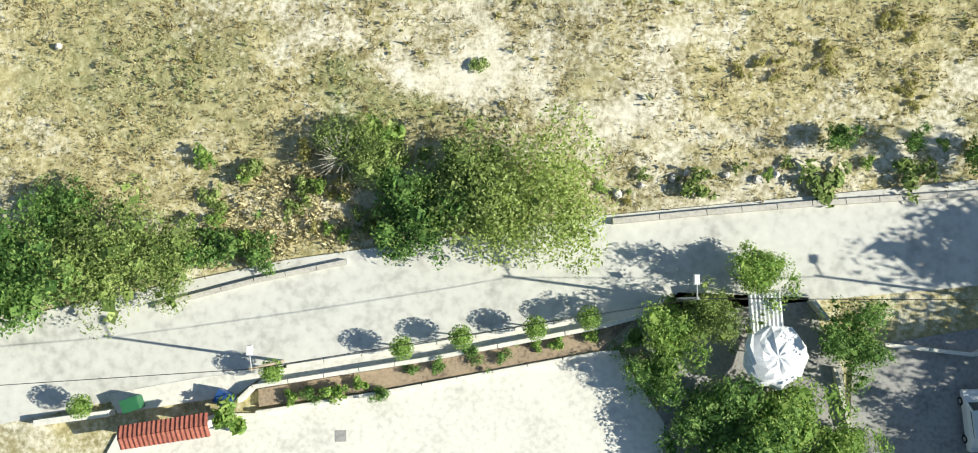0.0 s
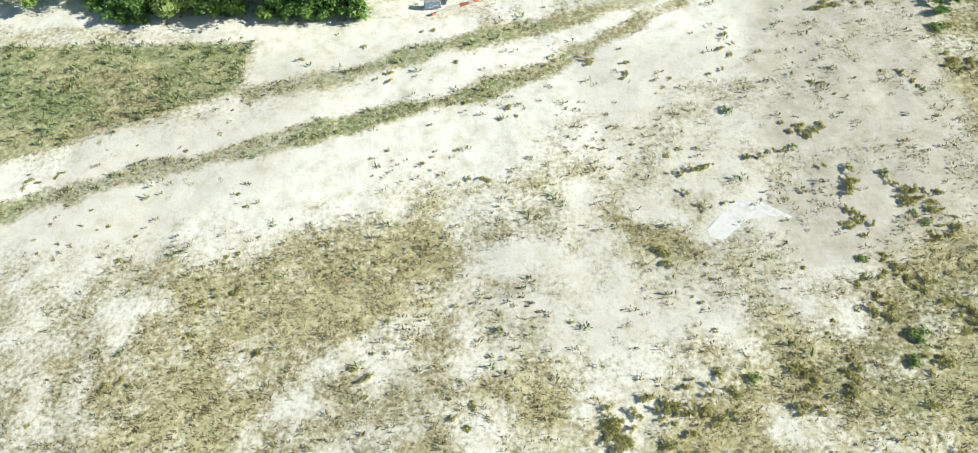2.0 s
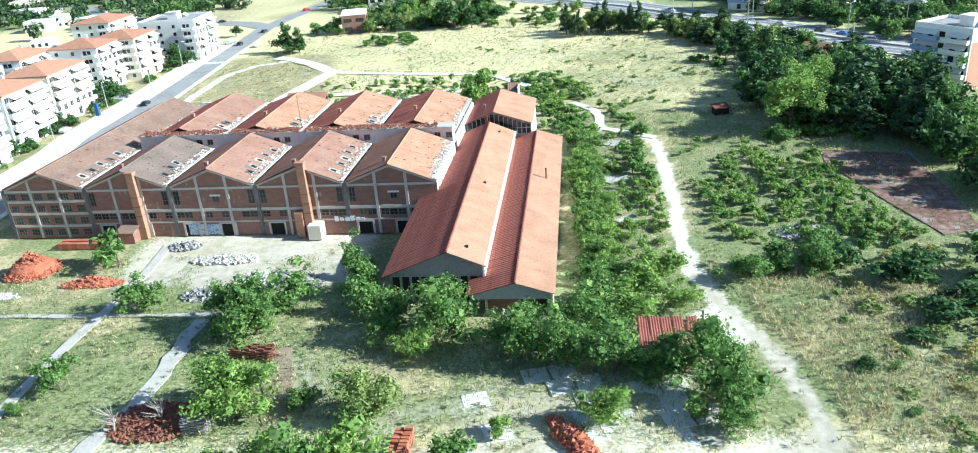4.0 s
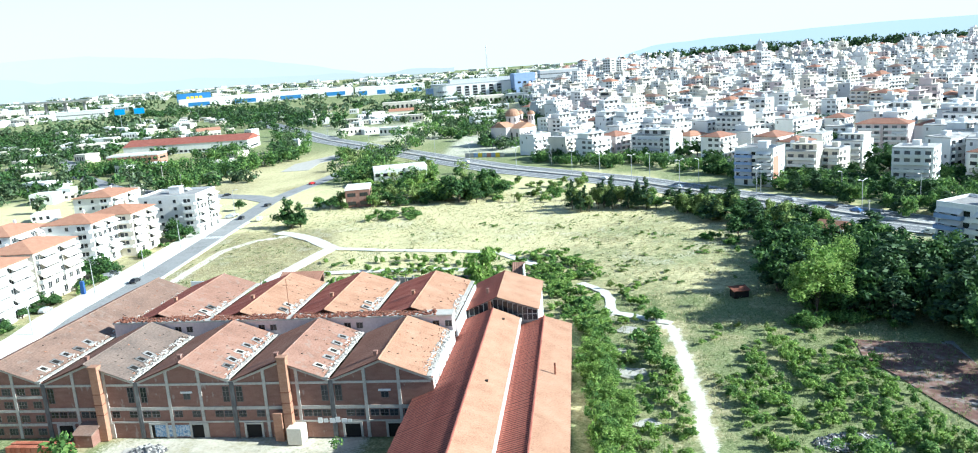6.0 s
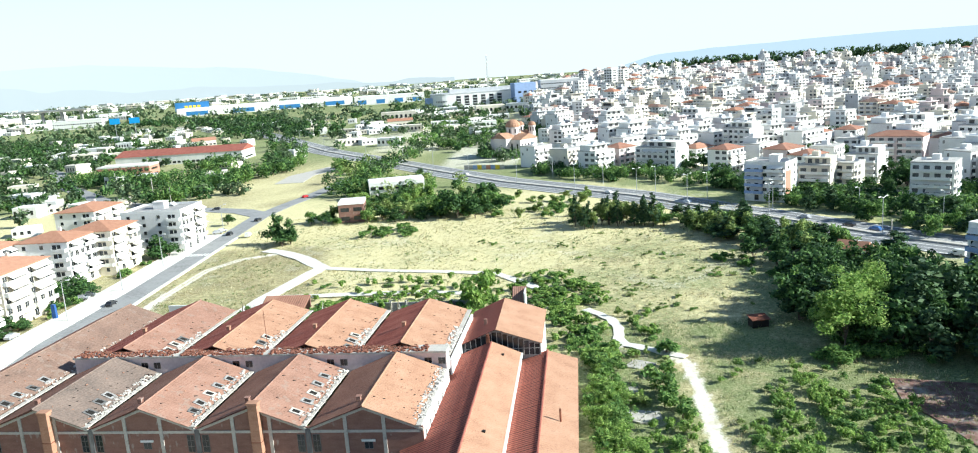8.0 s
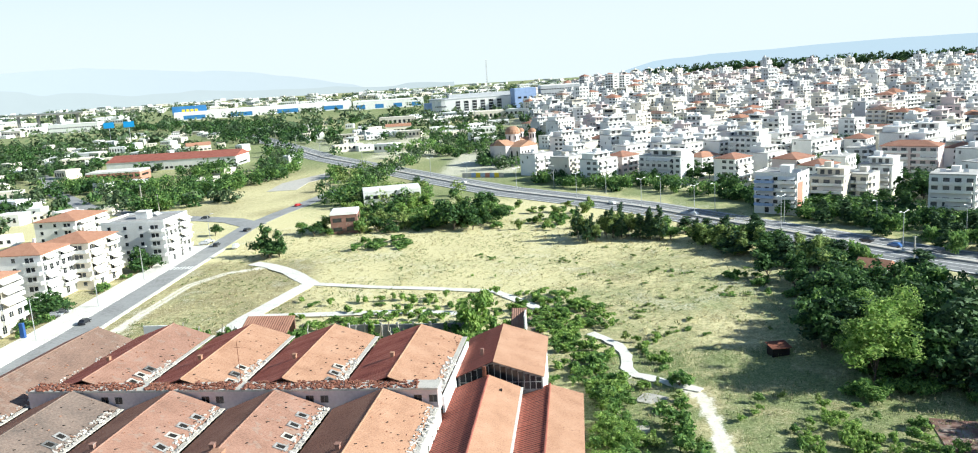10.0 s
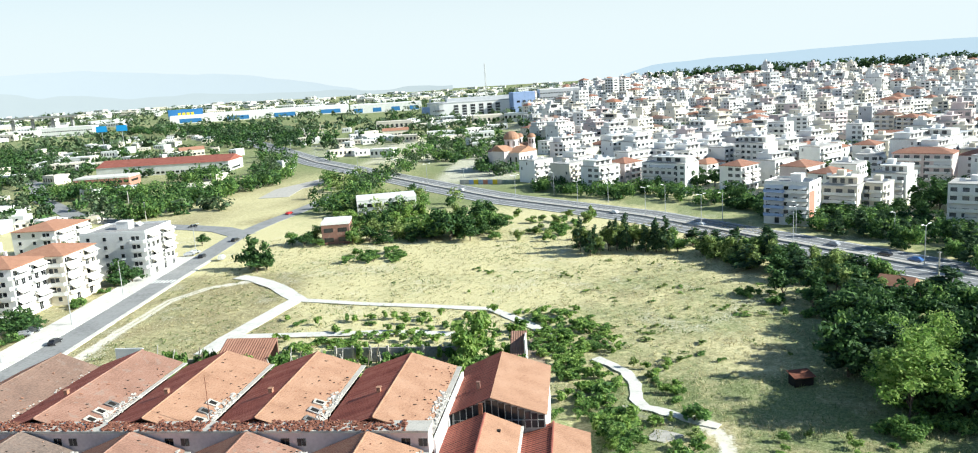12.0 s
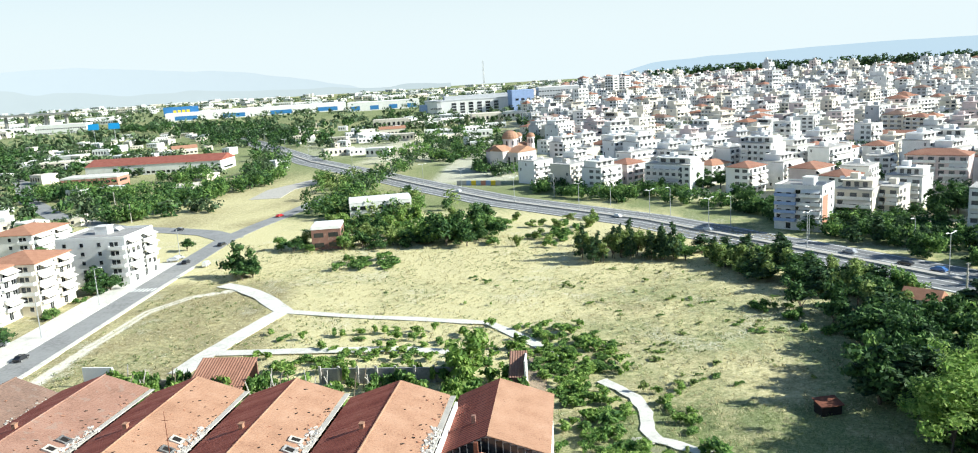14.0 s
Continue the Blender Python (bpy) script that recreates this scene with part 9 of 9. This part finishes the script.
for x, y, q in ((7.4, 0.9, 0.5), (11.6, 2.2, 0.35), (17.9, 2.2, 0.4), (12.6, 2.6, 0.3), (-36.7, 12.0, 0.35), (19.3, 2.6, 0.3), (15.6, 2.5, 0.3), (9.2, 1.6, 0.3)):
    s = Shape().dome(0, 0, -0.05, q, q * 0.8, 7, 3)
    s.v = [(a * rnd.uniform(0.7, 1.2), b * rnd.uniform(0.6, 1.1), c * rnd.uniform(0.7, 1.1)) for a, b, c in s.v]
    solid("stone", s, M_RUBBLE, "pale weathered stone lying in dry grass", "stone", "stones at the field edge", m=pose(x, y, 0, 0, 0, rnd.uniform(0, 180)))
t = thing("dead_tree", "bare grey shrub with tangled branches", "shrub", pose(-13.6, 3.2, 0))
part("trunk", Shape().tube((0, 0, -0.1), (0, 0, 0.8), 0.12, 0.08, 6), M_GREY_TWIG, t)
for i in range(60):
    a, q = rnd.uniform(0, 6.28), rnd.uniform(0.8, 2.2)
    part("branch", Shape().tube((0, 0, rnd.uniform(0.4, 0.8)), (math.cos(a) * q, math.sin(a) * q, rnd.uniform(1.6, 3.1)), 0.04, 0.012, 4), M_GREY_TWIG, t)
slab = solid("concrete_slab", Shape().prism([(18.6, 51.4), (21, 51), (24.3, 48.8), (24, 47), (22.5, 45.4), (20, 44.4), (18.0, 44.8), (16, 46), (15.6, 48)], -0.4, -0.155), M_PAVE, "flat grey concrete slab sunk in sandy ground", "slab", kind="structure")

# denser edge of the wood and the strip beyond the carriageway
for x, y, w, h in ((70, 262, 10, 10), (76, 258, 10, 11), (82, 263, 10, 10.5), (88, 268, 9, 9), (74, 269, 9, 9.5), (80, 274, 9, 8.5), (95, 276, 9, 8), (70, 250, 9, 8.5), (76, 246, 9, 9.5), (84, 250, 9, 10), (92, 258, 9, 9.5),
                   (66, 277, 7.5, 8), (70, 284, 7, 8.5), (62, 288, 7, 7.5), (76, 288, 7, 8), (82, 296, 6.5, 7), (100, 284, 7, 6.5), (73, 238, 8.5, 9)):
    plant("dark", x, y, w, h, "dark leafy tree in a dense wood", group="wood beside the field")
scrub("undergrowth", "dark undergrowth at the edge of the wood", round_about([(56, 205), (60, 206), (64, 207), (68, 206), (72, 208), (62, 214), (66, 226), (64, 236), (66, 246), (68, 258), (64, 270), (60, 282), (53, 291)], 6, 2.6), ("bush",), (2.6, 4.6), (1.8, 3.4))
scrub("grove", "dark trees along the far edge of the carriageway", round_about([(122, 316), (128, 310), (134, 305), (118, 338), (126, 330), (134, 324), (142, 316), (112, 348), (106, 360)], 3, 4.0), ("dark", "oak", "pine"), (6, 9), (5.5, 9))
